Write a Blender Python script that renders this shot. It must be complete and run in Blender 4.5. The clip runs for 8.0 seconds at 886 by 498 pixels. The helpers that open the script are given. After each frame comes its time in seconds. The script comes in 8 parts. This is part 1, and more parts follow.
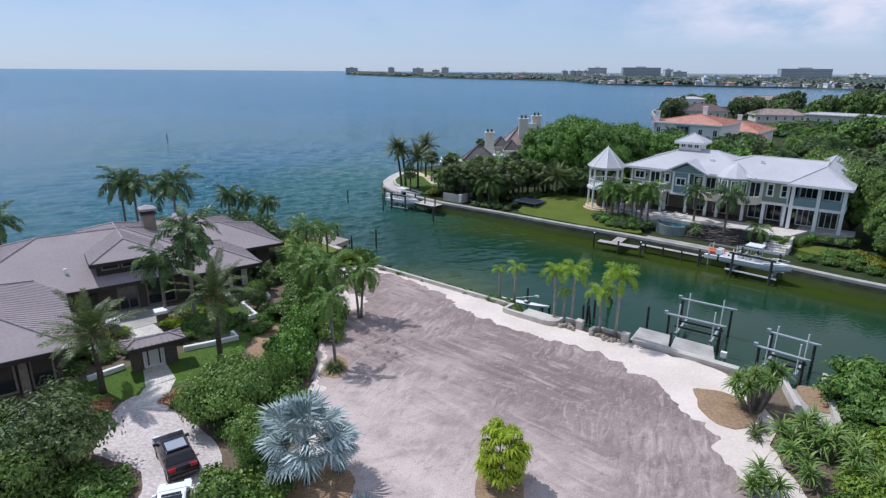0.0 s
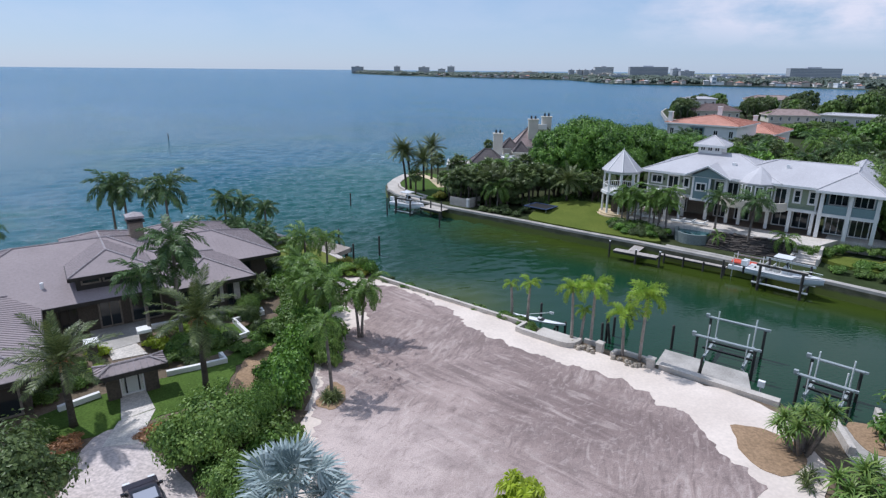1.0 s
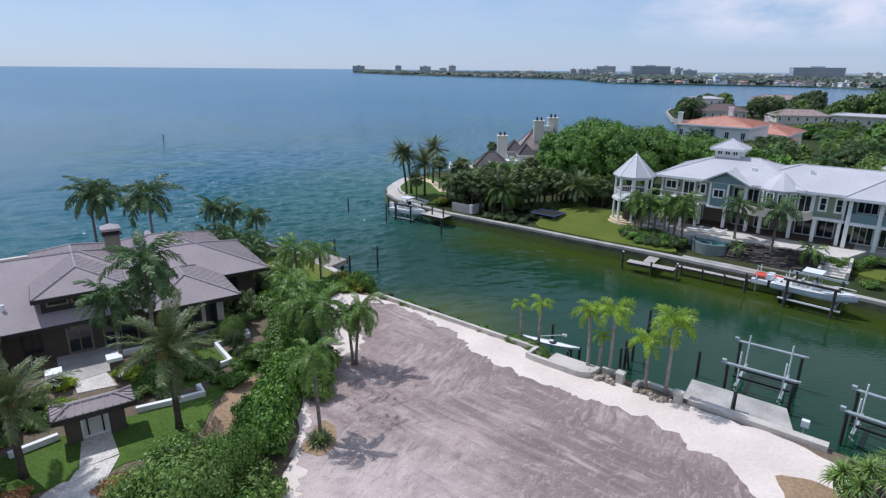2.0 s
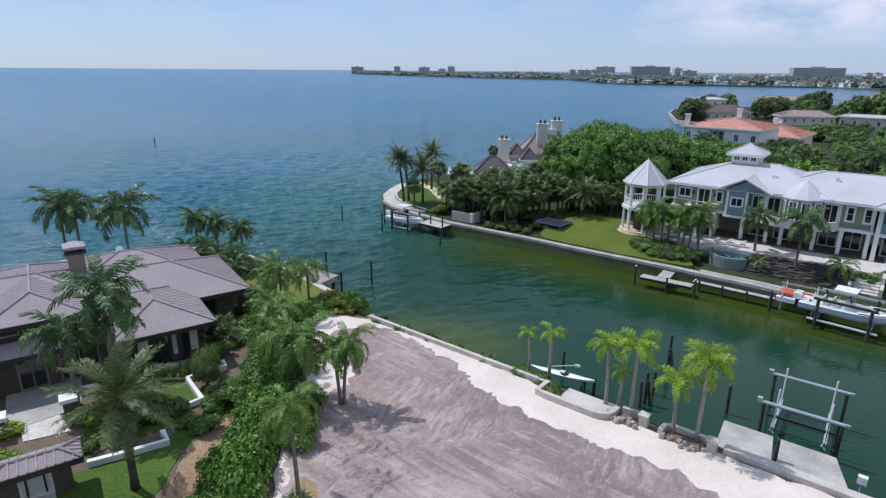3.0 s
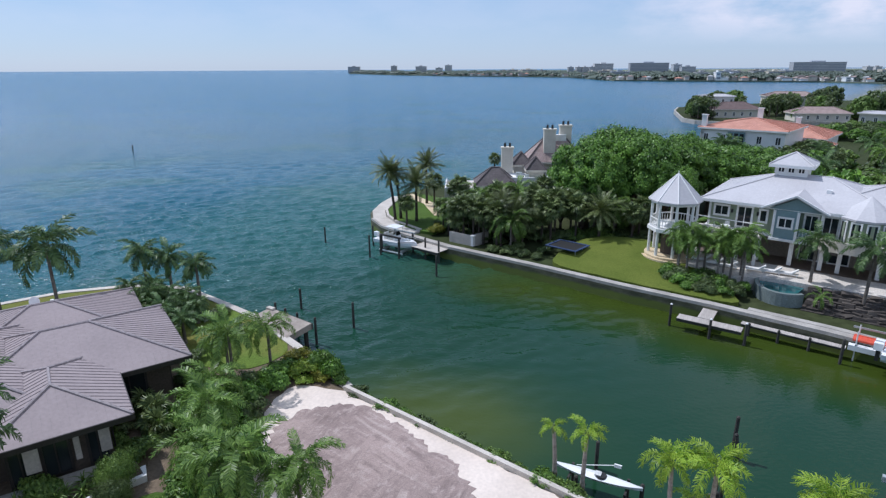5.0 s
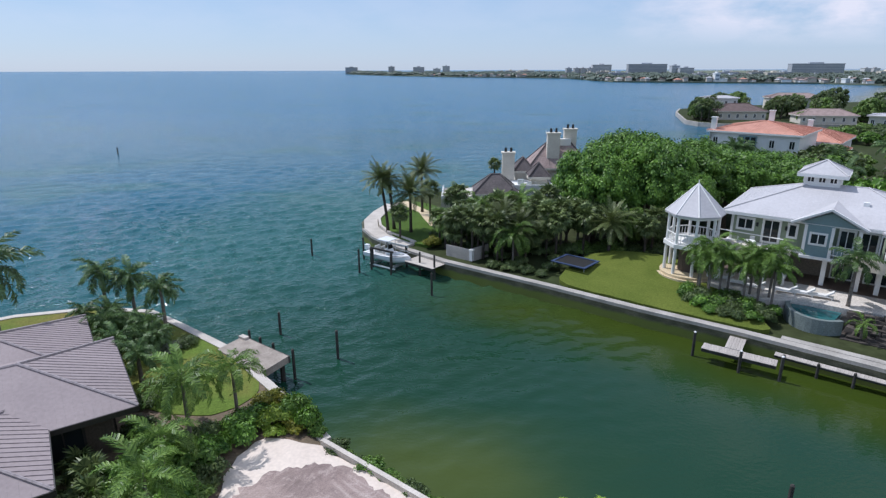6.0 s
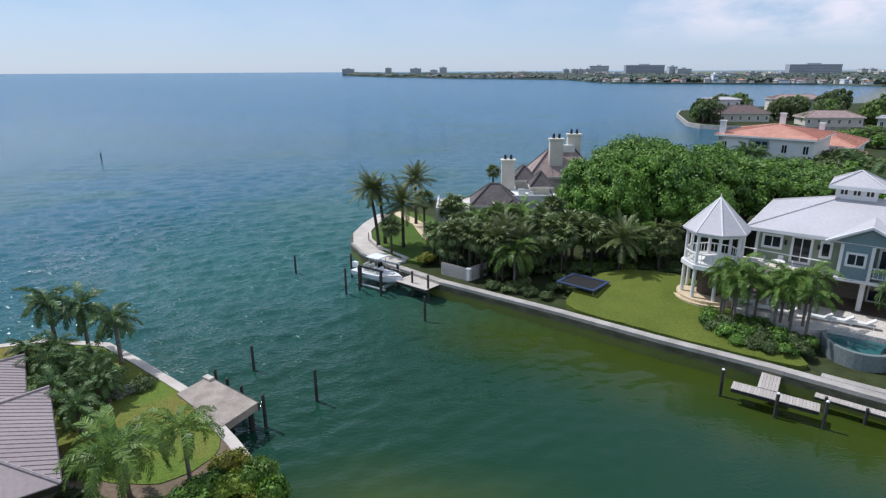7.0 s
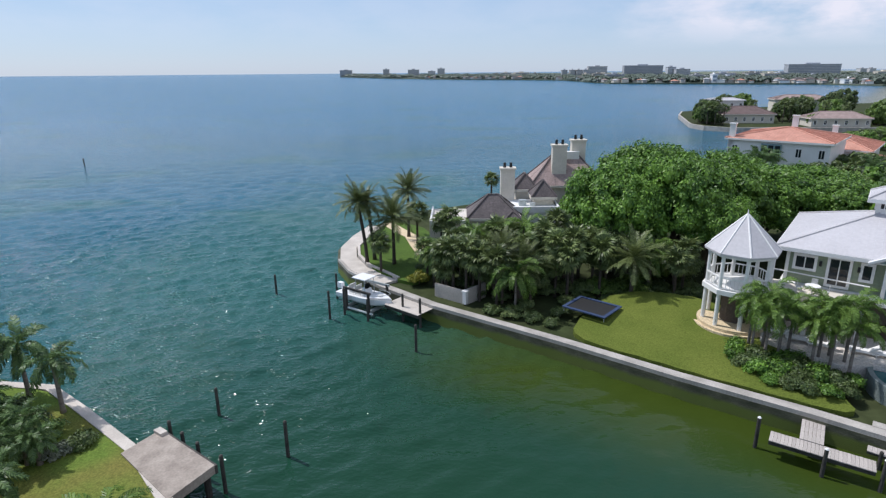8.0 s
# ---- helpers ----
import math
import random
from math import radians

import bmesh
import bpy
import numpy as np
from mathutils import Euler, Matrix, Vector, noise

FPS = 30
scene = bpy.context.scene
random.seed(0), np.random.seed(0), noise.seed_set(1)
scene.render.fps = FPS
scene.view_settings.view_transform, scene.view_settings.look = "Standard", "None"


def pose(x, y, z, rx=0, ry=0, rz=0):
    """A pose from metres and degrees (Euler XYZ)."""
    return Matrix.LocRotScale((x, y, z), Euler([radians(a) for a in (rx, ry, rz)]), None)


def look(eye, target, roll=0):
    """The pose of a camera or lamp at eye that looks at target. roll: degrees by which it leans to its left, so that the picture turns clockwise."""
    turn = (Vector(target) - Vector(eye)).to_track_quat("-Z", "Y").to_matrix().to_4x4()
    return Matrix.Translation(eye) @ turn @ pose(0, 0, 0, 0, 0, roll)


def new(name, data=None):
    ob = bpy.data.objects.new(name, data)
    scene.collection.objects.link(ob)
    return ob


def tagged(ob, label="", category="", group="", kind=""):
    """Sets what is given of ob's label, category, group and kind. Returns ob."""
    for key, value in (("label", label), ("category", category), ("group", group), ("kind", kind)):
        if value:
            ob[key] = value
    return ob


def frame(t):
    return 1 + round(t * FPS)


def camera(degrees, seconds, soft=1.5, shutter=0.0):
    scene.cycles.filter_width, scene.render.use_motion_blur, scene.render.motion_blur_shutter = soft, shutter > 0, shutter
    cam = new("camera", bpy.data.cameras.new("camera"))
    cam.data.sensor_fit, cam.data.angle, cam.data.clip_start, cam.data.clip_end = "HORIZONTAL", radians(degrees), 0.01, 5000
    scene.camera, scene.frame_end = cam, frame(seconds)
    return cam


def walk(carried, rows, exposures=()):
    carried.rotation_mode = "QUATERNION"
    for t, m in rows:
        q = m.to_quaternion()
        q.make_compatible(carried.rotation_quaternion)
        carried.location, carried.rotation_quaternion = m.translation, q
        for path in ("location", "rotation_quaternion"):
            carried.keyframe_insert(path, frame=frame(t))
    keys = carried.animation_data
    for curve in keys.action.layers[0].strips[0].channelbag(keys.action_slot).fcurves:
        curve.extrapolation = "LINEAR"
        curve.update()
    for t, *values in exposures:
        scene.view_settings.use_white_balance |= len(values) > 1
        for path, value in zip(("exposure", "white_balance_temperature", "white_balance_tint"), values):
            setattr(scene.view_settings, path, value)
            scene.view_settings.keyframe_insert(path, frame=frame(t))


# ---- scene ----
cam = camera(74.2, 8.0, soft=1.3)
PATH = [
    (0, (1.119, 0.199, 23.544), (1.067, 2.11, 22.956), 0.4),
    (0.5, (0.939, 2.34, 23.51), (0.88, 4.25, 22.921), 0.3),
    (1, (0.755, 4.594, 23.476), (0.686, 6.503, 22.885), 0.5),
    (1.5, (0.583, 6.967, 23.483), (0.51, 8.875, 22.889), 0.5),
    (3, (0.258, 14.722, 23.443), (0.187, 16.632, 22.852), 0.4),
    (3.5, (0.225, 17.551, 23.53), (0.153, 19.46, 22.938), 0.2),
    (4, (0.249, 20.477, 23.647), (0.175, 22.386, 23.053), -0.0),
    (4.5, (0.22, 23.417, 23.711), (0.146, 25.326, 23.116), -0.3),
    (6, (0.134, 32.886, 23.434), (0.073, 34.795, 22.842), -0.2),
    (6.5, (0.217, 36.046, 23.411), (0.159, 37.956, 22.822), -0.3),
    (7, (0.269, 39.178, 23.45), (0.216, 41.089, 22.862), -0.3),
    (7.5, (0.429, 42.311, 23.461), (0.379, 44.223, 22.875), -0.4),
    (8, (0.63, 45.431, 23.482), (0.581, 47.343, 22.897), -0.5),
]
walk(cam, [(t, look(eye, target, roll)) for t, eye, target, roll in PATH], exposures=[(0.0, -0.12, 5900, 13), (4.5, -0.08, 5830, 13), (8.0, 0.02, 6260, 13)])

# ---- world, sun, exposure ----
SUN_AZ, SUN_EL = -60.0, 57.0     # degrees left of +y, degrees up
to_sun = Vector((math.sin(radians(SUN_AZ)) * math.cos(radians(SUN_EL)), math.cos(radians(SUN_AZ)) * math.cos(radians(SUN_EL)), math.sin(radians(SUN_EL))))
world = bpy.data.worlds.new("sky")
scene.world = world
world.use_nodes = True
wn, wl = world.node_tree.nodes, world.node_tree.links
wn.clear()
sky = wn.new("ShaderNodeTexSky")
sky.sky_type, sky.sun_disc = "NISHITA", False
sky.sun_elevation, sky.sun_rotation = radians(SUN_EL), radians(SUN_AZ)
sky.air_density, sky.dust_density, sky.ozone_density = 1.0, 0.2, 4.0
wco = wn.new("ShaderNodeTexCoord")
wmap = wn.new("ShaderNodeMapping")
wmap.inputs["Scale"].default_value = (1.0, 1.0, 2.6)
wmap.inputs["Location"].default_value = (-0.16, 0.05, 0.0)
wl.new(wco.outputs["Generated"], wmap.inputs["Vector"])
cl1 = wn.new("ShaderNodeTexNoise")
cl1.inputs["Scale"].default_value, cl1.inputs["Detail"].default_value, cl1.inputs["Roughness"].default_value = 7.5, 9.0, 0.58
wl.new(wmap.outputs["Vector"], cl1.inputs["Vector"])
clr = wn.new("ShaderNodeValToRGB")
clr.color_ramp.elements[0].position, clr.color_ramp.elements[1].position = 0.36, 0.58
wl.new(cl1.outputs["Fac"], clr.inputs["Fac"])
clm = wn.new("ShaderNodeMix")
clm.data_type = "RGBA"
clf = wn.new("ShaderNodeMath")
clf.operation = "MULTIPLY"
clf.inputs[1].default_value = 0.85
wsx = wn.new("ShaderNodeSeparateXYZ")
wl.new(wco.outputs["Generated"], wsx.inputs["Vector"])
clx = wn.new("ShaderNodeMapRange")
clx.inputs["From Min"].default_value, clx.inputs["From Max"].default_value, clx.inputs["To Min"].default_value = 0.20, 0.42, 0.12
wl.new(wsx.outputs["X"], clx.inputs["Value"])
clp = wn.new("ShaderNodeMath")
clp.operation = "MULTIPLY"
wl.new(clr.outputs["Color"], clp.inputs[0])
wl.new(clx.outputs["Result"], clp.inputs[1])
clz = wn.new("ShaderNodeMapRange")
clz.inputs["From Min"].default_value, clz.inputs["From Max"].default_value = 0.025, 0.065
wl.new(wsx.outputs["Z"], clz.inputs["Value"])
clq = wn.new("ShaderNodeMath")
clq.operation = "MULTIPLY"
wl.new(clp.outputs["Value"], clq.inputs[0])
wl.new(clz.outputs["Result"], clq.inputs[1])
wl.new(clq.outputs["Value"], clf.inputs[0])
wl.new(clf.outputs["Value"], clm.inputs["Factor"])
hazy = wn.new("ShaderNodeMix")
hazy.data_type = "RGBA"
hazy.inputs["Factor"].default_value = 0.6
hazy.inputs["B"].default_value = (5.0, 6.5, 8.8, 1.0)
wl.new(sky.outputs["Color"], hazy.inputs["A"])
wl.new(hazy.outputs["Result"], clm.inputs["A"])
clm.inputs["B"].default_value = (8.9, 8.65, 9.3, 1.0)
bg = wn.new("ShaderNodeBackground")
bg.inputs["Strength"].default_value = 0.098
wl.new(clm.outputs["Result"], bg.inputs["Color"])
wout = wn.new("ShaderNodeOutputWorld")
wl.new(bg.outputs["Background"], wout.inputs["Surface"])
sun = new("sun", bpy.data.lights.new("sun", "SUN"))
sun.data.energy, sun.data.angle, sun.data.color = 3.75, radians(0.53), (1.0, 0.97, 0.93)
sun.matrix_world = look(to_sun * 60 + Vector((0, 60, 0)), (0, 60, 0))
scene.view_settings.exposure = 0.0


# ---- materials ----
def mat(name, base, second=None, rough=0.7, metal=0.0, scale=1.0, fine=12.0, amount=0.5, bump=0.15, spec=0.4, vary=0.0, coord="Object", stretch=(1, 1, 1), lo=0.35, hi=0.65, grain=0.25):
    """A surface of two tones with coarse stains, fine grain, relief and a tint of its own for each object."""
    m = bpy.data.materials.new(name)
    m.use_nodes = True
    nd, ln = m.node_tree.nodes, m.node_tree.links
    bs = nd["Principled BSDF"]
    second = second or tuple(c * 0.7 for c in base)
    co = nd.new("ShaderNodeTexCoord")
    mp = nd.new("ShaderNodeMapping")
    mp.inputs["Scale"].default_value = stretch
    ln.new(co.outputs[coord], mp.inputs["Vector"])
    n1 = nd.new("ShaderNodeTexNoise")
    n1.inputs["Scale"].default_value, n1.inputs["Detail"].default_value = scale, 6.0
    n2 = nd.new("ShaderNodeTexNoise")
    n2.inputs["Scale"].default_value, n2.inputs["Detail"].default_value = fine, 4.0
    ln.new(mp.outputs["Vector"], n1.inputs["Vector"])
    ln.new(mp.outputs["Vector"], n2.inputs["Vector"])
    rp = nd.new("ShaderNodeMapRange")
    rp.inputs["From Min"].default_value, rp.inputs["From Max"].default_value, rp.inputs["To Max"].default_value = lo, hi, amount
    ln.new(n1.outputs["Fac"], rp.inputs["Value"])
    mx = nd.new("ShaderNodeMix")
    mx.data_type = "RGBA"
    mx.inputs["A"].default_value, mx.inputs["B"].default_value = (*base, 1), (*second, 1)
    ln.new(rp.outputs["Result"], mx.inputs["Factor"])
    r2 = nd.new("ShaderNodeMapRange")
    r2.inputs["From Min"].default_value, r2.inputs["From Max"].default_value = 0.3, 0.7
    r2.inputs["To Min"].default_value, r2.inputs["To Max"].default_value = 1.0 - grain, 1.0 + grain
    ln.new(n2.outputs["Fac"], r2.inputs["Value"])
    hs = nd.new("ShaderNodeHueSaturation")
    ln.new(mx.outputs["Result"], hs.inputs["Color"])
    if vary:
        oi = nd.new("ShaderNodeObjectInfo")
        r3 = nd.new("ShaderNodeMapRange")
        r3.inputs["To Min"].default_value, r3.inputs["To Max"].default_value = 1.0 - vary, 1.0 + vary
        ln.new(oi.outputs["Random"], r3.inputs["Value"])
        mu = nd.new("ShaderNodeMath")
        mu.operation = "MULTIPLY"
        ln.new(r2.outputs["Result"], mu.inputs[0])
        ln.new(r3.outputs["Result"], mu.inputs[1])
        ln.new(mu.outputs["Value"], hs.inputs["Value"])
    else:
        ln.new(r2.outputs["Result"], hs.inputs["Value"])
    ln.new(hs.outputs["Color"], bs.inputs["Base Color"])
    bs.inputs["Roughness"].default_value, bs.inputs["Metallic"].default_value = rough, metal
    bs.inputs["Specular IOR Level"].default_value = spec
    if bump:
        bp = nd.new("ShaderNodeBump")
        bp.inputs["Strength"].default_value, bp.inputs["Distance"].default_value = bump, 0.05
        ln.new(n2.outputs["Fac"], bp.inputs["Height"])
        ln.new(bp.outputs["Normal"], bs.inputs["Normal"])
    return m


def leaf(name, base, second, glow=0.3, rough=0.42, vary=0.18, scale=0.35):
    """Foliage: glossy skin, light through the blade, tones by clump, by leaf and by tree."""
    m = bpy.data.materials.new(name)
    m.use_nodes = True
    nd, ln = m.node_tree.nodes, m.node_tree.links
    bs, out = nd["Principled BSDF"], nd["Material Output"]
    co = nd.new("ShaderNodeTexCoord")
    n1 = nd.new("ShaderNodeTexNoise")
    n1.inputs["Scale"].default_value, n1.inputs["Detail"].default_value = scale, 3.0
    ln.new(co.outputs["Object"], n1.inputs["Vector"])
    ge = nd.new("ShaderNodeNewGeometry")
    ad = nd.new("ShaderNodeMath")
    ad.operation = "MULTIPLY_ADD"
    ad.inputs[1].default_value = 0.55
    ln.new(ge.outputs["Random Per Island"], ad.inputs[0])
    ln.new(n1.outputs["Fac"], ad.inputs[2])
    rp = nd.new("ShaderNodeMapRange")
    rp.inputs["From Min"].default_value, rp.inputs["From Max"].default_value = 0.45, 1.05
    ln.new(ad.outputs["Value"], rp.inputs["Value"])
    mx = nd.new("ShaderNodeMix")
    mx.data_type = "RGBA"
    mx.inputs["A"].default_value, mx.inputs["B"].default_value = (*base, 1), (*second, 1)
    ln.new(rp.outputs["Result"], mx.inputs["Factor"])
    oi = nd.new("ShaderNodeObjectInfo")
    r3 = nd.new("ShaderNodeMapRange")
    r3.inputs["To Min"].default_value, r3.inputs["To Max"].default_value = 1.0 - vary, 1.0 + vary
    ln.new(oi.outputs["Random"], r3.inputs["Value"])
    hs = nd.new("ShaderNodeHueSaturation")
    ln.new(mx.outputs["Result"], hs.inputs["Color"])
    ln.new(r3.outputs["Result"], hs.inputs["Value"])
    ln.new(hs.outputs["Color"], bs.inputs["Base Color"])
    bs.inputs["Roughness"].default_value, bs.inputs["Specular IOR Level"].default_value = rough, 0.3
    tr = nd.new("ShaderNodeBsdfTranslucent")
    ln.new(hs.outputs["Color"], tr.inputs["Color"])
    ms = nd.new("ShaderNodeMixShader")
    ms.inputs["Fac"].default_value = glow
    ln.new(bs.outputs["BSDF"], ms.inputs[1])
    ln.new(tr.outputs["BSDF"], ms.inputs[2])
    ln.new(ms.outputs["Shader"], out.inputs["Surface"])
    return m


def water_material():
    """Sea and canal: clear green over pale shoals near the walls, blue farther out, small wind waves."""
    m = bpy.data.materials.new("sea_water")
    m.use_nodes = True
    nd, ln = m.node_tree.nodes, m.node_tree.links
    bs = nd["Principled BSDF"]
    co = nd.new("ShaderNodeTexCoord")
    sp = nd.new("ShaderNodeSeparateXYZ")
    ln.new(co.outputs["Object"], sp.inputs["Vector"])

    def math_node(op, a, b=None, c=None):
        k = nd.new("ShaderNodeMath")
        k.operation = op
        for i, v in enumerate((a, b, c)):
            if v is None:
                continue
            if isinstance(v, (int, float)):
                k.inputs[i].default_value = v
            else:
                ln.new(v, k.inputs[i])
        return k.outputs["Value"]

    def ramp(v, a, b, lo=0.0, hi=1.0):
        k = nd.new("ShaderNodeMapRange")
        k.interpolation_type = "SMOOTHSTEP"
        ln.new(v, k.inputs["Value"])
        k.inputs["From Min"].default_value, k.inputs["From Max"].default_value = a, b
        k.inputs["To Min"].default_value, k.inputs["To Max"].default_value = lo, hi
        return k.outputs["Result"]

    def noise_node(scale, detail=4.0, stretch=(1, 1, 1), turn=0.0):
        mp = nd.new("ShaderNodeMapping")
        mp.inputs["Scale"].default_value = stretch
        mp.inputs["Rotation"].default_value = (0, 0, radians(turn))
        ln.new(co.outputs["Object"], mp.inputs["Vector"])
        k = nd.new("ShaderNodeTexNoise")
        k.inputs["Scale"].default_value, k.inputs["Detail"].default_value = scale, detail
        ln.new(mp.outputs["Vector"], k.inputs["Vector"])
        return k.outputs["Fac"]

    def mix(f, a, b):
        k = nd.new("ShaderNodeMix")
        k.data_type = "RGBA"
        ln.new(f, k.inputs["Factor"])
        for s, v in (("A", a), ("B", b)):
            if isinstance(v, tuple):
                k.inputs[s].default_value = (*v, 1)
            else:
                ln.new(v, k.inputs[s])
        return k.outputs["Result"]

    x, y = sp.outputs["X"], sp.outputs["Y"]
    blot = noise_node(0.045, 5.0)
    blot2 = noise_node(0.011, 4.0, (1, 2.2, 1))
    wob = math_node("MULTIPLY_ADD", blot, 22.0, -11.0)
    # distance across the canal mouth: the sea begins beyond a line from bank to bank
    out_x = math_node("MULTIPLY", x, -0.80)
    across = math_node("ADD", math_node("MULTIPLY_ADD", y, 0.60, out_x), wob)
    sea = ramp(across, 42.0, 100.0)
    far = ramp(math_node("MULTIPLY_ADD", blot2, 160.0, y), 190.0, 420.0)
    # shoal along the far canal wall and a pale bank off the building lot
    shelf = math_node("MULTIPLY_ADD", y, 0.806, math_node("MULTIPLY", x, 0.592))
    shoal = math_node("MULTIPLY", ramp(math_node("ADD", shelf, math_node("MULTIPLY", wob, 0.45)), 66.0, 76.0), ramp(across, 72.0, 52.0))
    dx, dy = math_node("ADD", x, 1.0), math_node("ADD", y, -62.0)
    rad = math_node("SQRT", math_node("ADD", math_node("MULTIPLY", dx, dx), math_node("MULTIPLY", math_node("MULTIPLY", dy, dy), 2.2)))
    bank = ramp(math_node("ADD", rad, math_node("MULTIPLY", wob, 0.9)), 15.0, 0.0, 0.0, 0.85)
    col = mix(sea, (0.010, 0.043, 0.022), (0.022, 0.092, 0.084))
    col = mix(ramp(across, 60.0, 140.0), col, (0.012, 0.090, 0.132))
    # deep-water blue, paled far out to carry horizon haze and reflected sky
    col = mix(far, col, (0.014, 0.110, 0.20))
    col = mix(shoal, col, (0.036, 0.056, 0.008))
    col = mix(bank, col, (0.062, 0.084, 0.017))
    grass = math_node("MULTIPLY", ramp(noise_node(0.03, 6.0, (1, 1.8, 1), 25), 0.52, 0.66, 0.0, 0.55), ramp(across, 60.0, 90.0))
    col = mix(grass, col, (0.016, 0.095, 0.070))
    px, py = math_node("ADD", x, 8.0), math_node("ADD", y, -128.0)
    prad = math_node("SQRT", math_node("ADD", math_node("MULTIPLY", px, px), math_node("MULTIPLY", py, py)))
    col = mix(ramp(math_node("ADD", prad, math_node("MULTIPLY", wob, 1.3)), 46.0, 14.0, 0.0, 0.8), col, (0.026, 0.105, 0.092))
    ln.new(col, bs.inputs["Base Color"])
    ln.new(ramp(y, 110.0, 420.0, 0.07, 0.20), bs.inputs["Roughness"])
    bs.inputs["IOR"].default_value = 1.33
    bs.inputs["Specular IOR Level"].default_value = 0.31
    w1 = noise_node(0.35, 4.0, (1, 2.2, 1), -28)
    w2 = noise_node(1.9, 1.5, (1, 1.8, 1), -35)
    calm = ramp(across, 34.0, 72.0, 0.07, 1.0)
    out = ramp(y, 130.0, 260.0)
    h = math_node("ADD", math_node("MULTIPLY", math_node("MULTIPLY", w1, out), 1.1), math_node("MULTIPLY", w2, 0.24))
    bp = nd.new("ShaderNodeBump")
    bp.inputs["Distance"].default_value = 1.0
    ln.new(math_node("MULTIPLY", calm, 0.8), bp.inputs["Strength"])
    ln.new(h, bp.inputs["Height"])
    ln.new(bp.outputs["Normal"], bs.inputs["Normal"])
    return m


def water_toned_wall():
    """Sea-wall concrete: dark and weathered above, coloured like water and its reflection below."""
    m = mat("weathered_seawall_water_toned", (0.115, 0.112, 0.075), (0.05, 0.055, 0.032), rough=0.9, scale=0.8, fine=7.0, amount=0.9, bump=0.4, stretch=(1, 1, 2.5))
    nd, ln = m.node_tree.nodes, m.node_tree.links
    co = nd.new("ShaderNodeTexCoord")
    sp = nd.new("ShaderNodeSeparateXYZ")
    ln.new(co.outputs["Object"], sp.inputs["Vector"])
    nz = nd.new("ShaderNodeTexNoise")
    nz.inputs["Scale"].default_value, nz.inputs["Detail"].default_value = 0.7, 5.0
    ln.new(co.outputs["Object"], nz.inputs["Vector"])
    ad = nd.new("ShaderNodeMath")
    ad.operation = "MULTIPLY_ADD"
    ad.inputs[1].default_value = 0.5
    ln.new(nz.outputs["Fac"], ad.inputs[0])
    ln.new(sp.outputs["Z"], ad.inputs[2])
    rp = nd.new("ShaderNodeMapRange")
    rp.inputs["From Min"].default_value, rp.inputs["From Max"].default_value, rp.inputs["To Min"].default_value, rp.inputs["To Max"].default_value = 1.25, 0.95, 0.0, 0.9
    ln.new(ad.outputs["Value"], rp.inputs["Value"])
    mx = nd.new("ShaderNodeMix")
    mx.data_type = "RGBA"
    # shoal-water green: water and reflection imitated in colour on the lower face
    mx.inputs["B"].default_value = (0.13, 0.165, 0.03, 1)
    ln.new(rp.outputs["Result"], mx.inputs["Factor"])
    bs = nd["Principled BSDF"]
    ln.new(bs.inputs["Base Color"].links[0].from_socket, mx.inputs["A"])
    ln.new(mx.outputs["Result"], bs.inputs["Base Color"])
    return m


M_WATER = water_material()


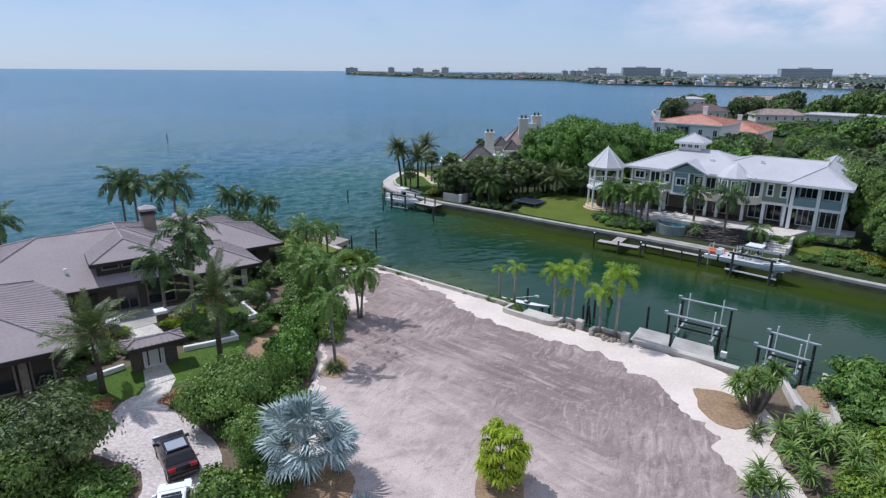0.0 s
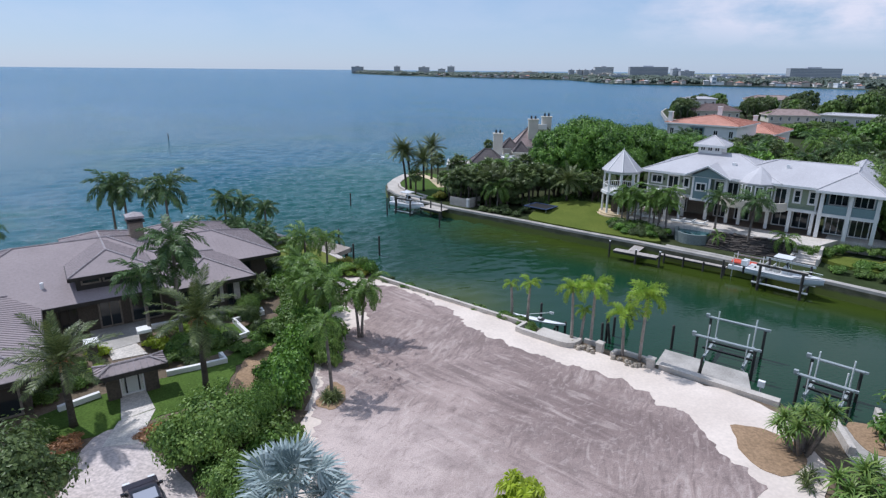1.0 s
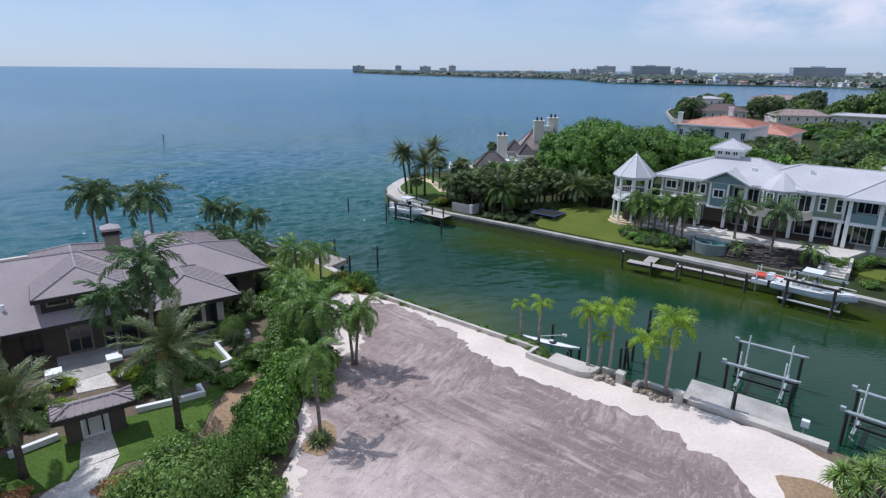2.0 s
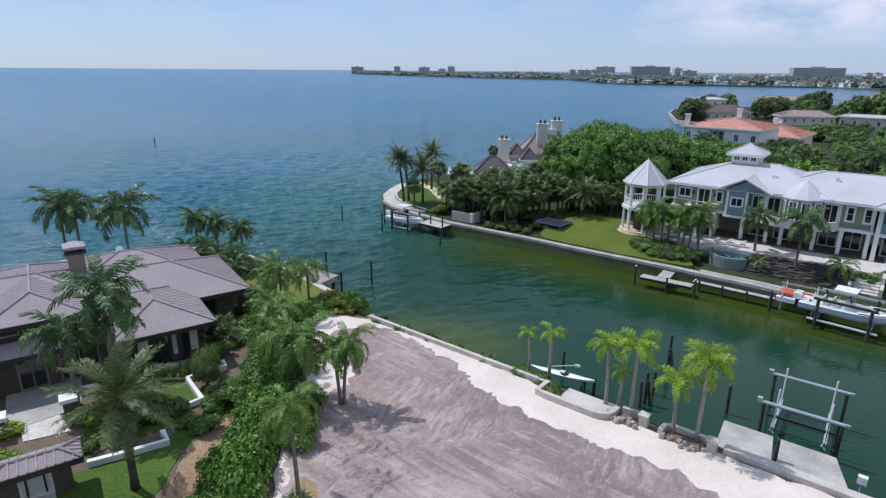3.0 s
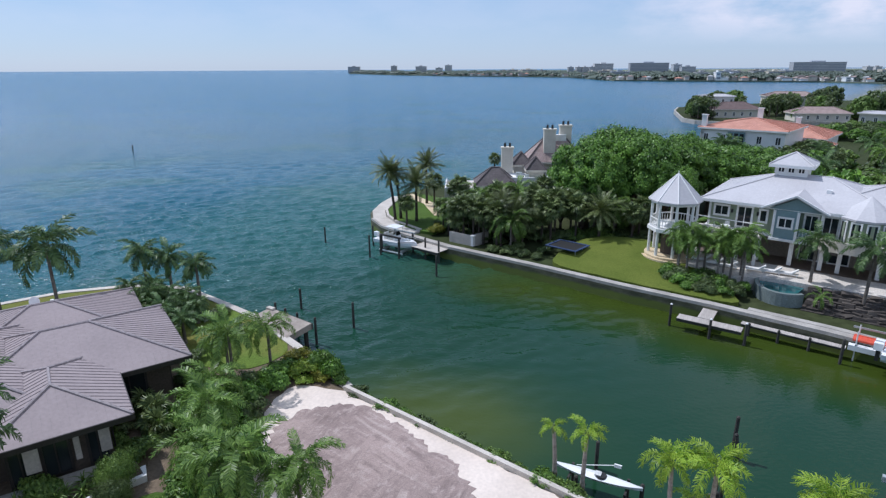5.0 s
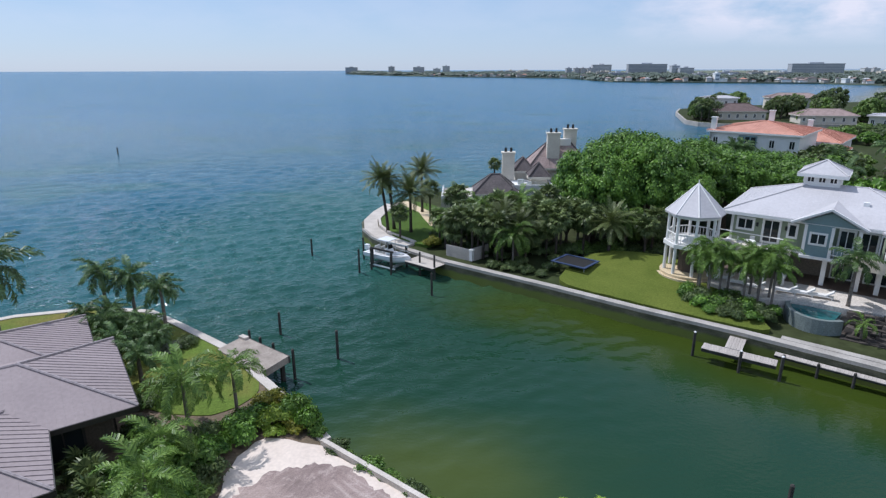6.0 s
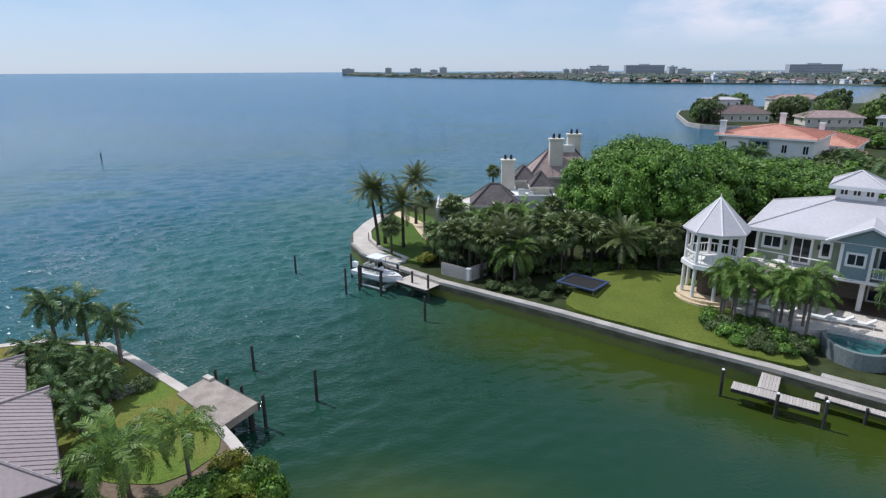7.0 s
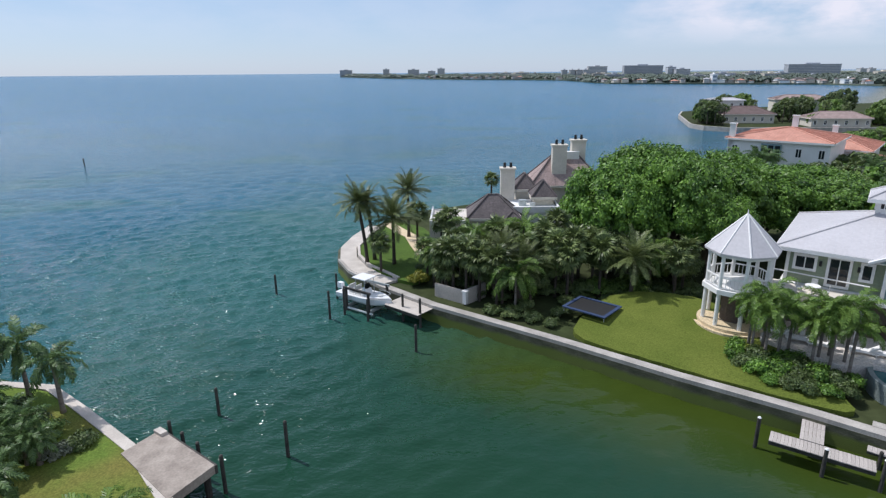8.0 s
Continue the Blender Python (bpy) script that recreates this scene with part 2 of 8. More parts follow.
def dirt_material():
    """Graded soil: swept machine tracks over coarse stains, paler where sand was spread."""
    m = bpy.data.materials.new("graded_dirt")
    m.use_nodes = True
    nd, ln = m.node_tree.nodes, m.node_tree.links
    bs = nd["Principled BSDF"]
    co = nd.new("ShaderNodeTexCoord")

    def nz(scale, detail, stretch, turn, warp=0.0):
        mp = nd.new("ShaderNodeMapping")
        mp.vector_type = "TEXTURE"
        mp.inputs["Rotation"].default_value, mp.inputs["Scale"].default_value = (0, 0, radians(turn)), stretch
        ln.new(co.outputs["Object"], mp.inputs["Vector"])
        k = nd.new("ShaderNodeTexNoise")
        k.inputs["Scale"].default_value, k.inputs["Detail"].default_value, k.inputs["Distortion"].default_value = scale, detail, warp
        ln.new(mp.outputs["Vector"], k.inputs["Vector"])
        return k.outputs["Fac"]

    def rng_node(v, a, b, lo, hi):
        k = nd.new("ShaderNodeMapRange")
        k.inputs["From Min"].default_value, k.inputs["From Max"].default_value, k.inputs["To Min"].default_value, k.inputs["To Max"].default_value = a, b, lo, hi
        ln.new(v, k.inputs["Value"])
        return k.outputs["Result"]

    def mix(f, a, b):
        k = nd.new("ShaderNodeMix")
        k.data_type = "RGBA"
        ln.new(f, k.inputs["Factor"])
        for s, v in (("A", a), ("B", b)):
            if isinstance(v, tuple):
                k.inputs[s].default_value = (*v, 1)
            else:
                ln.new(v, k.inputs[s])
        return k.outputs["Result"]

    def mul(a, b, op="MULTIPLY"):
        k = nd.new("ShaderNodeMath")
        k.operation = op
        for i, v in enumerate((a, b)):
            if isinstance(v, (int, float)):
                k.inputs[i].default_value = v
            else:
                ln.new(v, k.inputs[i])
        return k.outputs["Value"]

    coarse = nz(0.12, 5.0, (1.6, 1, 1), -35, 0.6)
    col = mix(rng_node(coarse, 0.36, 0.64, 0.0, 1.0), (0.235, 0.178, 0.162), (0.395, 0.31, 0.278))
    st1 = nz(1.5, 6.0, (6, 1, 1), -38, 0.9)
    st2 = nz(1.7, 6.0, (4, 1, 1), 70, 1.4)
    where = rng_node(nz(0.10, 3.0, (1, 1, 1), 0), 0.46, 0.54, 0.0, 1.0)
    streak = nd.new("ShaderNodeMix")
    ln.new(where, streak.inputs["Factor"])
    ln.new(st1, streak.inputs["A"])
    ln.new(st2, streak.inputs["B"])
    col = mix(rng_node(streak.outputs["Result"], 0.52, 0.66, 0.0, 0.55), col, (0.15, 0.115, 0.106))
    col = mix(rng_node(streak.outputs["Result"], 0.46, 0.35, 0.0, 0.5), col, (0.50, 0.42, 0.375))
    sp = nd.new("ShaderNodeSeparateXYZ")
    ln.new(co.outputs["Object"], sp.inputs["Vector"])
    reach = mul(mul(sp.outputs["Y"], 0.8), mul(sp.outputs["X"], 0.75), "ADD")
    sandy = mul(rng_node(mul(reach, mul(nz(0.16, 5.0, (1, 1, 1), 0, 0.5), 16.0), "ADD"), 39.0, 29.0, 0.0, 1.0), 0.85)
    col = mix(sandy, col, (0.59, 0.49, 0.445))
    col = mix(rng_node(nz(0.7, 9.0, (1.6, 1, 1), 25, 0.6), 0.46, 0.72, 0.0, 0.45), col, (0.19, 0.148, 0.137))
    clod = nz(3.2, 5.0, (1.6, 1, 1), 40, 1.0)
    col = mix(rng_node(clod, 0.56, 0.68, 0.0, 0.35), col, (0.50, 0.42, 0.385))
    col = mix(rng_node(clod, 0.42, 0.32, 0.0, 0.35), col, (0.15, 0.117, 0.108))
    grain = nz(14.0, 4.0, (1, 1, 1), 0)
    hs = nd.new("ShaderNodeHueSaturation")
    ln.new(col, hs.inputs["Color"])
    ln.new(rng_node(grain, 0.3, 0.7, 0.8, 1.2), hs.inputs["Value"])
    ln.new(hs.outputs["Color"], bs.inputs["Base Color"])
    bs.inputs["Roughness"].default_value, bs.inputs["Specular IOR Level"].default_value = 0.95, 0.1
    bp = nd.new("ShaderNodeBump")
    bp.inputs["Strength"].default_value, bp.inputs["Distance"].default_value = 0.5, 0.14
    ln.new(mul(streak.outputs["Result"], mul(grain, 0.25), "ADD"), bp.inputs["Height"])
    ln.new(bp.outputs["Normal"], bs.inputs["Normal"])
    return m


M_DIRT = dirt_material()
M_SAND = mat("white_sand", (0.70, 0.605, 0.52), (0.54, 0.455, 0.385), rough=0.95, scale=0.35, fine=5.0, amount=0.5, bump=0.12, grain=0.07)
M_TAN = mat("tan_mulch", (0.33, 0.22, 0.13), (0.23, 0.15, 0.085), rough=0.95, scale=0.6, fine=6.0, bump=0.5)
M_SOIL = mat("garden_soil", (0.17, 0.125, 0.085), (0.09, 0.075, 0.045), rough=0.95, scale=0.5, fine=5.0, bump=0.5)
M_LAWN = mat("lawn_grass", (0.122, 0.148, 0.028), (0.088, 0.118, 0.02), rough=0.9, scale=0.22, fine=9.0, amount=0.9, bump=0.6, spec=0.1, grain=0.3)
M_LAWN3 = mat("patchy_lawn", (0.105, 0.16, 0.028), (0.19, 0.15, 0.045), rough=0.9, scale=0.16, fine=9.0, amount=0.9, bump=0.6, spec=0.1, grain=0.3, lo=0.45, hi=0.72)
M_LAWN2 = mat("shaded_lawn", (0.082, 0.138, 0.026), (0.06, 0.105, 0.02), rough=0.9, scale=0.3, fine=9.0, amount=0.9, bump=0.6, spec=0.1, grain=0.3)
M_WOODS = mat("undergrowth", (0.035, 0.05, 0.018), (0.06, 0.06, 0.03), rough=0.95, scale=0.05, fine=1.0, bump=0.5, spec=0.1)
M_CONC = mat("pale_concrete", (0.56, 0.51, 0.45), (0.40, 0.36, 0.31), rough=0.85, scale=0.7, fine=9.0, amount=0.7, bump=0.2, grain=0.12)
M_CONC2 = mat("grey_concrete", (0.44, 0.41, 0.37), (0.28, 0.26, 0.23), rough=0.85, scale=0.6, fine=8.0, amount=0.8, bump=0.2, grain=0.14)
M_DOCK = mat("stained_brown_concrete", (0.37, 0.32, 0.27), (0.22, 0.185, 0.155), rough=0.9, scale=0.9, fine=7.0, amount=0.9, bump=0.2, grain=0.14)
M_SEAWALL = water_toned_wall()
M_PAVER = mat("pale_pavers", (0.52, 0.45, 0.42), (0.42, 0.36, 0.33), rough=0.85, scale=0.8, fine=6.0, bump=0.2, vary=0.1)
M_PATIO = mat("white_patio_stone", (0.62, 0.57, 0.51), (0.46, 0.42, 0.37), rough=0.8, scale=0.8, fine=8.0, bump=0.15)
M_ROOF_B = mat("mauve_brown_metal_roof", (0.335, 0.282, 0.278), (0.29, 0.244, 0.242), rough=0.8, scale=0.35, fine=5.0, amount=0.8, bump=0.05, grain=0.07, spec=0.2)
M_RIB_B = mat("brown_roof_seam", (0.27, 0.23, 0.235), (0.23, 0.195, 0.20), rough=0.5, scale=0.5, fine=5.0, bump=0.0)
M_CAP_B = mat("brown_ridge_cap", (0.33, 0.285, 0.285), (0.27, 0.235, 0.235), rough=0.5, scale=0.5, fine=5.0, bump=0.0)
M_ROOF_W = mat("pale_metal_roof", (0.51, 0.495, 0.50), (0.43, 0.415, 0.42), rough=0.55, scale=0.3, fine=4.0, amount=0.7, bump=0.03, grain=0.06, spec=0.5)
M_RIB_W = mat("pale_roof_seam", (0.55, 0.55, 0.58), rough=0.45, scale=0.5, fine=5.0, bump=0.0)
M_ROOF_T = mat("terracotta_tiles", (0.56, 0.285, 0.21), (0.45, 0.21, 0.15), rough=0.8, scale=0.5, fine=4.0, amount=0.8, bump=0.4)
M_ROOF_S = mat("dark_slate_shingles", (0.125, 0.105, 0.103), (0.085, 0.073, 0.071), rough=0.8, scale=0.7, fine=5.0, amount=0.8, bump=0.3)
M_ROOF_D = mat("brown_shingles", (0.17, 0.12, 0.11), (0.11, 0.08, 0.075), rough=0.85, scale=0.7, fine=5.0, amount=0.8, bump=0.3)
M_ROOF_P = mat("weathered_pink_shingles", (0.36, 0.27, 0.245), (0.25, 0.19, 0.17), rough=0.85, scale=0.7, fine=5.0, amount=0.8, bump=0.3)
M_GREEN = mat("sage_green_siding", (0.27, 0.315, 0.215), (0.235, 0.28, 0.19), rough=0.7, scale=0.5, fine=6.0, bump=0.08, grain=0.06)
M_TEAL = mat("teal_grey_siding", (0.20, 0.29, 0.30), (0.16, 0.24, 0.25), rough=0.7, scale=0.5, fine=6.0, bump=0.08, grain=0.06)
M_WHITE = mat("white_paint", (0.80, 0.79, 0.76), (0.70, 0.69, 0.66), rough=0.55, scale=0.8, fine=8.0, bump=0.04, grain=0.04)
M_BROWNWALL = mat("dark_brown_stucco", (0.10, 0.08, 0.062), (0.065, 0.052, 0.042), rough=0.8, scale=0.5, fine=7.0, bump=0.15)
M_CREAM = mat("cream_stucco", (0.66, 0.61, 0.52), (0.55, 0.50, 0.42), rough=0.85, scale=0.5, fine=7.0, bump=0.15, grain=0.08)
M_TRIM_D = mat("dark_fascia", (0.035, 0.03, 0.028), rough=0.5, scale=1.0, fine=8.0, bump=0.0)
M_STONE = mat("dark_cascade_stone", (0.095, 0.08, 0.068), (0.045, 0.038, 0.034), rough=0.75, scale=1.2, fine=5.0, amount=0.9, bump=0.6, vary=0.25)
M_POOLW = mat("pool_tile_wall", (0.20, 0.235, 0.225), (0.14, 0.17, 0.165), rough=0.4, scale=1.0, fine=10.0, bump=0.05)
M_PILE = mat("tarred_timber_pile", (0.035, 0.033, 0.03), (0.075, 0.07, 0.06), rough=0.85, scale=1.5, fine=9.0, amount=0.8, bump=0.4, vary=0.2)
M_DECK = mat("weathered_deck_boards", (0.44, 0.40, 0.36), (0.32, 0.28, 0.25), rough=0.85, scale=0.8, fine=7.0, bump=0.3, vary=0.1)
M_ALU = mat("brushed_aluminium", (0.46, 0.50, 0.50), (0.36, 0.40, 0.40), rough=0.4, metal=0.35, scale=2.0, fine=20.0, bump=0.02, grain=0.06)
M_PVC = mat("white_guide_pole", (0.82, 0.82, 0.80), (0.72, 0.72, 0.70), rough=0.4, scale=2.0, fine=12.0, bump=0.0, grain=0.04)
M_HULL = mat("white_gelcoat", (0.82, 0.83, 0.83), (0.74, 0.75, 0.76), rough=0.2, scale=0.8, fine=8.0, bump=0.0, grain=0.03, spec=0.6)
M_HULLG = mat("grey_gelcoat", (0.56, 0.60, 0.63), (0.48, 0.52, 0.55), rough=0.3, scale=0.8, fine=8.0, bump=0.0, grain=0.04)
M_BLUECAN = mat("navy_canvas", (0.03, 0.055, 0.12), (0.02, 0.035, 0.08), rough=0.8, scale=1.5, fine=10.0, bump=0.15)
M_REDHULL = mat("red_plastic_hull", (0.62, 0.09, 0.05), (0.48, 0.07, 0.04), rough=0.4, scale=1.0, fine=8.0, bump=0.0)
M_BLACK = mat("black_rubber", (0.02, 0.02, 0.02), rough=0.6, scale=2.0, fine=10.0, bump=0.05)
M_SEAT = mat("pale_vinyl", (0.6, 0.6, 0.58), rough=0.5, scale=2.0, fine=10.0, bump=0.05)
M_CAR = mat("charcoal_car_paint", (0.035, 0.022, 0.026), (0.025, 0.017, 0.02), rough=0.2, metal=0.3, scale=1.0, fine=8.0, bump=0.0, spec=0.6, grain=0.05)
M_CARROOF = mat("black_car_paint", (0.015, 0.015, 0.018), rough=0.15, scale=1.0, fine=8.0, bump=0.0, spec=0.6, grain=0.05)
M_LAMP_R = mat("red_lens", (0.4, 0.02, 0.02), rough=0.2, scale=3.0, fine=12.0, bump=0.0)
M_GOLD = mat("pale_travertine", (0.62, 0.50, 0.32), (0.5, 0.38, 0.24), rough=0.8, scale=0.7, fine=7.0, bump=0.2)
M_TRUNK = mat("grey_palm_trunk", (0.225, 0.195, 0.165), (0.12, 0.10, 0.085), rough=0.9, scale=1.5, fine=6.0, amount=0.8, bump=0.5, stretch=(1, 1, 3), vary=0.2)
M_TRUNKP = mat("pale_palm_trunk", (0.36, 0.31, 0.27), (0.22, 0.18, 0.15), rough=0.9, scale=1.5, fine=6.0, amount=0.8, bump=0.5, stretch=(1, 1, 3), vary=0.15)
M_TRUNKD = mat("dark_palm_trunk", (0.085, 0.07, 0.055), (0.05, 0.04, 0.03), rough=0.95, scale=2.0, fine=6.0, amount=0.8, bump=0.8, stretch=(1, 1, 3), vary=0.2)
M_BARK = mat("brown_bark", (0.13, 0.10, 0.075), (0.08, 0.06, 0.045), rough=0.95, scale=1.5, fine=5.0, bump=0.7, stretch=(1, 1, 0.4), vary=0.2)
M_CROWNSHAFT = mat("green_crownshaft", (0.14, 0.20, 0.06), rough=0.5, scale=1.0, fine=6.0, bump=0.05)
M_ROCK = mat("pale_limestone_rock", (0.36, 0.31, 0.25), (0.2, 0.17, 0.13), rough=0.9, scale=1.5, fine=6.0, bump=0.6, vary=0.25)
# far building greys: distance haze is put into the base colours
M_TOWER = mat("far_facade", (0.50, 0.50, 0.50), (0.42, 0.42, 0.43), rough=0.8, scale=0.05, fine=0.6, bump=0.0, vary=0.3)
M_FARWIN = mat("hazed_window_band", (0.24, 0.27, 0.31), (0.20, 0.23, 0.26), rough=0.3, scale=0.1, fine=1.0, bump=0.0)
M_FROST = leaf("frosted_gate_panel", (0.78, 0.77, 0.74), (0.82, 0.81, 0.78), glow=0.6, vary=0.02)
# floor and wall browns deepened so their colour carries the loggia's shade
M_BROWNFLOOR = mat("shade_toned_stone_floor", (0.15, 0.11, 0.085), (0.10, 0.075, 0.06), rough=0.6, scale=0.8, fine=6.0, bump=0.1)
M_LOGGIA = mat("taupe_loggia_wall", (0.24, 0.20, 0.16), (0.18, 0.15, 0.12), rough=0.8, scale=0.6, fine=6.0, bump=0.1)
# scrub and darker towers likewise paled, haze mixed into their colour
M_FARLAND = mat("hazed_shore_scrub", (0.13, 0.155, 0.11), (0.20, 0.205, 0.15), rough=0.95, scale=0.01, fine=0.1, bump=0.0, spec=0.1)
M_TOWERD = mat("hazed_dark_facade", (0.42, 0.44, 0.47), (0.36, 0.38, 0.41), rough=0.6, scale=0.05, fine=0.6, bump=0.0, vary=0.2)
L_PALM = leaf("palm_leaf_green", (0.06, 0.13, 0.025), (0.225, 0.345, 0.07), glow=0.3)
L_DARK = leaf("coconut_palm_leaf", (0.042, 0.09, 0.03), (0.15, 0.235, 0.075), glow=0.25)
L_LIME = leaf("lime_palm_leaf", (0.17, 0.31, 0.025), (0.42, 0.55, 0.075), glow=0.4)
L_LIMEY = leaf("yellow_lime_leaf", (0.24, 0.34, 0.015), (0.42, 0.50, 0.04), glow=0.35)
L_DATE = leaf("date_palm_leaf", (0.05, 0.078, 0.025), (0.19, 0.225, 0.075), glow=0.18)
L_SILVER = leaf("silver_fan_leaf", (0.16, 0.22, 0.215), (0.50, 0.58, 0.56), glow=0.12, rough=0.45)
L_FICUS = leaf("ficus_leaf", (0.036, 0.10, 0.016), (0.19, 0.34, 0.048), glow=0.2, scale=0.5)
L_TREE = leaf("tree_leaf", (0.065, 0.13, 0.028), (0.235, 0.34, 0.075), glow=0.26)
L_DULL = leaf("dull_tree_leaf", (0.043, 0.075, 0.024), (0.145, 0.195, 0.062), glow=0.22)
L_SHRUB = leaf("shrub_leaf", (0.058, 0.13, 0.022), (0.185, 0.30, 0.055), glow=0.27)
L_YELLOW = leaf("croton_leaf", (0.12, 0.15, 0.02), (0.32, 0.30, 0.04), glow=0.3)
# greens greyed and lightened to stand in for haze over the bay
L_FAR = leaf("hazed_tree_leaf", (0.115, 0.15, 0.12), (0.20, 0.235, 0.18), glow=0.15, scale=0.02)
L_GREY = leaf("silver_buttonwood_leaf", (0.13, 0.16, 0.11), (0.30, 0.33, 0.24), glow=0.15)
L_STRAP = leaf("strap_leaf", (0.081, 0.171, 0.033), (0.228, 0.310, 0.072), glow=0.2)
L_FAN = leaf("fan_palm_leaf", (0.04, 0.072, 0.022), (0.19, 0.24, 0.08), glow=0.2)
L_LIMEB = leaf("lime_shrub_leaf", (0.13, 0.23, 0.025), (0.34, 0.43, 0.06), glow=0.3)
L_DRY = leaf("dry_fruit_stalk", (0.30, 0.13, 0.05), (0.40, 0.20, 0.08), glow=0.1)


def glass_material(name, tint, rough=0.06):
    m = bpy.data.materials.new(name)
    m.use_nodes = True
    b = m.node_tree.nodes["Principled BSDF"]
    b.inputs["Base Color"].default_value = (*tint, 1)
    b.inputs["Roughness"].default_value, b.inputs["IOR"].default_value = rough, 1.5
    b.inputs["Specular IOR Level"].default_value = 0.6
    return m


M_GLASS = glass_material("dark_window_glass", (0.02, 0.026, 0.03))
M_CARGLASS = glass_material("car_glass", (0.012, 0.014, 0.016))
M_ROOFGLASS = glass_material("glass_car_roof", (0.32, 0.33, 0.37), 0.15)
M_POOL = glass_material("pool_water", (0.03, 0.13, 0.135), 0.08)


# ---- builders ----
class MB:
    """Gathers vertices and faces for one mesh."""

    def __init__(self):
        self.v, self.f = [], []

    def add(self, verts, faces):
        k = len(self.v)
        self.v += [tuple(p) for p in verts]
        self.f += [tuple(i + k for i in face) for face in faces]
        return self

    def box(self, x0, x1, y0, y1, z0, z1, m=None):
        p = [(x, y, z) for z in (z0, z1) for y in (y0, y1) for x in (x0, x1)]
        if m:
            p = [m @ Vector(q) for q in p]
        return self.add(p, [(0, 2, 3, 1), (4, 5, 7, 6), (0, 1, 5, 4), (2, 6, 7, 3), (0, 4, 6, 2), (1, 3, 7, 5)])

    def prism(self, poly, z0, z1):
        if sum(a[0] * b[1] - b[0] * a[1] for a, b in zip(poly, poly[1:] + poly[:1])) < 0:
            poly = poly[::-1]
        n = len(poly)
        return self.add([(x, y, z0) for x, y in poly] + [(x, y, z1) for x, y in poly],
                        [tuple(range(n))[::-1], tuple(range(n, 2 * n))] + [(i, (i + 1) % n, n + (i + 1) % n, n + i) for i in range(n)])

    def rod(self, a, b, r0, r1=None, n=8):
        a, b = Vector(a), Vector(b)
        r1 = r0 if r1 is None else r1
        d = (b - a).normalized()
        s = d.orthogonal().normalized()
        t = d.cross(s)
        ring = [(math.cos(2 * math.pi * i / n), math.sin(2 * math.pi * i / n)) for i in range(n)]
        return self.add([a + (s * c + t * q) * r0 for c, q in ring] + [b + (s * c + t * q) * r1 for c, q in ring],
                        [tuple(range(n))[::-1], tuple(range(n, 2 * n))] + [(i, (i + 1) % n, n + (i + 1) % n, n + i) for i in range(n)])

    def tube(self, pts, rads, n=8):
        """A round bar along a bent line."""
        rings = []
        for i, p in enumerate(pts):
            p = Vector(p)
            d = (Vector(pts[min(i + 1, len(pts) - 1)]) - Vector(pts[max(i - 1, 0)])).normalized()
            s = d.cross(Vector((0.3, 0.95, 0.1))).normalized()
            t = d.cross(s)
            rings += [p + (s * math.cos(2 * math.pi * j / n) + t * math.sin(2 * math.pi * j / n)) * rads[i] for j in range(n)]
        k = len(pts)
        faces = [(i * n + j, i * n + (j + 1) % n, (i + 1) * n + (j + 1) % n, (i + 1) * n + j) for i in range(k - 1) for j in range(n)]
        return self.add(rings, faces + [tuple(range(n))[::-1], tuple(range((k - 1) * n, k * n))])

    def wall(self, pts, width, z0, z1):
        """An upright wall of that thickness along a plan line."""
        left, right = offset(pts, width / 2), offset(pts, -width / 2)
        return self.prism(left + right[::-1], z0, z1)

    def mesh(self, name):
        me = bpy.data.meshes.new(name)
        me.from_pydata(self.v, [], self.f)
        me.validate()
        me.update()
        return me


def offset(pts, d):
    out = []
    for i, p in enumerate(pts):
        a, b = Vector(pts[max(i - 1, 0)]), Vector(pts[min(i + 1, len(pts) - 1)])
        t = (b - a).normalized()
        out.append((p[0] - t.y * d, p[1] + t.x * d))
    return out


def wobble(poly, step=0.8, amp=0.25, seed=0.0, closed=True):
    """The same outline, uneven as a raked or grown edge is."""
    if closed:
        for _ in range(2):
            poly = [q for a, b in zip(poly, poly[1:] + poly[:1]) for q in ((a[0] * 0.8 + b[0] * 0.2, a[1] * 0.8 + b[1] * 0.2), (a[0] * 0.2 + b[0] * 0.8, a[1] * 0.2 + b[1] * 0.8))]
    out = []
    n = len(poly)
    for i in range(n if closed else n - 1):
        a, b = Vector(poly[i]), Vector(poly[(i + 1) % n])
        k = max(1, int((b - a).length / step))
        nrm = Vector((-(b - a).y, (b - a).x)).normalized()
        for j in range(k):
            p = a.lerp(b, j / k)
            w = noise.noise((p.x * 0.9, p.y * 0.9, seed)) * amp + noise.noise((p.x * 2.9, p.y * 2.9, seed + 7)) * amp * 0.6
            p = p + nrm * w
            out.append((p.x, p.y))
    return out


def thing(name, label, category, at=(0, 0, 0), turn=0.0, group="", kind=""):
    ob = new(name)
    ob.empty_display_size = 0.2
    ob.matrix_basis = pose(at[0], at[1], at[2], 0, 0, turn)
    return tagged(ob, label, category, group, kind)


def part(name, mb, material, parent, label="", smooth=False):
    me = mb.mesh(name) if isinstance(mb, MB) else mb
    if not me.materials:
        me.materials.append(material)
    if smooth:
        me.polygons.foreach_set("use_smooth", [True] * len(me.polygons))
    ob = new(name, me)
    ob.parent = parent
    return tagged(ob, label)


def solid(name, mb, material, label, category, kind="structure", group=""):
    me = mb.mesh(name)
    me.materials.append(material)
    return tagged(new(name, me), label, category, group, kind)


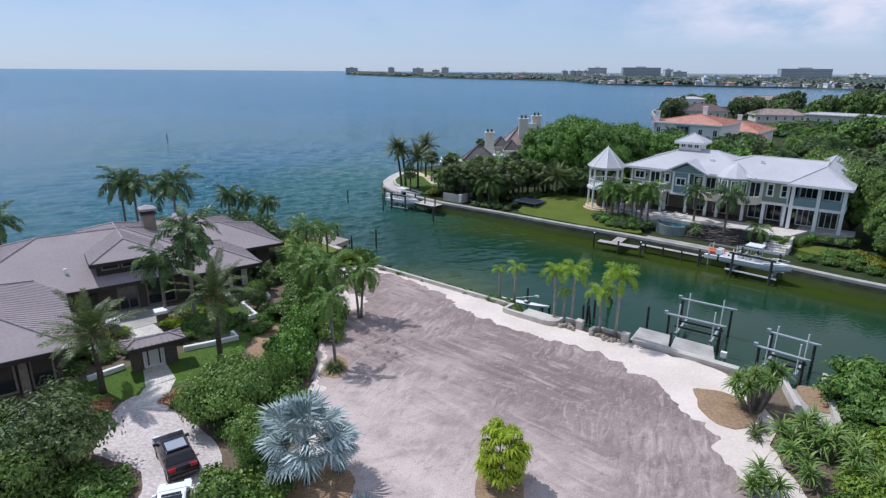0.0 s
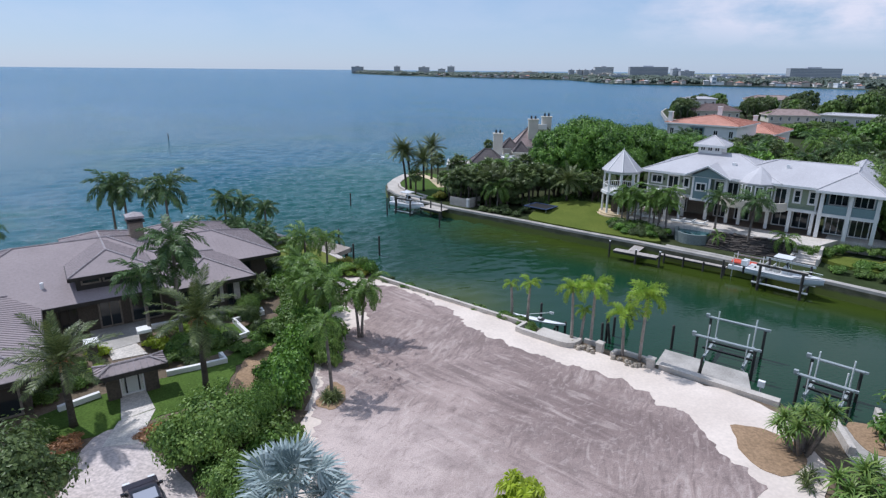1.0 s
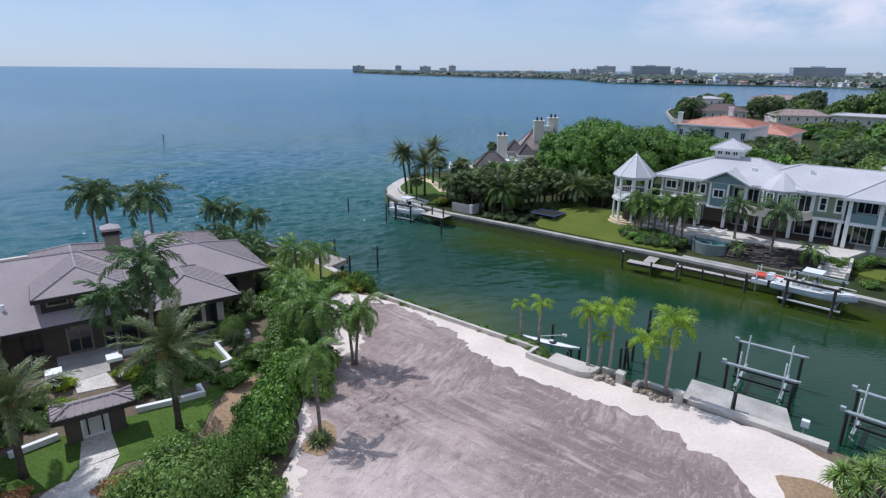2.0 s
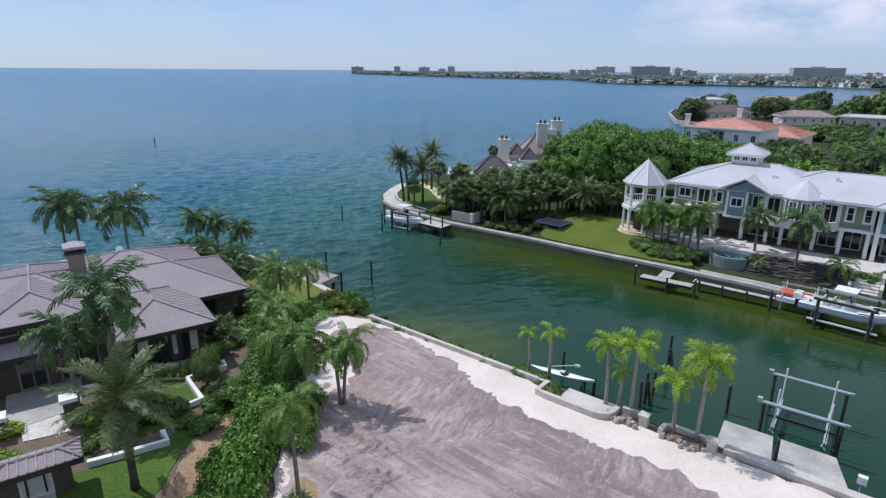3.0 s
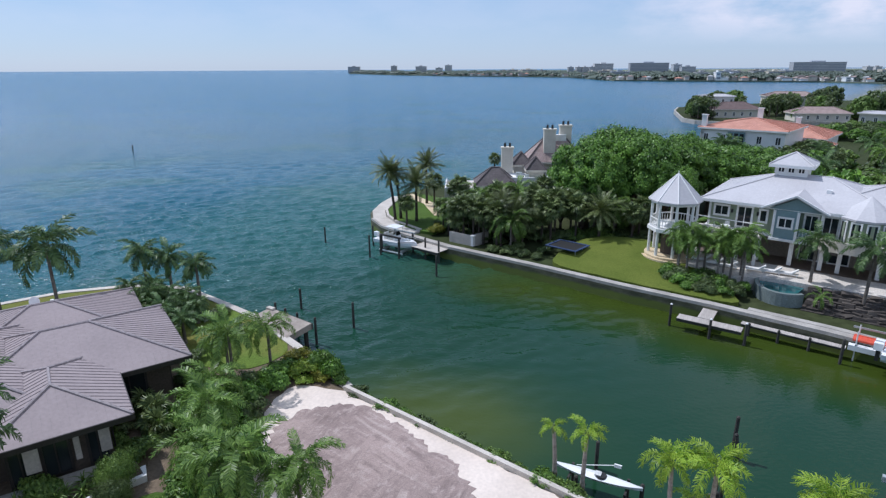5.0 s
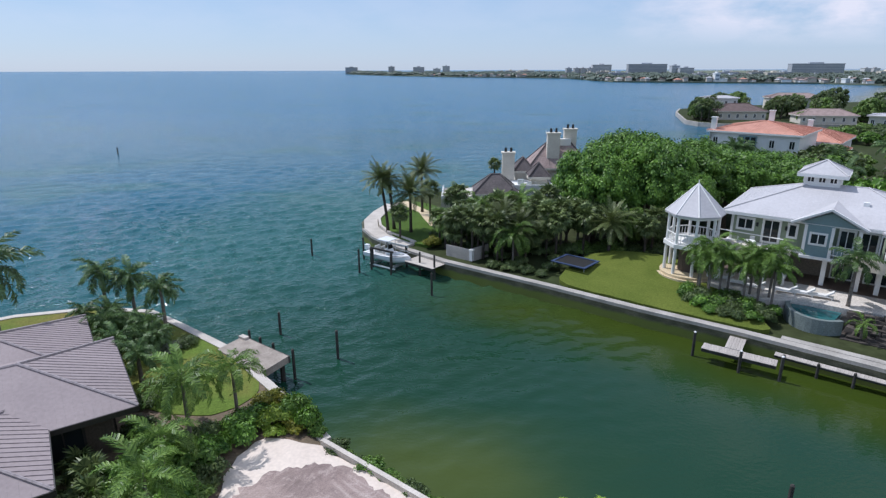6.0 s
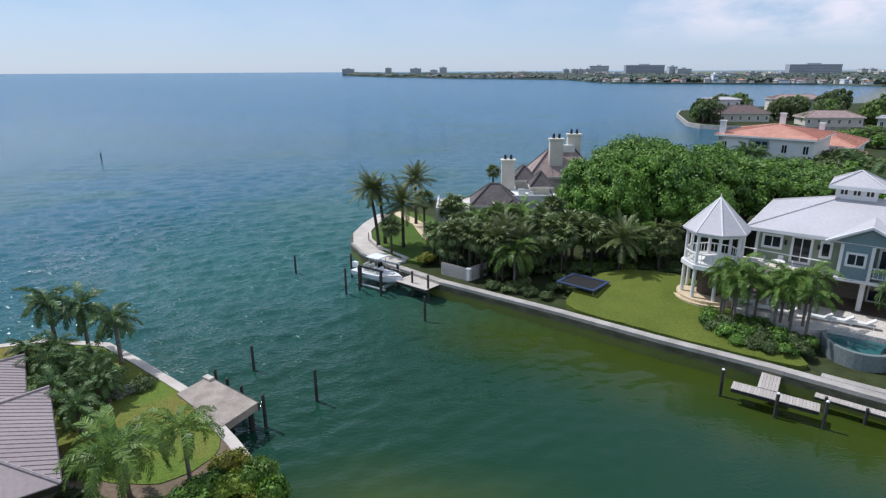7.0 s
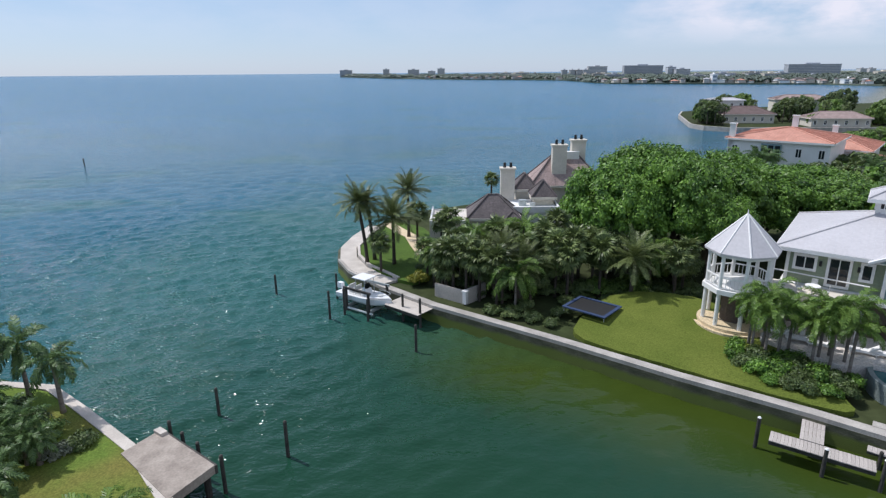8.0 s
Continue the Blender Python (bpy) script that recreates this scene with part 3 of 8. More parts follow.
# ---- water and land ----
def spaced(a, b, fine, lo, hi, grow):
    """Grid lines, close together from a to b and wider and wider beyond, out to lo and hi."""
    mid = list(np.arange(a, b, fine))
    for end, sign in ((lo, -1), (hi, 1)):
        step, p, side = fine, mid[0] if sign < 0 else mid[-1], []
        while sign * (end - p) > 0:
            step *= grow
            p += sign * step
            side.append(p)
        mid = side[::-1] + mid if sign < 0 else mid + side
    return np.array(mid)


def water_sheet():
    """Open water with short wind waves, calmer inside the canal."""
    gx, gy = spaced(-52.0, 12.0, 0.34, -6000.0, 6000.0, 1.03), spaced(64.0, 128.0, 0.30, -500.0, 6500.0, 1.022)
    x, y = np.meshgrid(gx, gy)
    cell = np.maximum(*np.meshgrid(np.gradient(gx), np.gradient(gy)))
    g = np.random.default_rng(17)
    z = np.zeros_like(x)
    n = 72
    gust = np.sin(x * 0.043 + y * 0.031 + 1.0) * np.sin(y * 0.057 - x * 0.022) + np.sin(x * 0.013 - 0.4 + 0.8 * np.sin(y * 0.02)) * 0.7
    for i in range(n):
        long = 0.8 * 9.0 ** ((i / n) ** 2.0)
        a = radians(118.0) + g.normal() * 0.75
        ph, k = g.random() * 6.28, 2 * math.pi / long
        slope = 0.06 * (1.0 if long < 2 else 2.0 / long)
        keep = np.clip((long / cell - 2.2) / 2.0, 0.0, 1.0)
        s = np.sin(k * (x * math.cos(a) + y * math.sin(a)) + ph + 0.6 * np.sin(0.11 * x + 0.07 * y + i))
        z += keep * (slope / k) * s
    along = -0.80 * x + 0.60 * y
    calm = np.clip((along - 26.0) / 40.0, 0.0, 1.0)
    calm = 0.055 + 0.945 * calm * calm * (3 - 2 * calm)
    z *= calm * (1.0 + 0.22 * gust)
    rows, cols = x.shape
    me = bpy.data.meshes.new("water")
    me.vertices.add(rows * cols)
    me.vertices.foreach_set("co", np.stack([x, y, z], axis=2).astype(np.float32).ravel())
    idx = np.arange(rows * cols).reshape(rows, cols)
    quads = np.stack([idx[:-1, :-1], idx[:-1, 1:], idx[1:, 1:], idx[1:, :-1]], axis=2).reshape(-1, 4)
    me.loops.add(quads.size)
    me.loops.foreach_set("vertex_index", quads.ravel().astype(np.int32))
    me.polygons.add(len(quads))
    me.polygons.foreach_set("loop_start", np.arange(0, quads.size, 4, dtype=np.int32))
    me.polygons.foreach_set("use_smooth", np.ones(len(quads), dtype=bool))
    me.update(calc_edges=True)
    me.materials.append(M_WATER)
    return tagged(new("water", me), "green canal opening into a wide choppy blue bay", "water", "", "structure")


water_sheet()


def wall_y(x):
    """The line of the building lot's canal edge."""
    return 62.6 - 0.754 * (x + 7.8)


NEAR = [(-7.8, 62.6), (-13.2, 68.9), (-18.6, 74.6), (-24.0, 78.6), (-28.4, 81.6), (-34.0, 82.2), (-40.0, 80.2), (-46.0, 75.6), (-54.0, 69.0), (-70.0, 57.0), (-110.0, 36.0),
        (-200, -300), (300, -300), (60, wall_y(60)), (22.3, wall_y(22.3))]
solid("ground_near", MB().prism(NEAR, -4, 2.0), M_SOIL, "dark garden soil of the waterfront plots", "ground")
FAR = [(-12.2, 128.0), (-13.6, 122.5), (-14.2, 117.0), (-13.4, 112.5), (-11.4, 108.3), (-7.4, 103.6), (-1.6, 98.2), (9.4, 90.4), (16.9, 84.7), (24.0, 79.8), (31.7, 73.8), (39.6, 66.8), (44.6, 62.0),
       (70, 40), (130, -20), (400, -60), (500, 240), (260, 250), (130, 246), (96, 214), (66, 196), (52, 178), (30, 158), (8, 146), (-6, 138)]
solid("ground_far_bank", MB().prism(FAR, -4, 1.55), M_WOODS, "shaded undergrowth of the opposite bank", "ground")
SPIT = [(108, 338), (98.5, 302), (95.5, 290), (97, 280), (104, 272.5), (150, 270), (210, 276), (300, 288), (900, 318), (900, 600), (420, 470), (240, 420), (150, 384), (118, 362)]
solid("ground_spit", MB().prism(SPIT, -4, 1.6), M_WOODS, "low green spit across the second channel", "ground")
COAST = [(-436, 2330), (-322, 2060), (-206, 1830), (-10, 1540), (120, 1440), (225, 1320), (240, 1010), (330, 960), (490, 880), (520, 800), (700, 740), (1500, 700), (3300, 2500), (1500, 3600), (-300, 3200), (-500, 2700)]
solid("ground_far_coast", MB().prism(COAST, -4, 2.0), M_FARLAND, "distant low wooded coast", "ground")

# the bare building lot
LOT = [(-4, -30), (-7.5, 20), (-9.2, 31), (-9.1, 37), (-9.9, 42), (-11.4, 49), (-12.1, 52.5), (-11.7, 54.5), (-12.8, 59), (-12.2, 63.3), (-8.0, 62.5), (6.2, 51.6), (5.6, 50.6), (9.9, 48.1), (15.6, 44.3), (22.0, 39.5), (21.6, 33), (19.4, 30), (20, -30)]
solid("sand_border", MB().prism(wobble(LOT, 0.7, 0.3, 3.0), 1.9, 2.06), M_SAND, "white shell sand round the cleared lot", "sand")
DIRT = [(-5.0, 20.0), (-6.4, 28.0), (-7.9, 34.0), (-8.8, 38.0), (-9.4, 42.5), (-9.9, 46.0), (-9.6, 49.2), (-8.0, 50.3), (-7.5, 52.2), (-8.6, 54.0), (-10.9, 55.2), (-11.8, 56.9), (-11.1, 58.6), (-10.4, 60.0), (-6.6, 60.9), (-4.3, 58.8), (-2.3, 56.7), (0.7, 53.8), (0.4, 51.9), (4.3, 48.3), (7.6, 45.6), (10.5, 43.7), (13.1, 42.2), (14.0, 40.0), (15.9, 37.3), (15.9, 34.6), (16.9, 33), (16.7, 29), (17, 20), (9, 12), (2, 14)]
solid("building_lot", MB().prism(wobble(DIRT, 0.22, 0.7, 11.0), 1.9, 2.08), M_DIRT, "bare graded grey-mauve dirt of a cleared lot", "dirt")
solid("mulch_bed", MB().prism(wobble([(17.6, 37.4), (19.4, 37.2), (20.9, 36.0), (21.0, 34.0), (19.2, 32.4), (17.3, 33.0)], 0.5, 0.25, 5.0), 1.9, 2.10), M_TAN, "tan mulch bed beside the white sand", "mulch")
solid("mulch_bed", MB().prism(wobble([(-9.0, 38.2), (-8.4, 41.6), (-7.3, 40.6), (-6.9, 38.4), (-7.6, 37.6)], 0.4, 0.2, 15.0), 1.9, 2.10), M_TAN, "dry tan mulch round a leaning palm", "mulch")
solid("mulch_bed", MB().prism(wobble([(2.4, 27.8), (3.4, 28.4), (4.9, 27.6), (4.8, 25.2), (3.2, 24.4), (2.2, 25.6)], 0.4, 0.2, 25.0), 1.9, 2.10), M_TAN, "dry tan mulch under a lime-green palm clump", "mulch")

solid("mulch_bed", MB().prism(wobble([(-14.7, 46.9), (-14.1, 45.7), (-13.4, 43.5), (-12.6, 39.6), (-12.5, 37.0), (-15.1, 37.0), (-15.0, 39.5), (-15.9, 43.9)], 0.4, 0.2, 35.0), 1.9, 2.07), M_TAN, "red-brown mulch strip between lawn and hedge", "mulch")
solid("mulch_bed", MB().prism(wobble([(-8.3, 27.4), (-6.6, 28.6), (-5.0, 28.0), (-4.2, 26.6), (-4.4, 24.6), (-7.6, 24.4)], 0.4, 0.25, 45.0), 1.9, 2.105), M_TAN, "tan leaf litter under a silver palm", "mulch")


def churned_soil():
    """Loose dug-over dirt in low heaps, thinning out to the graded level."""
    nx, ny, st = 62, 84, 0.14
    mb = MB()
    for j in range(ny):
        for i in range(nx):
            x, y = -9.4 + i * st, 37.6 + j * st
            f = max(0.0, min(1.0, 1.35 - math.hypot((i - nx / 2) / (nx / 2), (j - ny / 2) / (ny / 2)) * 1.35 + 0.4 * noise.noise((x * 0.5, y * 0.5, 2.0))))
            h = noise.noise((x * 0.9, y * 0.9, 0.0)) * 0.22 + noise.noise((x * 2.3, y * 2.3, 3.0)) * 0.16 + noise.noise((x * 5.1, y * 5.1, 6.0)) * 0.07
            mb.v.append((x, y, 2.04 + f * (0.05 + max(-0.03, h) * 1.35)))
    mb.f = [(j * nx + i, j * nx + i + 1, (j + 1) * nx + i + 1, (j + 1) * nx + i) for j in range(ny - 1) for i in range(nx - 1)]
    return solid("churned_soil", mb, M_DIRT, "loose dug-over dirt heaps on the cleared lot", "dirt")


churned_soil()
# canal edge of the lot: low parapet, bench recess, planters
def edge(x, out=0.0):
    """A point on the lot's canal edge, moved out over the water by that much."""
    return (x + 0.602 * out, wall_y(x) + 0.798 * out)


solid("bulkhead_1", MB().wall([edge(-7.9, 0.1), edge(22.4, 0.1)], 0.3, -2.0, 2.0), M_SEAWALL, "weathered concrete bulkhead of the lot", "seawall")
solid("low_wall_1", MB().wall([edge(-7.9, -0.2), edge(6.6, -0.2)], 0.3, 2.0, 2.4), M_CONC, "low cream concrete parapet along the canal", "wall")
bend = [edge(6.5, -0.4), edge(6.5, -1.7)] + [edge(6.6 + i * 0.4, -1.75) for i in range(1, 9)] + [edge(10.2, -1.6), edge(10.5, -1.3), edge(10.6, -0.9), edge(10.6, -0.25)]
solid("low_wall_2", MB().wall(bend, 0.32, 2.0, 2.5), M_CONC, "low cream wall stepping back round a sitting bay", "wall")
solid("bench_slab", MB().prism([edge(7.6, -1.5), edge(7.6, 0.35), edge(10.6, 0.35), edge(10.4, -1.4)], 1.6, 2.14), M_CONC, "pale concrete slab of the canal sitting bay", "slab")
solid("low_wall_3", MB().wall([edge(10.8, 0.05), edge(12.0, 0.05)], 0.3, 2.0, 2.45), M_CONC, "short cream planter wall by the canal", "wall")
solid("low_wall_4", MB().wall([edge(13.0, -0.9), edge(13.05, -0.2), edge(13.4, 0.05), edge(15.2, 0.05)], 0.3, 2.0, 2.45), M_CONC, "curved cream planter wall by the canal", "wall")
solid("planter_bed", MB().prism(wobble([edge(10.5, -0.2), edge(12.0, -0.2), edge(11.9, -1.3), edge(10.3, -1.3)], 0.4, 0.12), 1.9, 2.14), M_SOIL, "brown planting bed under canal palms", "bed")
solid("planter_bed", MB().prism(wobble([edge(13.2, -0.2), edge(15.1, -0.2), edge(15.0, -1.2), edge(13.2, -1.2)], 0.4, 0.12), 1.9, 2.14), M_SOIL, "brown planting bed under canal palms", "bed")
for x in (12.1, 15.35):
    post = thing("wall_post", "square cream concrete post ending a planter wall", "post", (*edge(x, -0.6), 2.0), -37, group="planter wall posts")
    part("shaft", MB().box(-0.25, 0.25, -0.25, 0.25, 0, 0.75), M_CONC, post)
    part("cap", MB().box(-0.31, 0.31, -0.31, 0.31, 0.75, 0.87), M_CONC, post)
solid("kerb_wall", MB().wall([edge(15.8, -0.12), edge(22.2, -0.12)], 0.62, 1.9, 2.4), M_CONC, "broad stained concrete cap of the bulkhead", "wall")
solid("dock_slab", MB().prism([edge(15.3, 0.27), edge(17.75, 0.27), (19.72, 46.9), (17.4, 48.55)], 1.2, 1.66), M_CONC2, "smooth grey concrete boat dock slab", "dock")
solid("dock_slab", MB().prism([edge(17.95, 0.27), edge(20.9, 0.27), (22.4, 44.95), (19.92, 46.75)], 1.2, 1.65), M_CONC2, "smooth grey concrete boat dock slab", "dock")
solid("side_slab", MB().prism([(23.0, 33.0), (24.3, 37.8), (27.0, 36.6), (26.0, 32.4)], 1.9, 2.10), M_CONC2, "grey concrete walk at the end of the lot", "slab")
solid("mulch_bed", MB().prism(wobble([(24.6, 34.6), (25.2, 38.2), (27.2, 37.6), (26.3, 34.4)], 0.4, 0.1, 9.0), 1.9, 2.15), M_TAN, "tan mulch strip beside a grey walk", "mulch")
solid("low_wall_5", MB().wall([(24.6, 38.6), (23.6, 34.6)], 0.35, 1.9, 2.6), M_CONC, "low cream wall at the lot's end", "wall")
solid("low_wall_6", MB().wall([(27.9, 39.0), (25.0, 32.6)], 0.32, 1.9, 2.6), M_CONC, "low cream wall under overhanging shrubs", "wall")

# neighbour's garden, drive and paths
solid("driveway", MB().prism(wobble([(-20.8, 35.2), (-18.3, 34.2), (-16.9, 32.8), (-14.8, 31.5), (-12.6, 29.3), (-11.3, 25.5), (-11.6, -60), (-18, -60), (-17.0, 20), (-15.0, 25.4), (-16.9, 27.7), (-20.0, 28.5), (-20.2, 29.5), (-21.4, 33.4)], 0.5, 0.18, 2.0), 1.9, 2.05), M_PAVER, "pale pink-grey paver driveway", "driveway")
solid("lawn", MB().prism(wobble([(-26.5, 36.5), (-19.4, 42.2), (-17.2, 43.6), (-16.1, 43.8), (-15.4, 39.3), (-17.8, 37.0), (-21.8, 33.8), (-24.6, 32.6)], 0.6, 0.2, 4.0), 1.9, 2.04), M_LAWN2, "clipped garden lawn by the entrance gate", "lawn")
solid("lawn", MB().prism(wobble([(-19.0, 43.6), (-17.3, 44.4), (-16.0, 48.0), (-18.5, 50.0), (-15.8, 52.4), (-14.0, 50.5), (-14.6, 46.0), (-16.2, 43.0)], 0.6, 0.2, 6.0), 1.9, 2.033), M_LAWN2, "small lawn between garden walls", "lawn")
solid("lawn", MB().prism(wobble([(-13.3, 68.9), (-18.7, 74.6), (-24.0, 78.6), (-28.6, 81.7), (-34.0, 82.3), (-40.1, 80.2), (-46.1, 75.6), (-52, 69.4), (-50, 66), (-40, 70), (-26, 70.5), (-20.2, 65.5), (-15.2, 65.2)], 0.8, 0.15, 8.0), 1.9, 2.05), M_LAWN3, "sunlit waterfront lawn behind the house", "lawn")
for k, (a, b, c, d) in enumerate([((-20.6, 35.9), (-19.2, 37.4), (-21.0, 39.6), (-22.2, 38.6)), ((-20.2, 33.2), (-18.3, 33.6), (-19.1, 37.3), (-20.7, 35.8))]):
    solid("garden_path", MB().prism([a, b, c, d], 1.9, 2.056 + 0.006 * k), M_PATIO, "pale stone slab path to the gate", "path")
solid("entrance_court", MB().prism([(-25.7, 43.6), (-23.6, 44.8), (-26.5, 47.5), (-28.6, 46.8)], 1.9, 2.06), M_PATIO, "white stone walk of the entrance court", "path")
solid("house_walk", MB().prism([(-24.0, 51.1), (-18.9, 54.9), (-18.3, 54.1), (-23.3, 50.2)], 1.9, 2.3), M_CONC2, "grey stone walk along the house front", "path")
solid("lawn", MB().prism(wobble([(-23.0, 43.4), (-18.4, 44.4), (-16.8, 48.4), (-19.2, 51.2), (-22.6, 48.8)], 0.5, 0.2, 16.0), 1.9, 2.028), M_LAWN2, "green lawn before the house", "lawn")
solid("dark_terrace", MB().prism([(-27.4, 44.4), (-24.6, 47.4), (-27.2, 51.5), (-30.6, 48.6)], 1.9, 2.09), M_CONC2, "grey terrace at the shaded front door", "terrace")
for name, pts in (("garden_wall", [(-25.2, 36.7), (-23.6, 38.6)]), ("garden_wall", [(-26.4, 48.8), (-23.8, 50.5)]), ("garden_wall", [(-20.5, 41.6), (-18.8, 42.6), (-17.0, 43.8), (-17.8, 44.7)]), ("garden_wall", [(-18.0, 47.2), (-17.0, 48.4), (-19.2, 51.0), (-17.2, 52.9), (-17.7, 53.6)])):
    solid(name, MB().wall(pts, 0.3, 1.9, 2.4), M_WHITE, "low white capped garden wall", "wall")
solid("seawall_house", MB().wall([(-7.9, 62.9), (-13.3, 69.1), (-18.7, 74.8), (-24.1, 78.8), (-28.4, 81.8), (-34.0, 82.4), (-40.1, 80.4), (-46.1, 75.8), (-54.1, 69.2), (-70.1, 57.2)], 0.7, -2.0, 2.12), M_CONC, "pale concrete seawall cap of the house plot", "seawall")

# opposite bank: seawall, walk, lawns, terraces
cap = FAR[0:14]
solid("seawall_opposite", MB().wall(offset(cap, -0.2), 0.5, -2.0, 1.45), M_SEAWALL, "dark stained seawall of the opposite bank, foot coloured like the water", "seawall")
solid("seawall_cap", MB().wall(offset(cap[3:], 0.0), 0.85, 1.42, 1.76), M_CONC2, "grey concrete seawall cap and walk", "walk")
solid("point_walk", MB().wall(offset(cap[:6], 0.9), 2.0, 1.4, 1.80), M_CONC, "curved pale concrete walk round the point", "walk")
solid("point_kerb", MB().wall(offset(cap[:6], 2.2), 0.35, 1.4, 2.1), M_CONC, "low pale kerb round the point garden", "wall")
solid("lawn_point", MB().prism(wobble([(-11.6, 121), (-12.0, 116.5), (-10.8, 111.5), (-8.3, 107.4), (-4.4, 103.4), (-2.0, 106), (-2.6, 112), (-3.2, 126), (-9, 130)], 0.8, 0.2, 3.0), 1.4, 1.95), M_LAWN2, "small sunlit lawn under point palms", "lawn")
def mansion_lawn():
    """A lawn that climbs gently from the seawall to the house."""
    poly = wobble([(10.0, 90.9), (12.0, 94.6), (14.8, 97.6), (18.0, 98.4), (22.0, 96.8), (25.6, 93.0), (25.6, 86.5), (27.0, 79.4), (25.4, 79.5), (17.2, 85.4)], 0.8, 0.15, 5.0)
    mb = MB().prism(poly, 1.4, 1.95)
    mb.v = [(x, y, z if z < 1.5 else 1.80 + 0.115 * ((x - 9.4) * 0.597 + (y - 90.4) * 0.80)) for x, y, z in mb.v]
    return solid("lawn_mansion", mb, M_LAWN, "sunny olive-green waterfront lawn", "lawn")


mansion_lawn()
solid("point_path", MB().wall([(-9.6, 128.6), (-7.4, 124.6), (-5.6, 121.6), (-4.6, 117.6), (-3.4, 113.4)], 1.7, 1.5, 2.0), M_GOLD, "pinkish stone path through the point garden", "path")
solid("lawn_side", MB().prism(wobble([(43.2, 76.4), (49.8, 72.8), (51.5, 70), (49.5, 66.8), (44.4, 71.0)], 0.8, 0.15, 6.0), 1.4, 1.95), M_LAWN, "dry tan-green lawn beside the mansion", "lawn")
solid("landing_walk", MB().wall([(27.0, 78.4), (32.0, 74.6), (39.4, 68.0)], 0.7, 1.4, 1.79), M_CONC2, "pale stone landing walk by the boat lifts", "walk")


# ---- buildings ----
def hip(u0, u1, v0, v1, ze, slope, thick=0.22, end=None):
    """A hipped roof as a closed solid with a soffit; eaves at ze; end is the run of the hip at u1."""
    w, d = u1 - u0, v1 - v0
    h = min(w, d) / 2
    zr = ze + h * slope
    a, b = ((u0 + h, (v0 + v1) / 2, zr), (u1 - (end or h), (v0 + v1) / 2, zr)) if w >= d else (((u0 + u1) / 2, v0 + h, zr), ((u0 + u1) / 2, v1 - h, zr))
    c = [(u0, v0), (u1, v0), (u1, v1), (u0, v1)]
    verts = [(*p, ze - thick) for p in c] + [(*p, ze) for p in c] + [a, b]
    faces = [(3, 2, 1, 0)] + [(i, (i + 1) % 4, 4 + (i + 1) % 4, 4 + i) for i in range(4)]
    faces += [(4, 5, 9, 8), (5, 6, 9), (6, 7, 8, 9), (7, 4, 8)] if w >= d else [(4, 5, 8), (5, 6, 9, 8), (6, 7, 9), (7, 4, 8, 9)]
    return MB().add(verts, faces), c, (a, b), h, zr


def hip_roof(house, u0, u1, v0, v1, ze, slope, m_roof, m_rib, m_cap, m_fascia, step=0.4, rib=0.05, cap=0.13, name="roof", flat=(), flat_rib=0.012, end=None):
    mb, c, (a, b), h, zr = hip(u0, u1, v0, v1, ze, slope, end=end)
    roof = part(name, mb, m_roof, house)
    seams = MB()
    for s in ((0, 2, 3) if end else range(4)):
        rb = flat_rib if s in flat else rib
        p, q = Vector((*c[s], ze)), Vector((*c[(s + 1) % 4], ze))
        length = (q - p).length
        e = (q - p) / length
        inn = Vector((-e.y, e.x, 0))
        n = max(2, int(length / step))
        for i in range(1, n):
            t = length * i / n
            near, far = (t, length - t) if s != 2 else (length - t, t)
            run = min(near, far * h / end if end and s != 3 else far, h)
            if run < 0.15:
                continue
            lo, up = p + e * t, p + e * t + inn * run + Vector((0, 0, run * slope))
            o, z = e * rb * 0.5, Vector((0, 0, rb))
            seams.add([lo - o, lo + o, up + o, up - o, lo - o + z, lo + o + z, up + o + z, up - o + z], [(4, 5, 6, 7), (0, 4, 7, 3), (1, 2, 6, 5), (0, 1, 5, 4)])
    tagged(part("seams", seams, m_rib, roof, "raised roof seams"), kind="stuff")
    ends = [(c[0], a), (c[1], b if u1 - u0 >= v1 - v0 else a), (c[2], b), (c[3], a if u1 - u0 >= v1 - v0 else b)]
    caps = MB()
    for p, r in ends:
        caps.rod((*p, ze + 0.03), (r[0], r[1], r[2] + 0.03), cap, n=6)
    if (Vector(a) - Vector(b)).length > 0.05:
        caps.rod(a, b, cap, n=6)
    part("ridge_cap", caps, m_cap, roof, "rolled metal ridge and hip caps")
    fas = MB()
    for s in range(4):
        p, q = Vector((*c[s], 0)), Vector((*c[(s + 1) % 4], 0))
        e = (q - p).normalized()
        o = Vector((e.y, -e.x, 0)) * 0.05
        fas.add([(*(p + o).xy, ze - 0.34), (*(q + o).xy, ze - 0.34), (*(q + o).xy, ze - 0.02), (*(p + o).xy, ze - 0.02),
                 (*(p - o).xy, ze - 0.34), (*(q - o).xy, ze - 0.34), (*(q - o).xy, ze - 0.02), (*(p - o).xy, ze - 0.02)],
                [(0, 1, 2, 3), (5, 4, 7, 6), (3, 2, 6, 7), (4, 5, 1, 0), (0, 3, 7, 4), (1, 5, 6, 2)])
    part("fascia", fas, m_fascia, roof)
    return roof


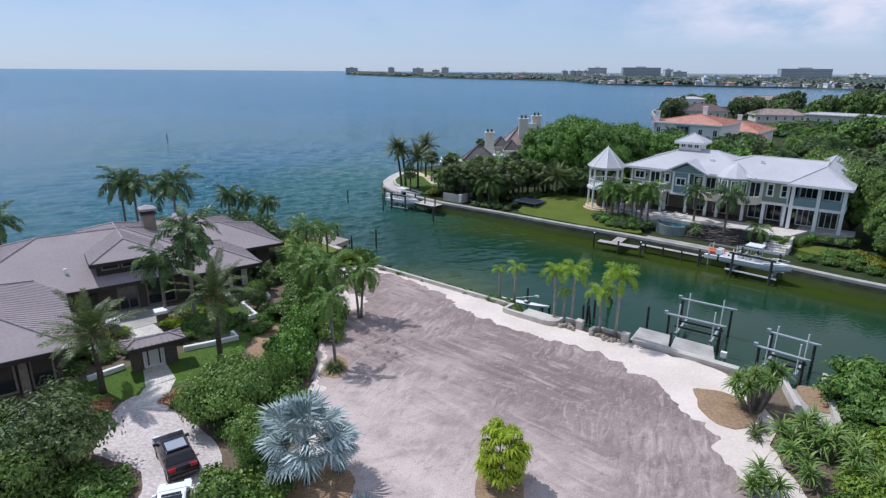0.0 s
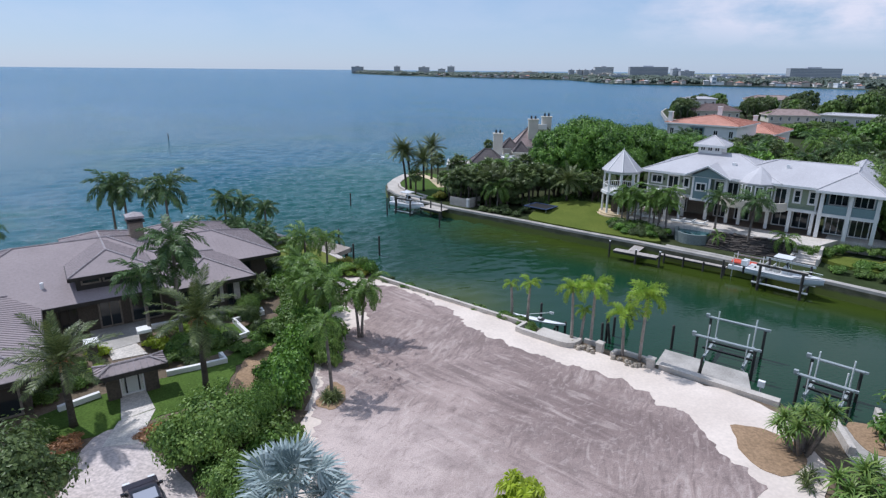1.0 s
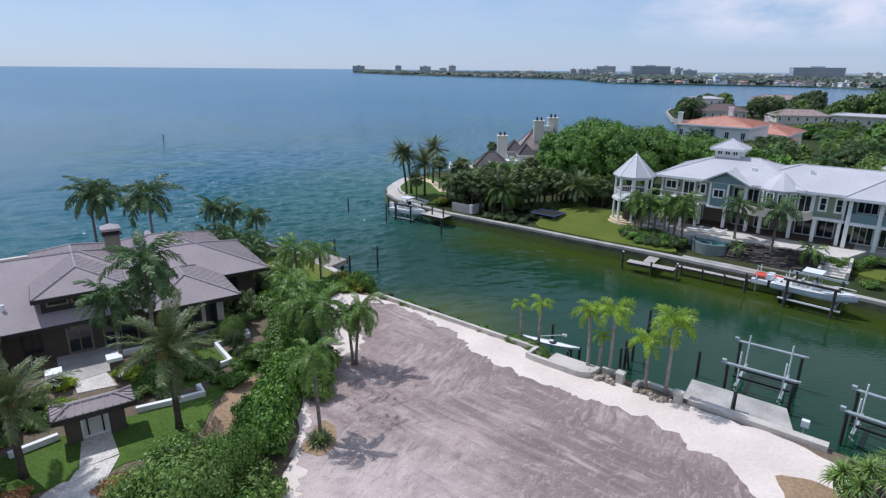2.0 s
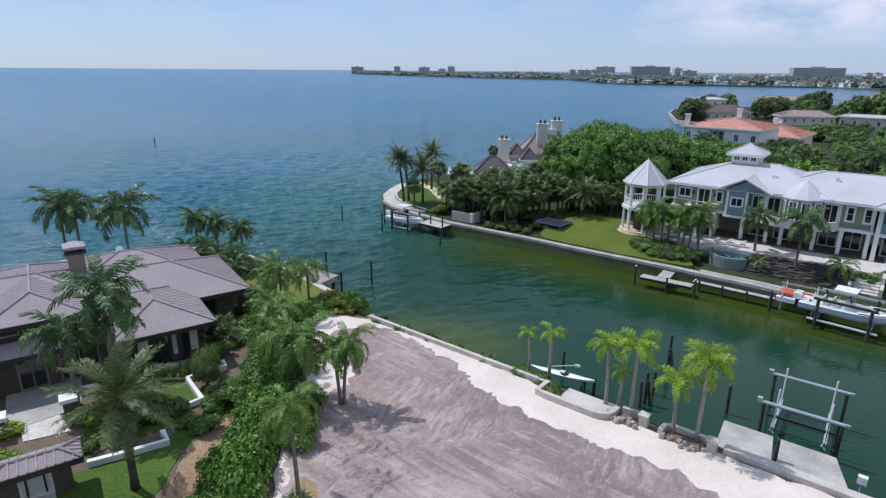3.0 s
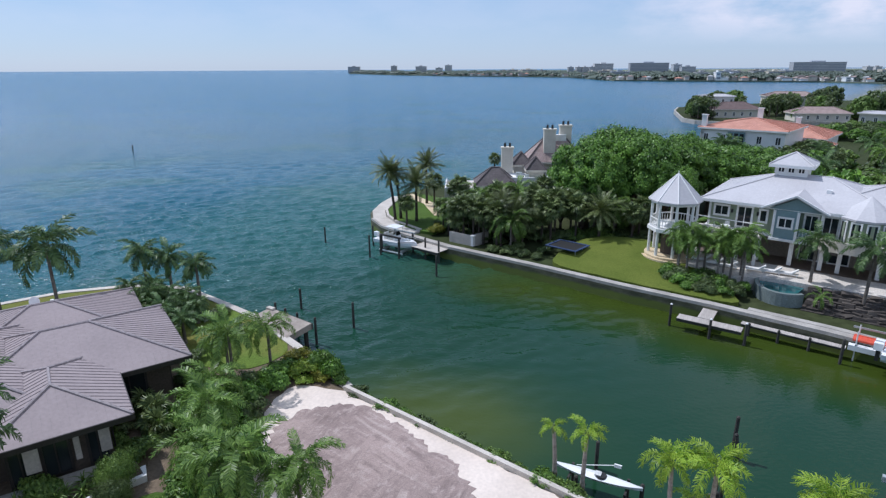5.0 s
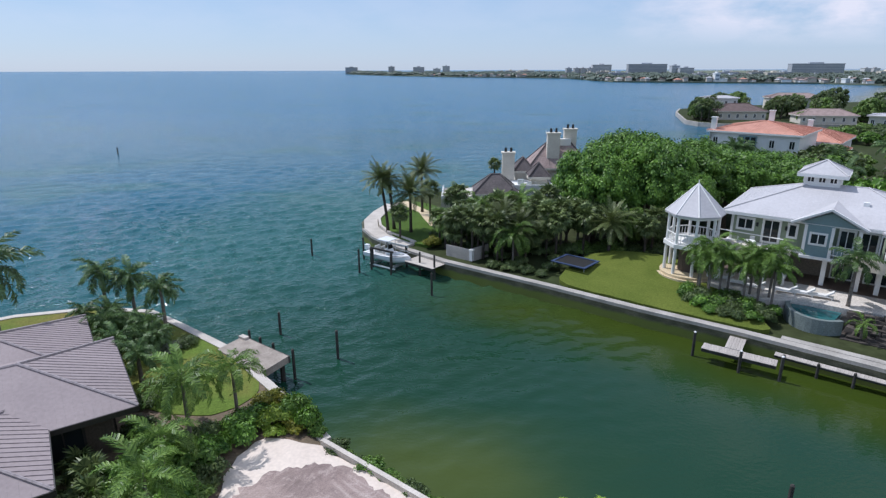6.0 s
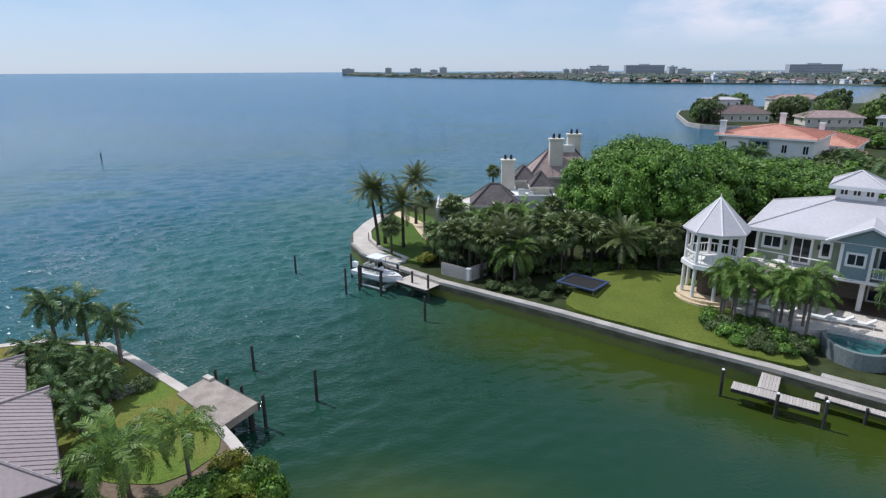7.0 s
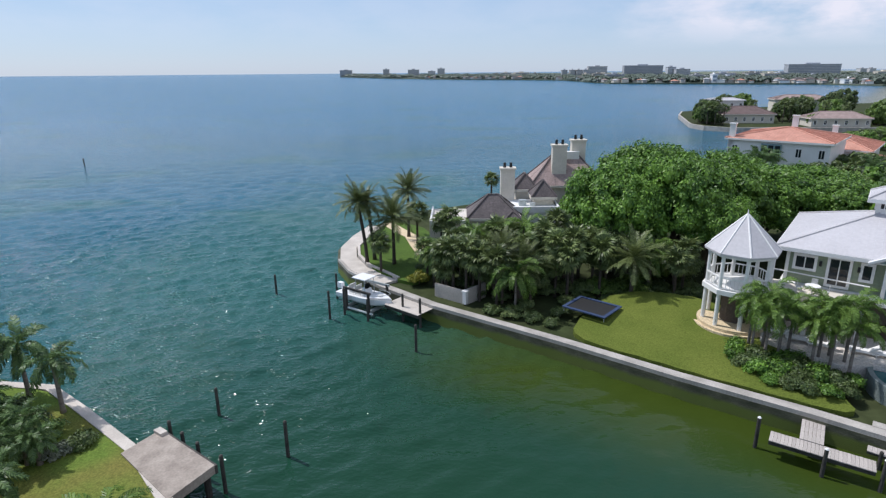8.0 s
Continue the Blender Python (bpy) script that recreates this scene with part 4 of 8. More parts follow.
def window(house, u, v, z, w, h, face, m_frame=None, bars=1, rows=1, name="window", depth=0.09, edge_w=0.08):
    """A framed window on a wall whose outside looks along face (a unit plan vector)."""
    m_frame = m_frame or M_WHITE
    fx, fy = face
    tx, ty = -fy, fx
    rot = Matrix(((tx, fx, 0, u), (ty, fy, 0, v), (0, 0, 1, z), (0, 0, 0, 1)))
    if abs(rot.to_3x3().determinant() - 1) > 0.1:
        rot = Matrix(((-tx, fx, 0, u), (-ty, fy, 0, v), (0, 0, 1, z), (0, 0, 0, 1)))
    win = part(name, MB().box(-w / 2 + 0.06, w / 2 - 0.06, 0.005, 0.03, 0.06, h - 0.06, rot), M_GLASS, house, "dark reflecting window pane")
    fr = MB()
    for x0, x1, z0, z1 in ((-w / 2 - 0.06, -w / 2 + edge_w, -0.06, h + 0.06), (w / 2 - edge_w, w / 2 + 0.06, -0.06, h + 0.06), (-w / 2 + edge_w, w / 2 - edge_w, -0.06, edge_w), (-w / 2 + edge_w, w / 2 - edge_w, h - edge_w, h + 0.06)):
        fr.box(x0, x1, 0, depth, z0, z1, rot)
    part("window_frame", fr, m_frame, win)
    for i in range(bars):
        x = -w / 2 + w * (i + 1) / (bars + 1)
        part("mullion", MB().box(x - 0.04, x + 0.04, 0.02, depth - 0.01, 0.08, h - 0.08, rot), m_frame, win)
    for i in range(rows - 1):
        zz = h * (i + 1) / rows
        part("glazing_bar", MB().box(-w / 2 + 0.08, w / 2 - 0.08, 0.02, depth - 0.02, zz - 0.02, zz + 0.02, rot), m_frame, win)
    return win


# brown-roofed house; its plan runs 37 degrees off the axes
HU, HV = Vector((0.8, 0.6)), Vector((-0.6, 0.8))


def house_xy(u, v):
    p = HU * u + HV * v
    return (p.x, p.y)


def brown_house():
    ou, ov, oz = 8.0, 62.0, 2.0
    h = thing("waterfront_house", "low dark-walled house with a mauve-brown seamed metal hip roof", "house", (*house_xy(ou, ov), oz), 36.87)

    def walls(u0, u1, v0, v1, z1, k):
        part("wall", MB().box(u0 - ou, u1 - ou, v0 - ov, v1 - ov, 0 - 0.05, z1 - oz), M_BROWNWALL, h)

    sl = 0.36
    specs = [("main", -8.2, 16.0, 56.0, 73.0, 5.05), ("west", -20.0, -2.0, 59.0, 72.0, 4.7), ("garage", -9.4, 1.7, 43.9, 60.5, 5.1), ("east", 10.9, 18.1, 54.4, 64.0, 5.25), ("north", 9.0, 22.4, 60.0, 70.6, 5.2), ("rear", 8.0, 21.2, 66.0, 77.6, 4.75)]
    for i, (nm, u0, u1, v0, v1, ze) in enumerate(specs):
        hip_roof(h, u0 - ou, u1 - ou, v0 - ov, v1 - ov, ze - oz, sl, M_ROOF_B, M_RIB_B, M_CAP_B, M_TRIM_D, step=0.42, rib=0.035, cap=0.09, flat=(0, 2))
        inset = 1.0 + 0.07 * i
        walls(u0 + inset, u1 - inset, v0 + inset, v1 - inset, ze - 0.23, i)
    # box dormer over the entrance
    part("dormer_wall", MB().box(4.3 - ou, 9.7 - ou, 57.5 - ov, 65.5 - ov, 3.0, 6.75 - oz), M_TRIM_D, h, "dark dormer wall")
    hip_roof(h, 3.8 - ou, 10.2 - ou, 57.0 - ov, 70.5 - ov, 6.9 - oz, sl, M_ROOF_B, M_RIB_B, M_CAP_B, M_TRIM_D, step=0.42, rib=0.035, cap=0.09, flat=(0, 2), name="dormer_roof")
    for k in range(3):
        window(h, 5.4 + k * 1.6 - ou, 57.5 - ov, 6.1 - oz, 1.35, 0.45, (0, -1), M_LOGGIA, bars=0)
    # chimney with a hipped hood
    ch = part("chimney", MB().box(9.7 - ou, 10.9 - ou, 66.0 - ov, 67.4 - ov, 5.0, 8.75 - oz), M_LOGGIA, h, "taupe stuccoed chimney stack")
    part("chimney_cap", MB().box(9.5 - ou, 11.1 - ou, 65.8 - ov, 67.6 - ov, 8.75 - oz, 8.9 - oz), M_TRIM_D, ch)
    part("hood", MB().box(9.8 - ou, 10.8 - ou, 66.1 - ov, 67.3 - ov, 8.9 - oz, 9.25 - oz), M_TRIM_D, ch)
    hm, *_ = hip(9.5 - ou, 11.1 - ou, 65.9 - ov, 67.5 - ov, 9.35 - oz, 0.45)
    part("hood_roof", hm, M_CAP_B, ch, "small hipped chimney hood")
    # openings under the eaves
    for u, v, w, hh, z, f, fr in ((14.2, 55.55, 1.3, 2.3, 2.3, (0, -1), M_TRIM_D), (16.2, 55.55, 1.0, 2.3, 2.3, (0, -1), M_TRIM_D), (12.6, 55.55, 1.1, 2.3, 2.3, (0, -1), M_TRIM_D),
                                  (16.95, 57.2, 2.0, 2.3, 2.3, (1, 0), M_TRIM_D), (21.15, 63.0, 2.6, 2.3, 2.3, (1, 0), M_TRIM_D), (21.15, 67.0, 2.6, 2.3, 2.3, (1, 0), M_TRIM_D),
                                  (18.6, 61.2, 2.0, 2.3, 2.3, (0, -1), M_TRIM_D), (9.2, 57.0, 2.4, 2.4, 2.2, (0, -1), M_LOGGIA), (6.4, 57.0, 1.6, 2.4, 2.2, (0, -1), M_LOGGIA), (3.4, 57.0, 1.2, 1.6, 2.8, (0, -1), M_TRIM_D)):
        window(h, u - ou, v - ov, z - oz, w, hh, f, fr, bars=1)
    for k in range(4):
        window(h, -7.2 + k * 2.2 - ou, 44.97 - ov, 2.3 - oz, 1.3, 2.2, (0, -1), M_LOGGIA, bars=0)
        part("pier", MB().box(-8.5 + k * 2.2 - ou, -8.0 + k * 2.2 - ou, 44.6 - ov, 44.96 - ov, -0.04, 2.8), M_LOGGIA, h, "pale wall pier")
    for u, w in ((13.1, 0.7), (16.55, 0.55), (15.2, 0.3)):
        part("blind", MB().box(u - w / 2 - ou, u + w / 2 - ou, 55.40 - ov, 55.43 - ov, 0.9, 2.55), M_CONC, h, "pale drawn blind")
    # roof vents
    for u, v, z in ((15.2, 75.3, 5.45), (2.0, 58.6, 6.05)):
        part("roof_vent", MB().rod((u - ou, v - ov, z - oz - 0.1), (u - ou, v - ov, z - oz + 0.4), 0.14), M_PVC, h, "white roof vent pipe")
    sd = part("satellite_dish", MB().rod((14.0 - ou, 73.6 - ov, 3.6), (14.0 - ou, 73.5 - ov, 4.5), 0.03), M_ALU, h, "white rooftop dish")
    part("dish", MB().rod((14.0 - ou, 73.5 - ov, 4.5), (14.1 - ou, 73.3 - ov, 4.58), 0.15, 0.4, 12), M_PVC, sd)


brown_house()


def entrance_gate():
    g = thing("entrance_gatehouse", "small roofed garden gatehouse with a white gate", "gatehouse", (-21.6, 39.2, 2.0), 36.87)
    hip_roof(g, -2.1, 2.2, -0.95, 0.95, 2.12, 0.33, M_ROOF_B, M_RIB_B, M_CAP_B, M_TRIM_D, step=0.36, rib=0.05, cap=0.09)
    for x0, x1 in ((-1.55, -0.75), (0.75, 1.6)):
        part("pier", MB().box(x0, x1, -0.35, 0.4, 0, 1.9), M_BROWNWALL, g)
    fr = part("gate_frame", MB().box(-0.74, -0.62, -0.12, 0.0, 0.05, 1.75).box(0.62, 0.74, -0.12, 0.0, 0.05, 1.75).box(-0.62, 0.62, -0.12, 0.0, 1.65, 1.75).box(-0.62, 0.62, -0.12, 0.0, 0.05, 0.15), M_WHITE, g, "white gate frame")
    part("gate_panel", MB().box(-0.6, 0.6, -0.08, -0.04, 0.18, 1.63), M_FROST, g, "pale translucent gate panel")
    for x in (-0.4, 0.4):
        part("stile", MB().box(x - 0.05, x + 0.05, -0.11, -0.085, 0.18, 1.63), M_TRIM_D, fr)


entrance_gate()

def timber_fence():
    t = thing("timber_fence", "short dark timber fence beside the rear garden path", "fence", (-18.4, 62.3, 2.0), -24)
    for x in (0.0, 1.2, 2.4):
        part("post", MB().box(x - 0.06, x + 0.06, -0.06, 0.06, 0, 1.1), M_PILE, t)
    for z in (0.45, 0.95):
        part("rail", MB().box(0.06, 2.34, -0.03, 0.03, z - 0.06, z + 0.06), M_DECK, t)


timber_fence()

# pale planter cubes at the front door
for x, y in ((-24.6, 46.4), (-27.4, 44.0)):
    pc = thing("planter_pillar", "square pillar with a white cap by the entrance court", "pillar", (x, y, 2.0), 36.87, group="entrance pillars")
    part("shaft", MB().box(-0.35, 0.35, -0.35, 0.35, 0.0, 1.2), M_BROWNWALL, pc)
    part("cap", MB().box(-0.5, 0.5, -0.5, 0.5, 1.2, 1.45), M_WHITE, pc, "white capstone")

# ---- sage-green mansion ----
MX, MY, MZ, MT = 24.06, 91.95, 3.0, -35.9


def mansion_xy(u, n):
    c, s = math.cos(radians(MT)), math.sin(radians(MT))
    return (MX + u * c - n * s, MY + u * s + n * c)


def rail(house, a, b, z, h=1.0, material=None, posts=True):
    """A balustrade: top and bottom rail, slim balusters, end posts."""
    material = material or M_WHITE
    a, b = Vector(a), Vector(b)
    length = (b - a).length
    e = (b - a).normalized()
    ang = math.atan2(e.y, e.x)
    rot = Matrix.Translation((a.x, a.y, z)) @ Matrix.Rotation(ang, 4, "Z")
    r = part("balustrade", MB().box(0, length, -0.05, 0.05, h - 0.1, h, rot).box(0, length, -0.04, 0.04, 0.1, 0.18, rot), material, house, "white balustrade")
    n = max(2, int(length / 0.28))
    bl = MB()
    for i in range(n):
        x = length * (i + 0.5) / n
        bl.box(x - 0.022, x + 0.022, -0.02, 0.02, 0.18, h - 0.1, rot)
    tagged(part("baluster", bl, material, r), kind="stuff")
    return r


def mansion():
    h = thing("green_mansion", "two-storey sage-green mansion with white columns and pale seamed metal roof", "house", (MX, MY, MZ), MT)
    kw = dict(m_roof=M_ROOF_W, m_rib=M_RIB_W, m_cap=M_ROOF_W, m_fascia=M_WHITE, step=0.5, rib=0.01, cap=0.08)
    f2, ev = 3.2, 6.35
    # ground floor set back behind the loggia; upper floor above it
    part("wall", MB().box(2.9, 24.6, 6.0, 15.0, 0, f2 - 0.2), M_LOGGIA, h, "taupe ground-floor wall toned down for loggia shade")
    part("wall", MB().box(2.8, 24.9, 3.3, 15.1, f2, ev - 0.25), M_GREEN, h, "sage-green board siding")
    part("floor_slab", MB().box(2.6, 25.0, 2.9, 15.2, f2 - 0.35, f2 - 0.005), M_WHITE, h, "white floor band")
    boards = MB()
    for k in range(12):
        z = f2 + 0.22 + k * 0.24
        boards.box(2.79, 24.8, 3.285, 3.3, z - 0.012, z + 0.012)
    tagged(part("siding", boards, M_GREEN, h), kind="stuff")
    hip_roof(h, 2.0, 20.6, 2.3, 16.2, ev, 0.36, **kw)
    hip_roof(h, 12.0, 28.9, 2.36, 16.14, ev - 0.02, 0.328, **kw, end=0.7)
    # end wing
    part("wall", MB().box(25.8, 30.8, 5.2, 22.4, 0, f2 - 0.2), M_TEAL, h)
    part("wall", MB().box(25.6, 31.0, 4.6, 22.6, f2, ev - 0.25), M_TEAL, h, "teal-grey board siding")
    part("floor_slab", MB().box(25.1, 31.5, 2.5, 22.8, f2 - 0.4, f2 - 0.01), M_WHITE, h, "white balcony floor band")
    hip_roof(h, 24.6, 32.0, 1.8, 23.5, ev - 0.15, 0.57, **kw)
    for u in (25.35, 28.4, 31.25):
        part("column", MB().box(u - 0.22, u + 0.22, 2.45, 2.89, 0, ev - 0.3), M_WHITE, h, "tall white square column")
    part("balcony_panel", MB().box(25.6, 28.15, 2.6, 2.75, f2, f2 + 1.1).box(28.65, 31.0, 2.6, 2.75, f2, f2 + 1.1), M_TEAL, h, "teal balcony parapet")
    for u, w in ((27.0, 2.1), (29.7, 2.1)):
        window(h, u, 4.6, f2 + 0.85, w, 1.6, (0, -1), bars=2)
        window(h, u, 5.2, 0.1, w, 2.4, (0, -1), bars=2)
    # upper windows and doors
    for u, z, w, hh, bars, rows in ((4.2, 1.2, 1.6, 1.25, 1, 1), (6.6, 0.15, 1.6, 2.45, 1, 1), (8.45, 1.0, 0.85, 1.45, 0, 1), (14.7, 0.15, 1.5, 2.4, 1, 1), (20.6, 0.15, 1.5, 2.4, 1, 1), (22.5, 0.75, 0.85, 1.75, 0, 2), (24.2, 0.75, 0.85, 1.75, 0, 2)):
        window(h, u, 3.28, f2 + z, w, hh, (0, -1), bars=bars, rows=rows, edge_w=0.15)
    for u in (5.3, 7.9):
        part("wall_lantern", MB().box(u - 0.1, u + 0.1, 3.1, 3.28, f2 + 1.7, f2 + 2.1), M_BLACK, h, "small dark wall lantern")
    for u in (4.4, 7.2, 13.0, 15.8, 20.6, 23.0):
        window(h, u, 6.0, 0.1, 1.9, 2.5, (0, -1), bars=1)
    for u in (8.4, 11.6, 14.4, 16.0, 19.4, 22.0, 24.6):
        part("column", MB().box(u - 0.2, u + 0.2, 2.95, 3.35, 0, f2 - 0.35), M_WHITE, h, "white square loggia column")
    # corner boards
    for u in (2.95, 13.9, 21.5, 24.75):
        part("corner_board", MB().box(u - 0.12, u + 0.12, 3.22, 3.29, f2, ev - 0.3), M_WHITE, h)
    # projecting gable bay with recessed balcony
    part("bay_wall", MB().box(9.6, 11.9, 2.2, 3.27, f2 - 0.2, ev - 0.3), M_TEAL, h, "teal-grey projecting bay")
    part("bay_floor", MB().box(9.4, 14.2, 2.0, 2.88, f2 - 0.45, f2 - 0.2), M_WHITE, h)
    window(h, 10.75, 2.2, f2 + 0.95, 1.4, 1.15, (0, -1), bars=1, edge_w=0.13)
    for u in (9.65, 11.85, 14.0):
        part("corner_board", MB().box(u - 0.13, u + 0.13, 2.1, 2.19, f2 - 0.2, ev - 0.35), M_WHITE, h)
    rail(h, (12.0, 2.25), (13.9, 2.25), f2, 1.05, M_WHITE)
    part("balcony_panel", MB().box(12.05, 13.85, 2.3, 2.36, f2, f2 + 1.0), M_TEAL, h)
    window(h, 12.95, 3.28, f2 + 0.1, 1.3, 2.4, (0, -1), bars=1, edge_w=0.13)
    ap, zl, n0, n1 = 11.5, ev - 0.15, 1.5, 7.0
    gv = [(8.4, n0, zl), (ap, n0, zl + 1.6), (14.6, n0, zl), (8.4, n1, zl), (ap, n1, zl + 1.6), (14.6, n1, zl)]
    gv += [(x, y, z - 0.2) for x, y, z in gv]
    part("gable_roof", MB().add(gv, [(0, 1, 4, 3), (1, 2, 5, 4), (6, 9, 10, 7), (7, 10, 11, 8), (0, 6, 7, 1), (1, 7, 8, 2), (0, 3, 9, 6), (2, 8, 11, 5), (3, 4, 10, 9), (4, 5, 11, 10)]), M_ROOF_W, h, "pale metal gable roof")
    part("gable_wall", MB().add([(9.1, 2.15, zl - 0.05), (13.9, 2.15, zl - 0.05), (ap, 2.15, zl + 1.2), (9.1, 2.4, zl - 0.05), (13.9, 2.4, zl - 0.05), (ap, 2.4, zl + 1.2)], [(0, 1, 2), (3, 5, 4), (0, 3, 4, 1), (1, 4, 5, 2), (2, 5, 3, 0)]), M_TEAL, h)
    part("barge_board", MB().rod((8.4, n0 - 0.03, zl), (ap, n0 - 0.03, zl + 1.6), 0.13, n=4).rod((ap, n0 - 0.03, zl + 1.6), (14.6, n0 - 0.03, zl), 0.13, n=4), M_WHITE, h)
    # bay with a pyramid roof and a curved balcony
    oc = [(17.6 + 2.2 * math.cos(radians(a)), 3.4 + 2.2 * math.sin(radians(a))) for a in range(180, 361, 36)]
    part("bay_wall", MB().prism(oc, f2, ev - 0.3), M_GREEN, h, "sage-green polygonal bay")
    oe = [(17.6 + 2.55 * math.cos(radians(a)), 3.8 + 2.75 * math.sin(radians(a))) for a in range(180, 361, 36)]
    k = len(oe)
    part("bay_roof", MB().add([(*p, ev - 0.2) for p in oe] + [(17.6, 4.4, ev + 1.75)] + [(*p, ev - 0.4) for p in oe], [(i, i + 1, k) for i in range(k - 1)] + [(i + 1, i, k + 1 + i, k + 2 + i) for i in range(k - 1)] + [tuple(range(2 * k, k, -1)), (k - 1, 0, k)]), M_ROOF_W, h, "pale metal pyramid bay roof")
    for a in (216, 252, 288, 324):
        ca, sa = math.cos(radians(a + 0)), math.sin(radians(a + 0))
        window(h, 17.6 + 2.12 * ca, 3.4 + 2.12 * sa, f2 + 0.2, 0.9, 2.4, (ca, sa), bars=0)
    bc = [(17.2 + 4.4 * math.cos(radians(a)), 2.9 + 2.6 * math.sin(radians(a))) for a in range(180, 361, 15)]
    part("balcony_floor", MB().prism(bc, f2 - 0.42, f2 - 0.03), M_CREAM, h, "curved cream balcony floor")
    part("balcony_parapet", MB().wall(offset(bc, 0.12), 0.22, f2 - 0.02, f2 + 0.7), M_CREAM, h, "curved cream stone parapet")
    # terrace beside the tower
    tc = [(1.8, 3.28), (1.8, 0.4), (3.2, -0.6), (5.2, -1.0), (7.0, -0.6), (8.6, 0.6), (8.8, 3.28)]
    part("terrace_floor", MB().prism(tc, f2 - 0.45, f2 - 0.06), M_CREAM, h, "cream upper terrace floor")
    for p, q in zip(tc[1:-2], tc[2:-1]):
        part("terrace_parapet", MB().wall([p, q], 0.16, f2 - 0.05, f2 + 0.55), M_CREAM, h)
    part("terrace_rail", MB().rod((1.8, 2.9, f2 + 0.95), (8.8, 2.2, f2 + 0.95), 0.06, n=6), M_WHITE, h)
    for p in tc[1:-1]:
        part("column", MB().box(p[0] - 0.15, p[0] + 0.15, p[1] - 0.05, p[1] + 0.25, 0, f2 - 0.45), M_WHITE, h)
    # cupola
    part("cupola_wall", MB().box(8.1, 11.3, 8.7, 11.9, ev + 1.0, 9.85), M_WHITE, h)
    for i in range(3):
        window(h, 8.7 + i * 1.0, 8.7, 9.0, 0.7, 0.6, (0, -1), bars=1)
        window(h, 8.1, 9.3 + i * 1.0, 9.0, 0.7, 0.6, (-1, 0), bars=1)
    hip_roof(h, 7.5, 11.9, 8.1, 12.5, 9.95, 0.55, **kw, name="cupola_roof")
    part("roof_vent", MB().box(13.6, 14.1, 5.8, 6.2, 7.3, 8.0), M_PVC, h)
    part("roof_vent", MB().box(20.2, 20.6, 6.8, 7.1, 7.7, 8.3), M_PVC, h)
    # octagonal tower
    tower = part("tower_base", MB().prism([(2.85 * math.cos(radians(a)), 2.85 * math.sin(radians(a))) for a in range(0, 360, 15)], -0.5, 0.02), M_GOLD, h, "round stepped stone tower base")
    part("tower_step", MB().prism([(3.15 * math.cos(radians(a)), 3.15 * math.sin(radians(a))) for a in range(0, 360, 15)], -0.6, -0.22), M_GOLD, tower)
    oct8 = [(math.cos(radians(a + 22.5)), math.sin(radians(a + 22.5))) for a in range(0, 360, 45)]
    part("tower_floor", MB().prism([(2.75 * x, 2.75 * y) for x, y in oct8], f2 - 0.4, f2), M_WHITE, h, "white tower floor band")
    part("tower_beam", MB().prism([(2.6 * x, 2.6 * y) for x, y in oct8], 5.9, 6.28), M_WHITE, h)
    for x, y in oct8:
        part("tower_column", MB().rod((2.4 * x, 2.4 * y, 0), (2.4 * x, 2.4 * y, f2 - 0.4), 0.17, n=10), M_WHITE, h, "white tower column")
        part("tower_column", MB().rod((2.4 * x, 2.4 * y, f2), (2.4 * x, 2.4 * y, 5.9), 0.15, n=10), M_WHITE, h, "white tower column")
    for i in range(8):
        a, b = oct8[i], oct8[(i + 1) % 8]
        rail(h, (2.5 * a[0], 2.5 * a[1]), (2.5 * b[0], 2.5 * b[1]), f2, 1.05)
    part("tower_core", MB().prism([(1.1 * x, 1.1 * y) for x, y in oct8], 0, f2 - 0.4), M_BROWNWALL, h, "dark stair core")
    er, apex = 2.9, 9.2
    part("tower_roof", MB().add([(er * x, er * y, 6.3) for x, y in oct8] + [(0, 0, apex)] + [(er * x, er * y, 6.15) for x, y in oct8],
         [(i, (i + 1) % 8, 8) for i in range(8)] + [((i + 1) % 8, i, 9 + i, 9 + (i + 1) % 8) for i in range(8)] + [tuple(range(16, 8, -1))]), M_ROOF_W, h, "pale eight-sided metal tower roof")
    for x, y in oct8:
        part("tower_hip_cap", MB().rod((er * x, er * y, 6.3), (0, 0, apex), 0.07, n=5), M_WHITE, h)
    part("finial", MB().rod((0, 0, apex - 0.1), (0, 0, apex + 0.35), 0.08, 0.02), M_WHITE, h)


mansion()


def local_slab(name, pts, z0, z1, material, label, category):
    return solid(name, MB().prism([mansion_xy(u, n) for u, n in pts], z0, z1), material, label, category)


local_slab("patio", [(1.5, 3.0), (2.6, -2.6), (8.0, -4.2), (10.0, -2.8), (13.5, -2.2), (20, -2.0), (26, -2.4), (28, 3.2), (33, 3.0), (33, 6.5), (2.0, 6.5)], 1.4, 2.95, M_PATIO, "white stone pool patio", "patio")
# pool with a curved overflow wall
PC = (12.3, -3.0)
pw = [mansion_xy(PC[0] + 2.55 * math.cos(radians(a)), PC[1] + 3.2 * math.sin(radians(a))) for a in range(165, 316, 10)]
solid("pool_wall", MB().wall(pw, 0.35, 1.4, 2.88), M_POOLW, "curved grey-green tiled overflow wall of the pool", "pool wall")
local_slab("pool_shell", [(9.9, -2.5), (10.2, -4.4), (11.0, -5.5), (12.2, -5.9), (13.6, -5.3), (14.0, -2.5)], 1.4, 2.30, M_POOLW, "raised pool basin", "pool")
local_slab("pool_water", [(9.95, -2.6), (10.25, -4.3), (11.05, -5.4), (12.2, -5.8), (13.5, -5.2), (13.9, -2.6)], 2.31, 2.6, M_POOL, "turquoise pool water", "pool water")
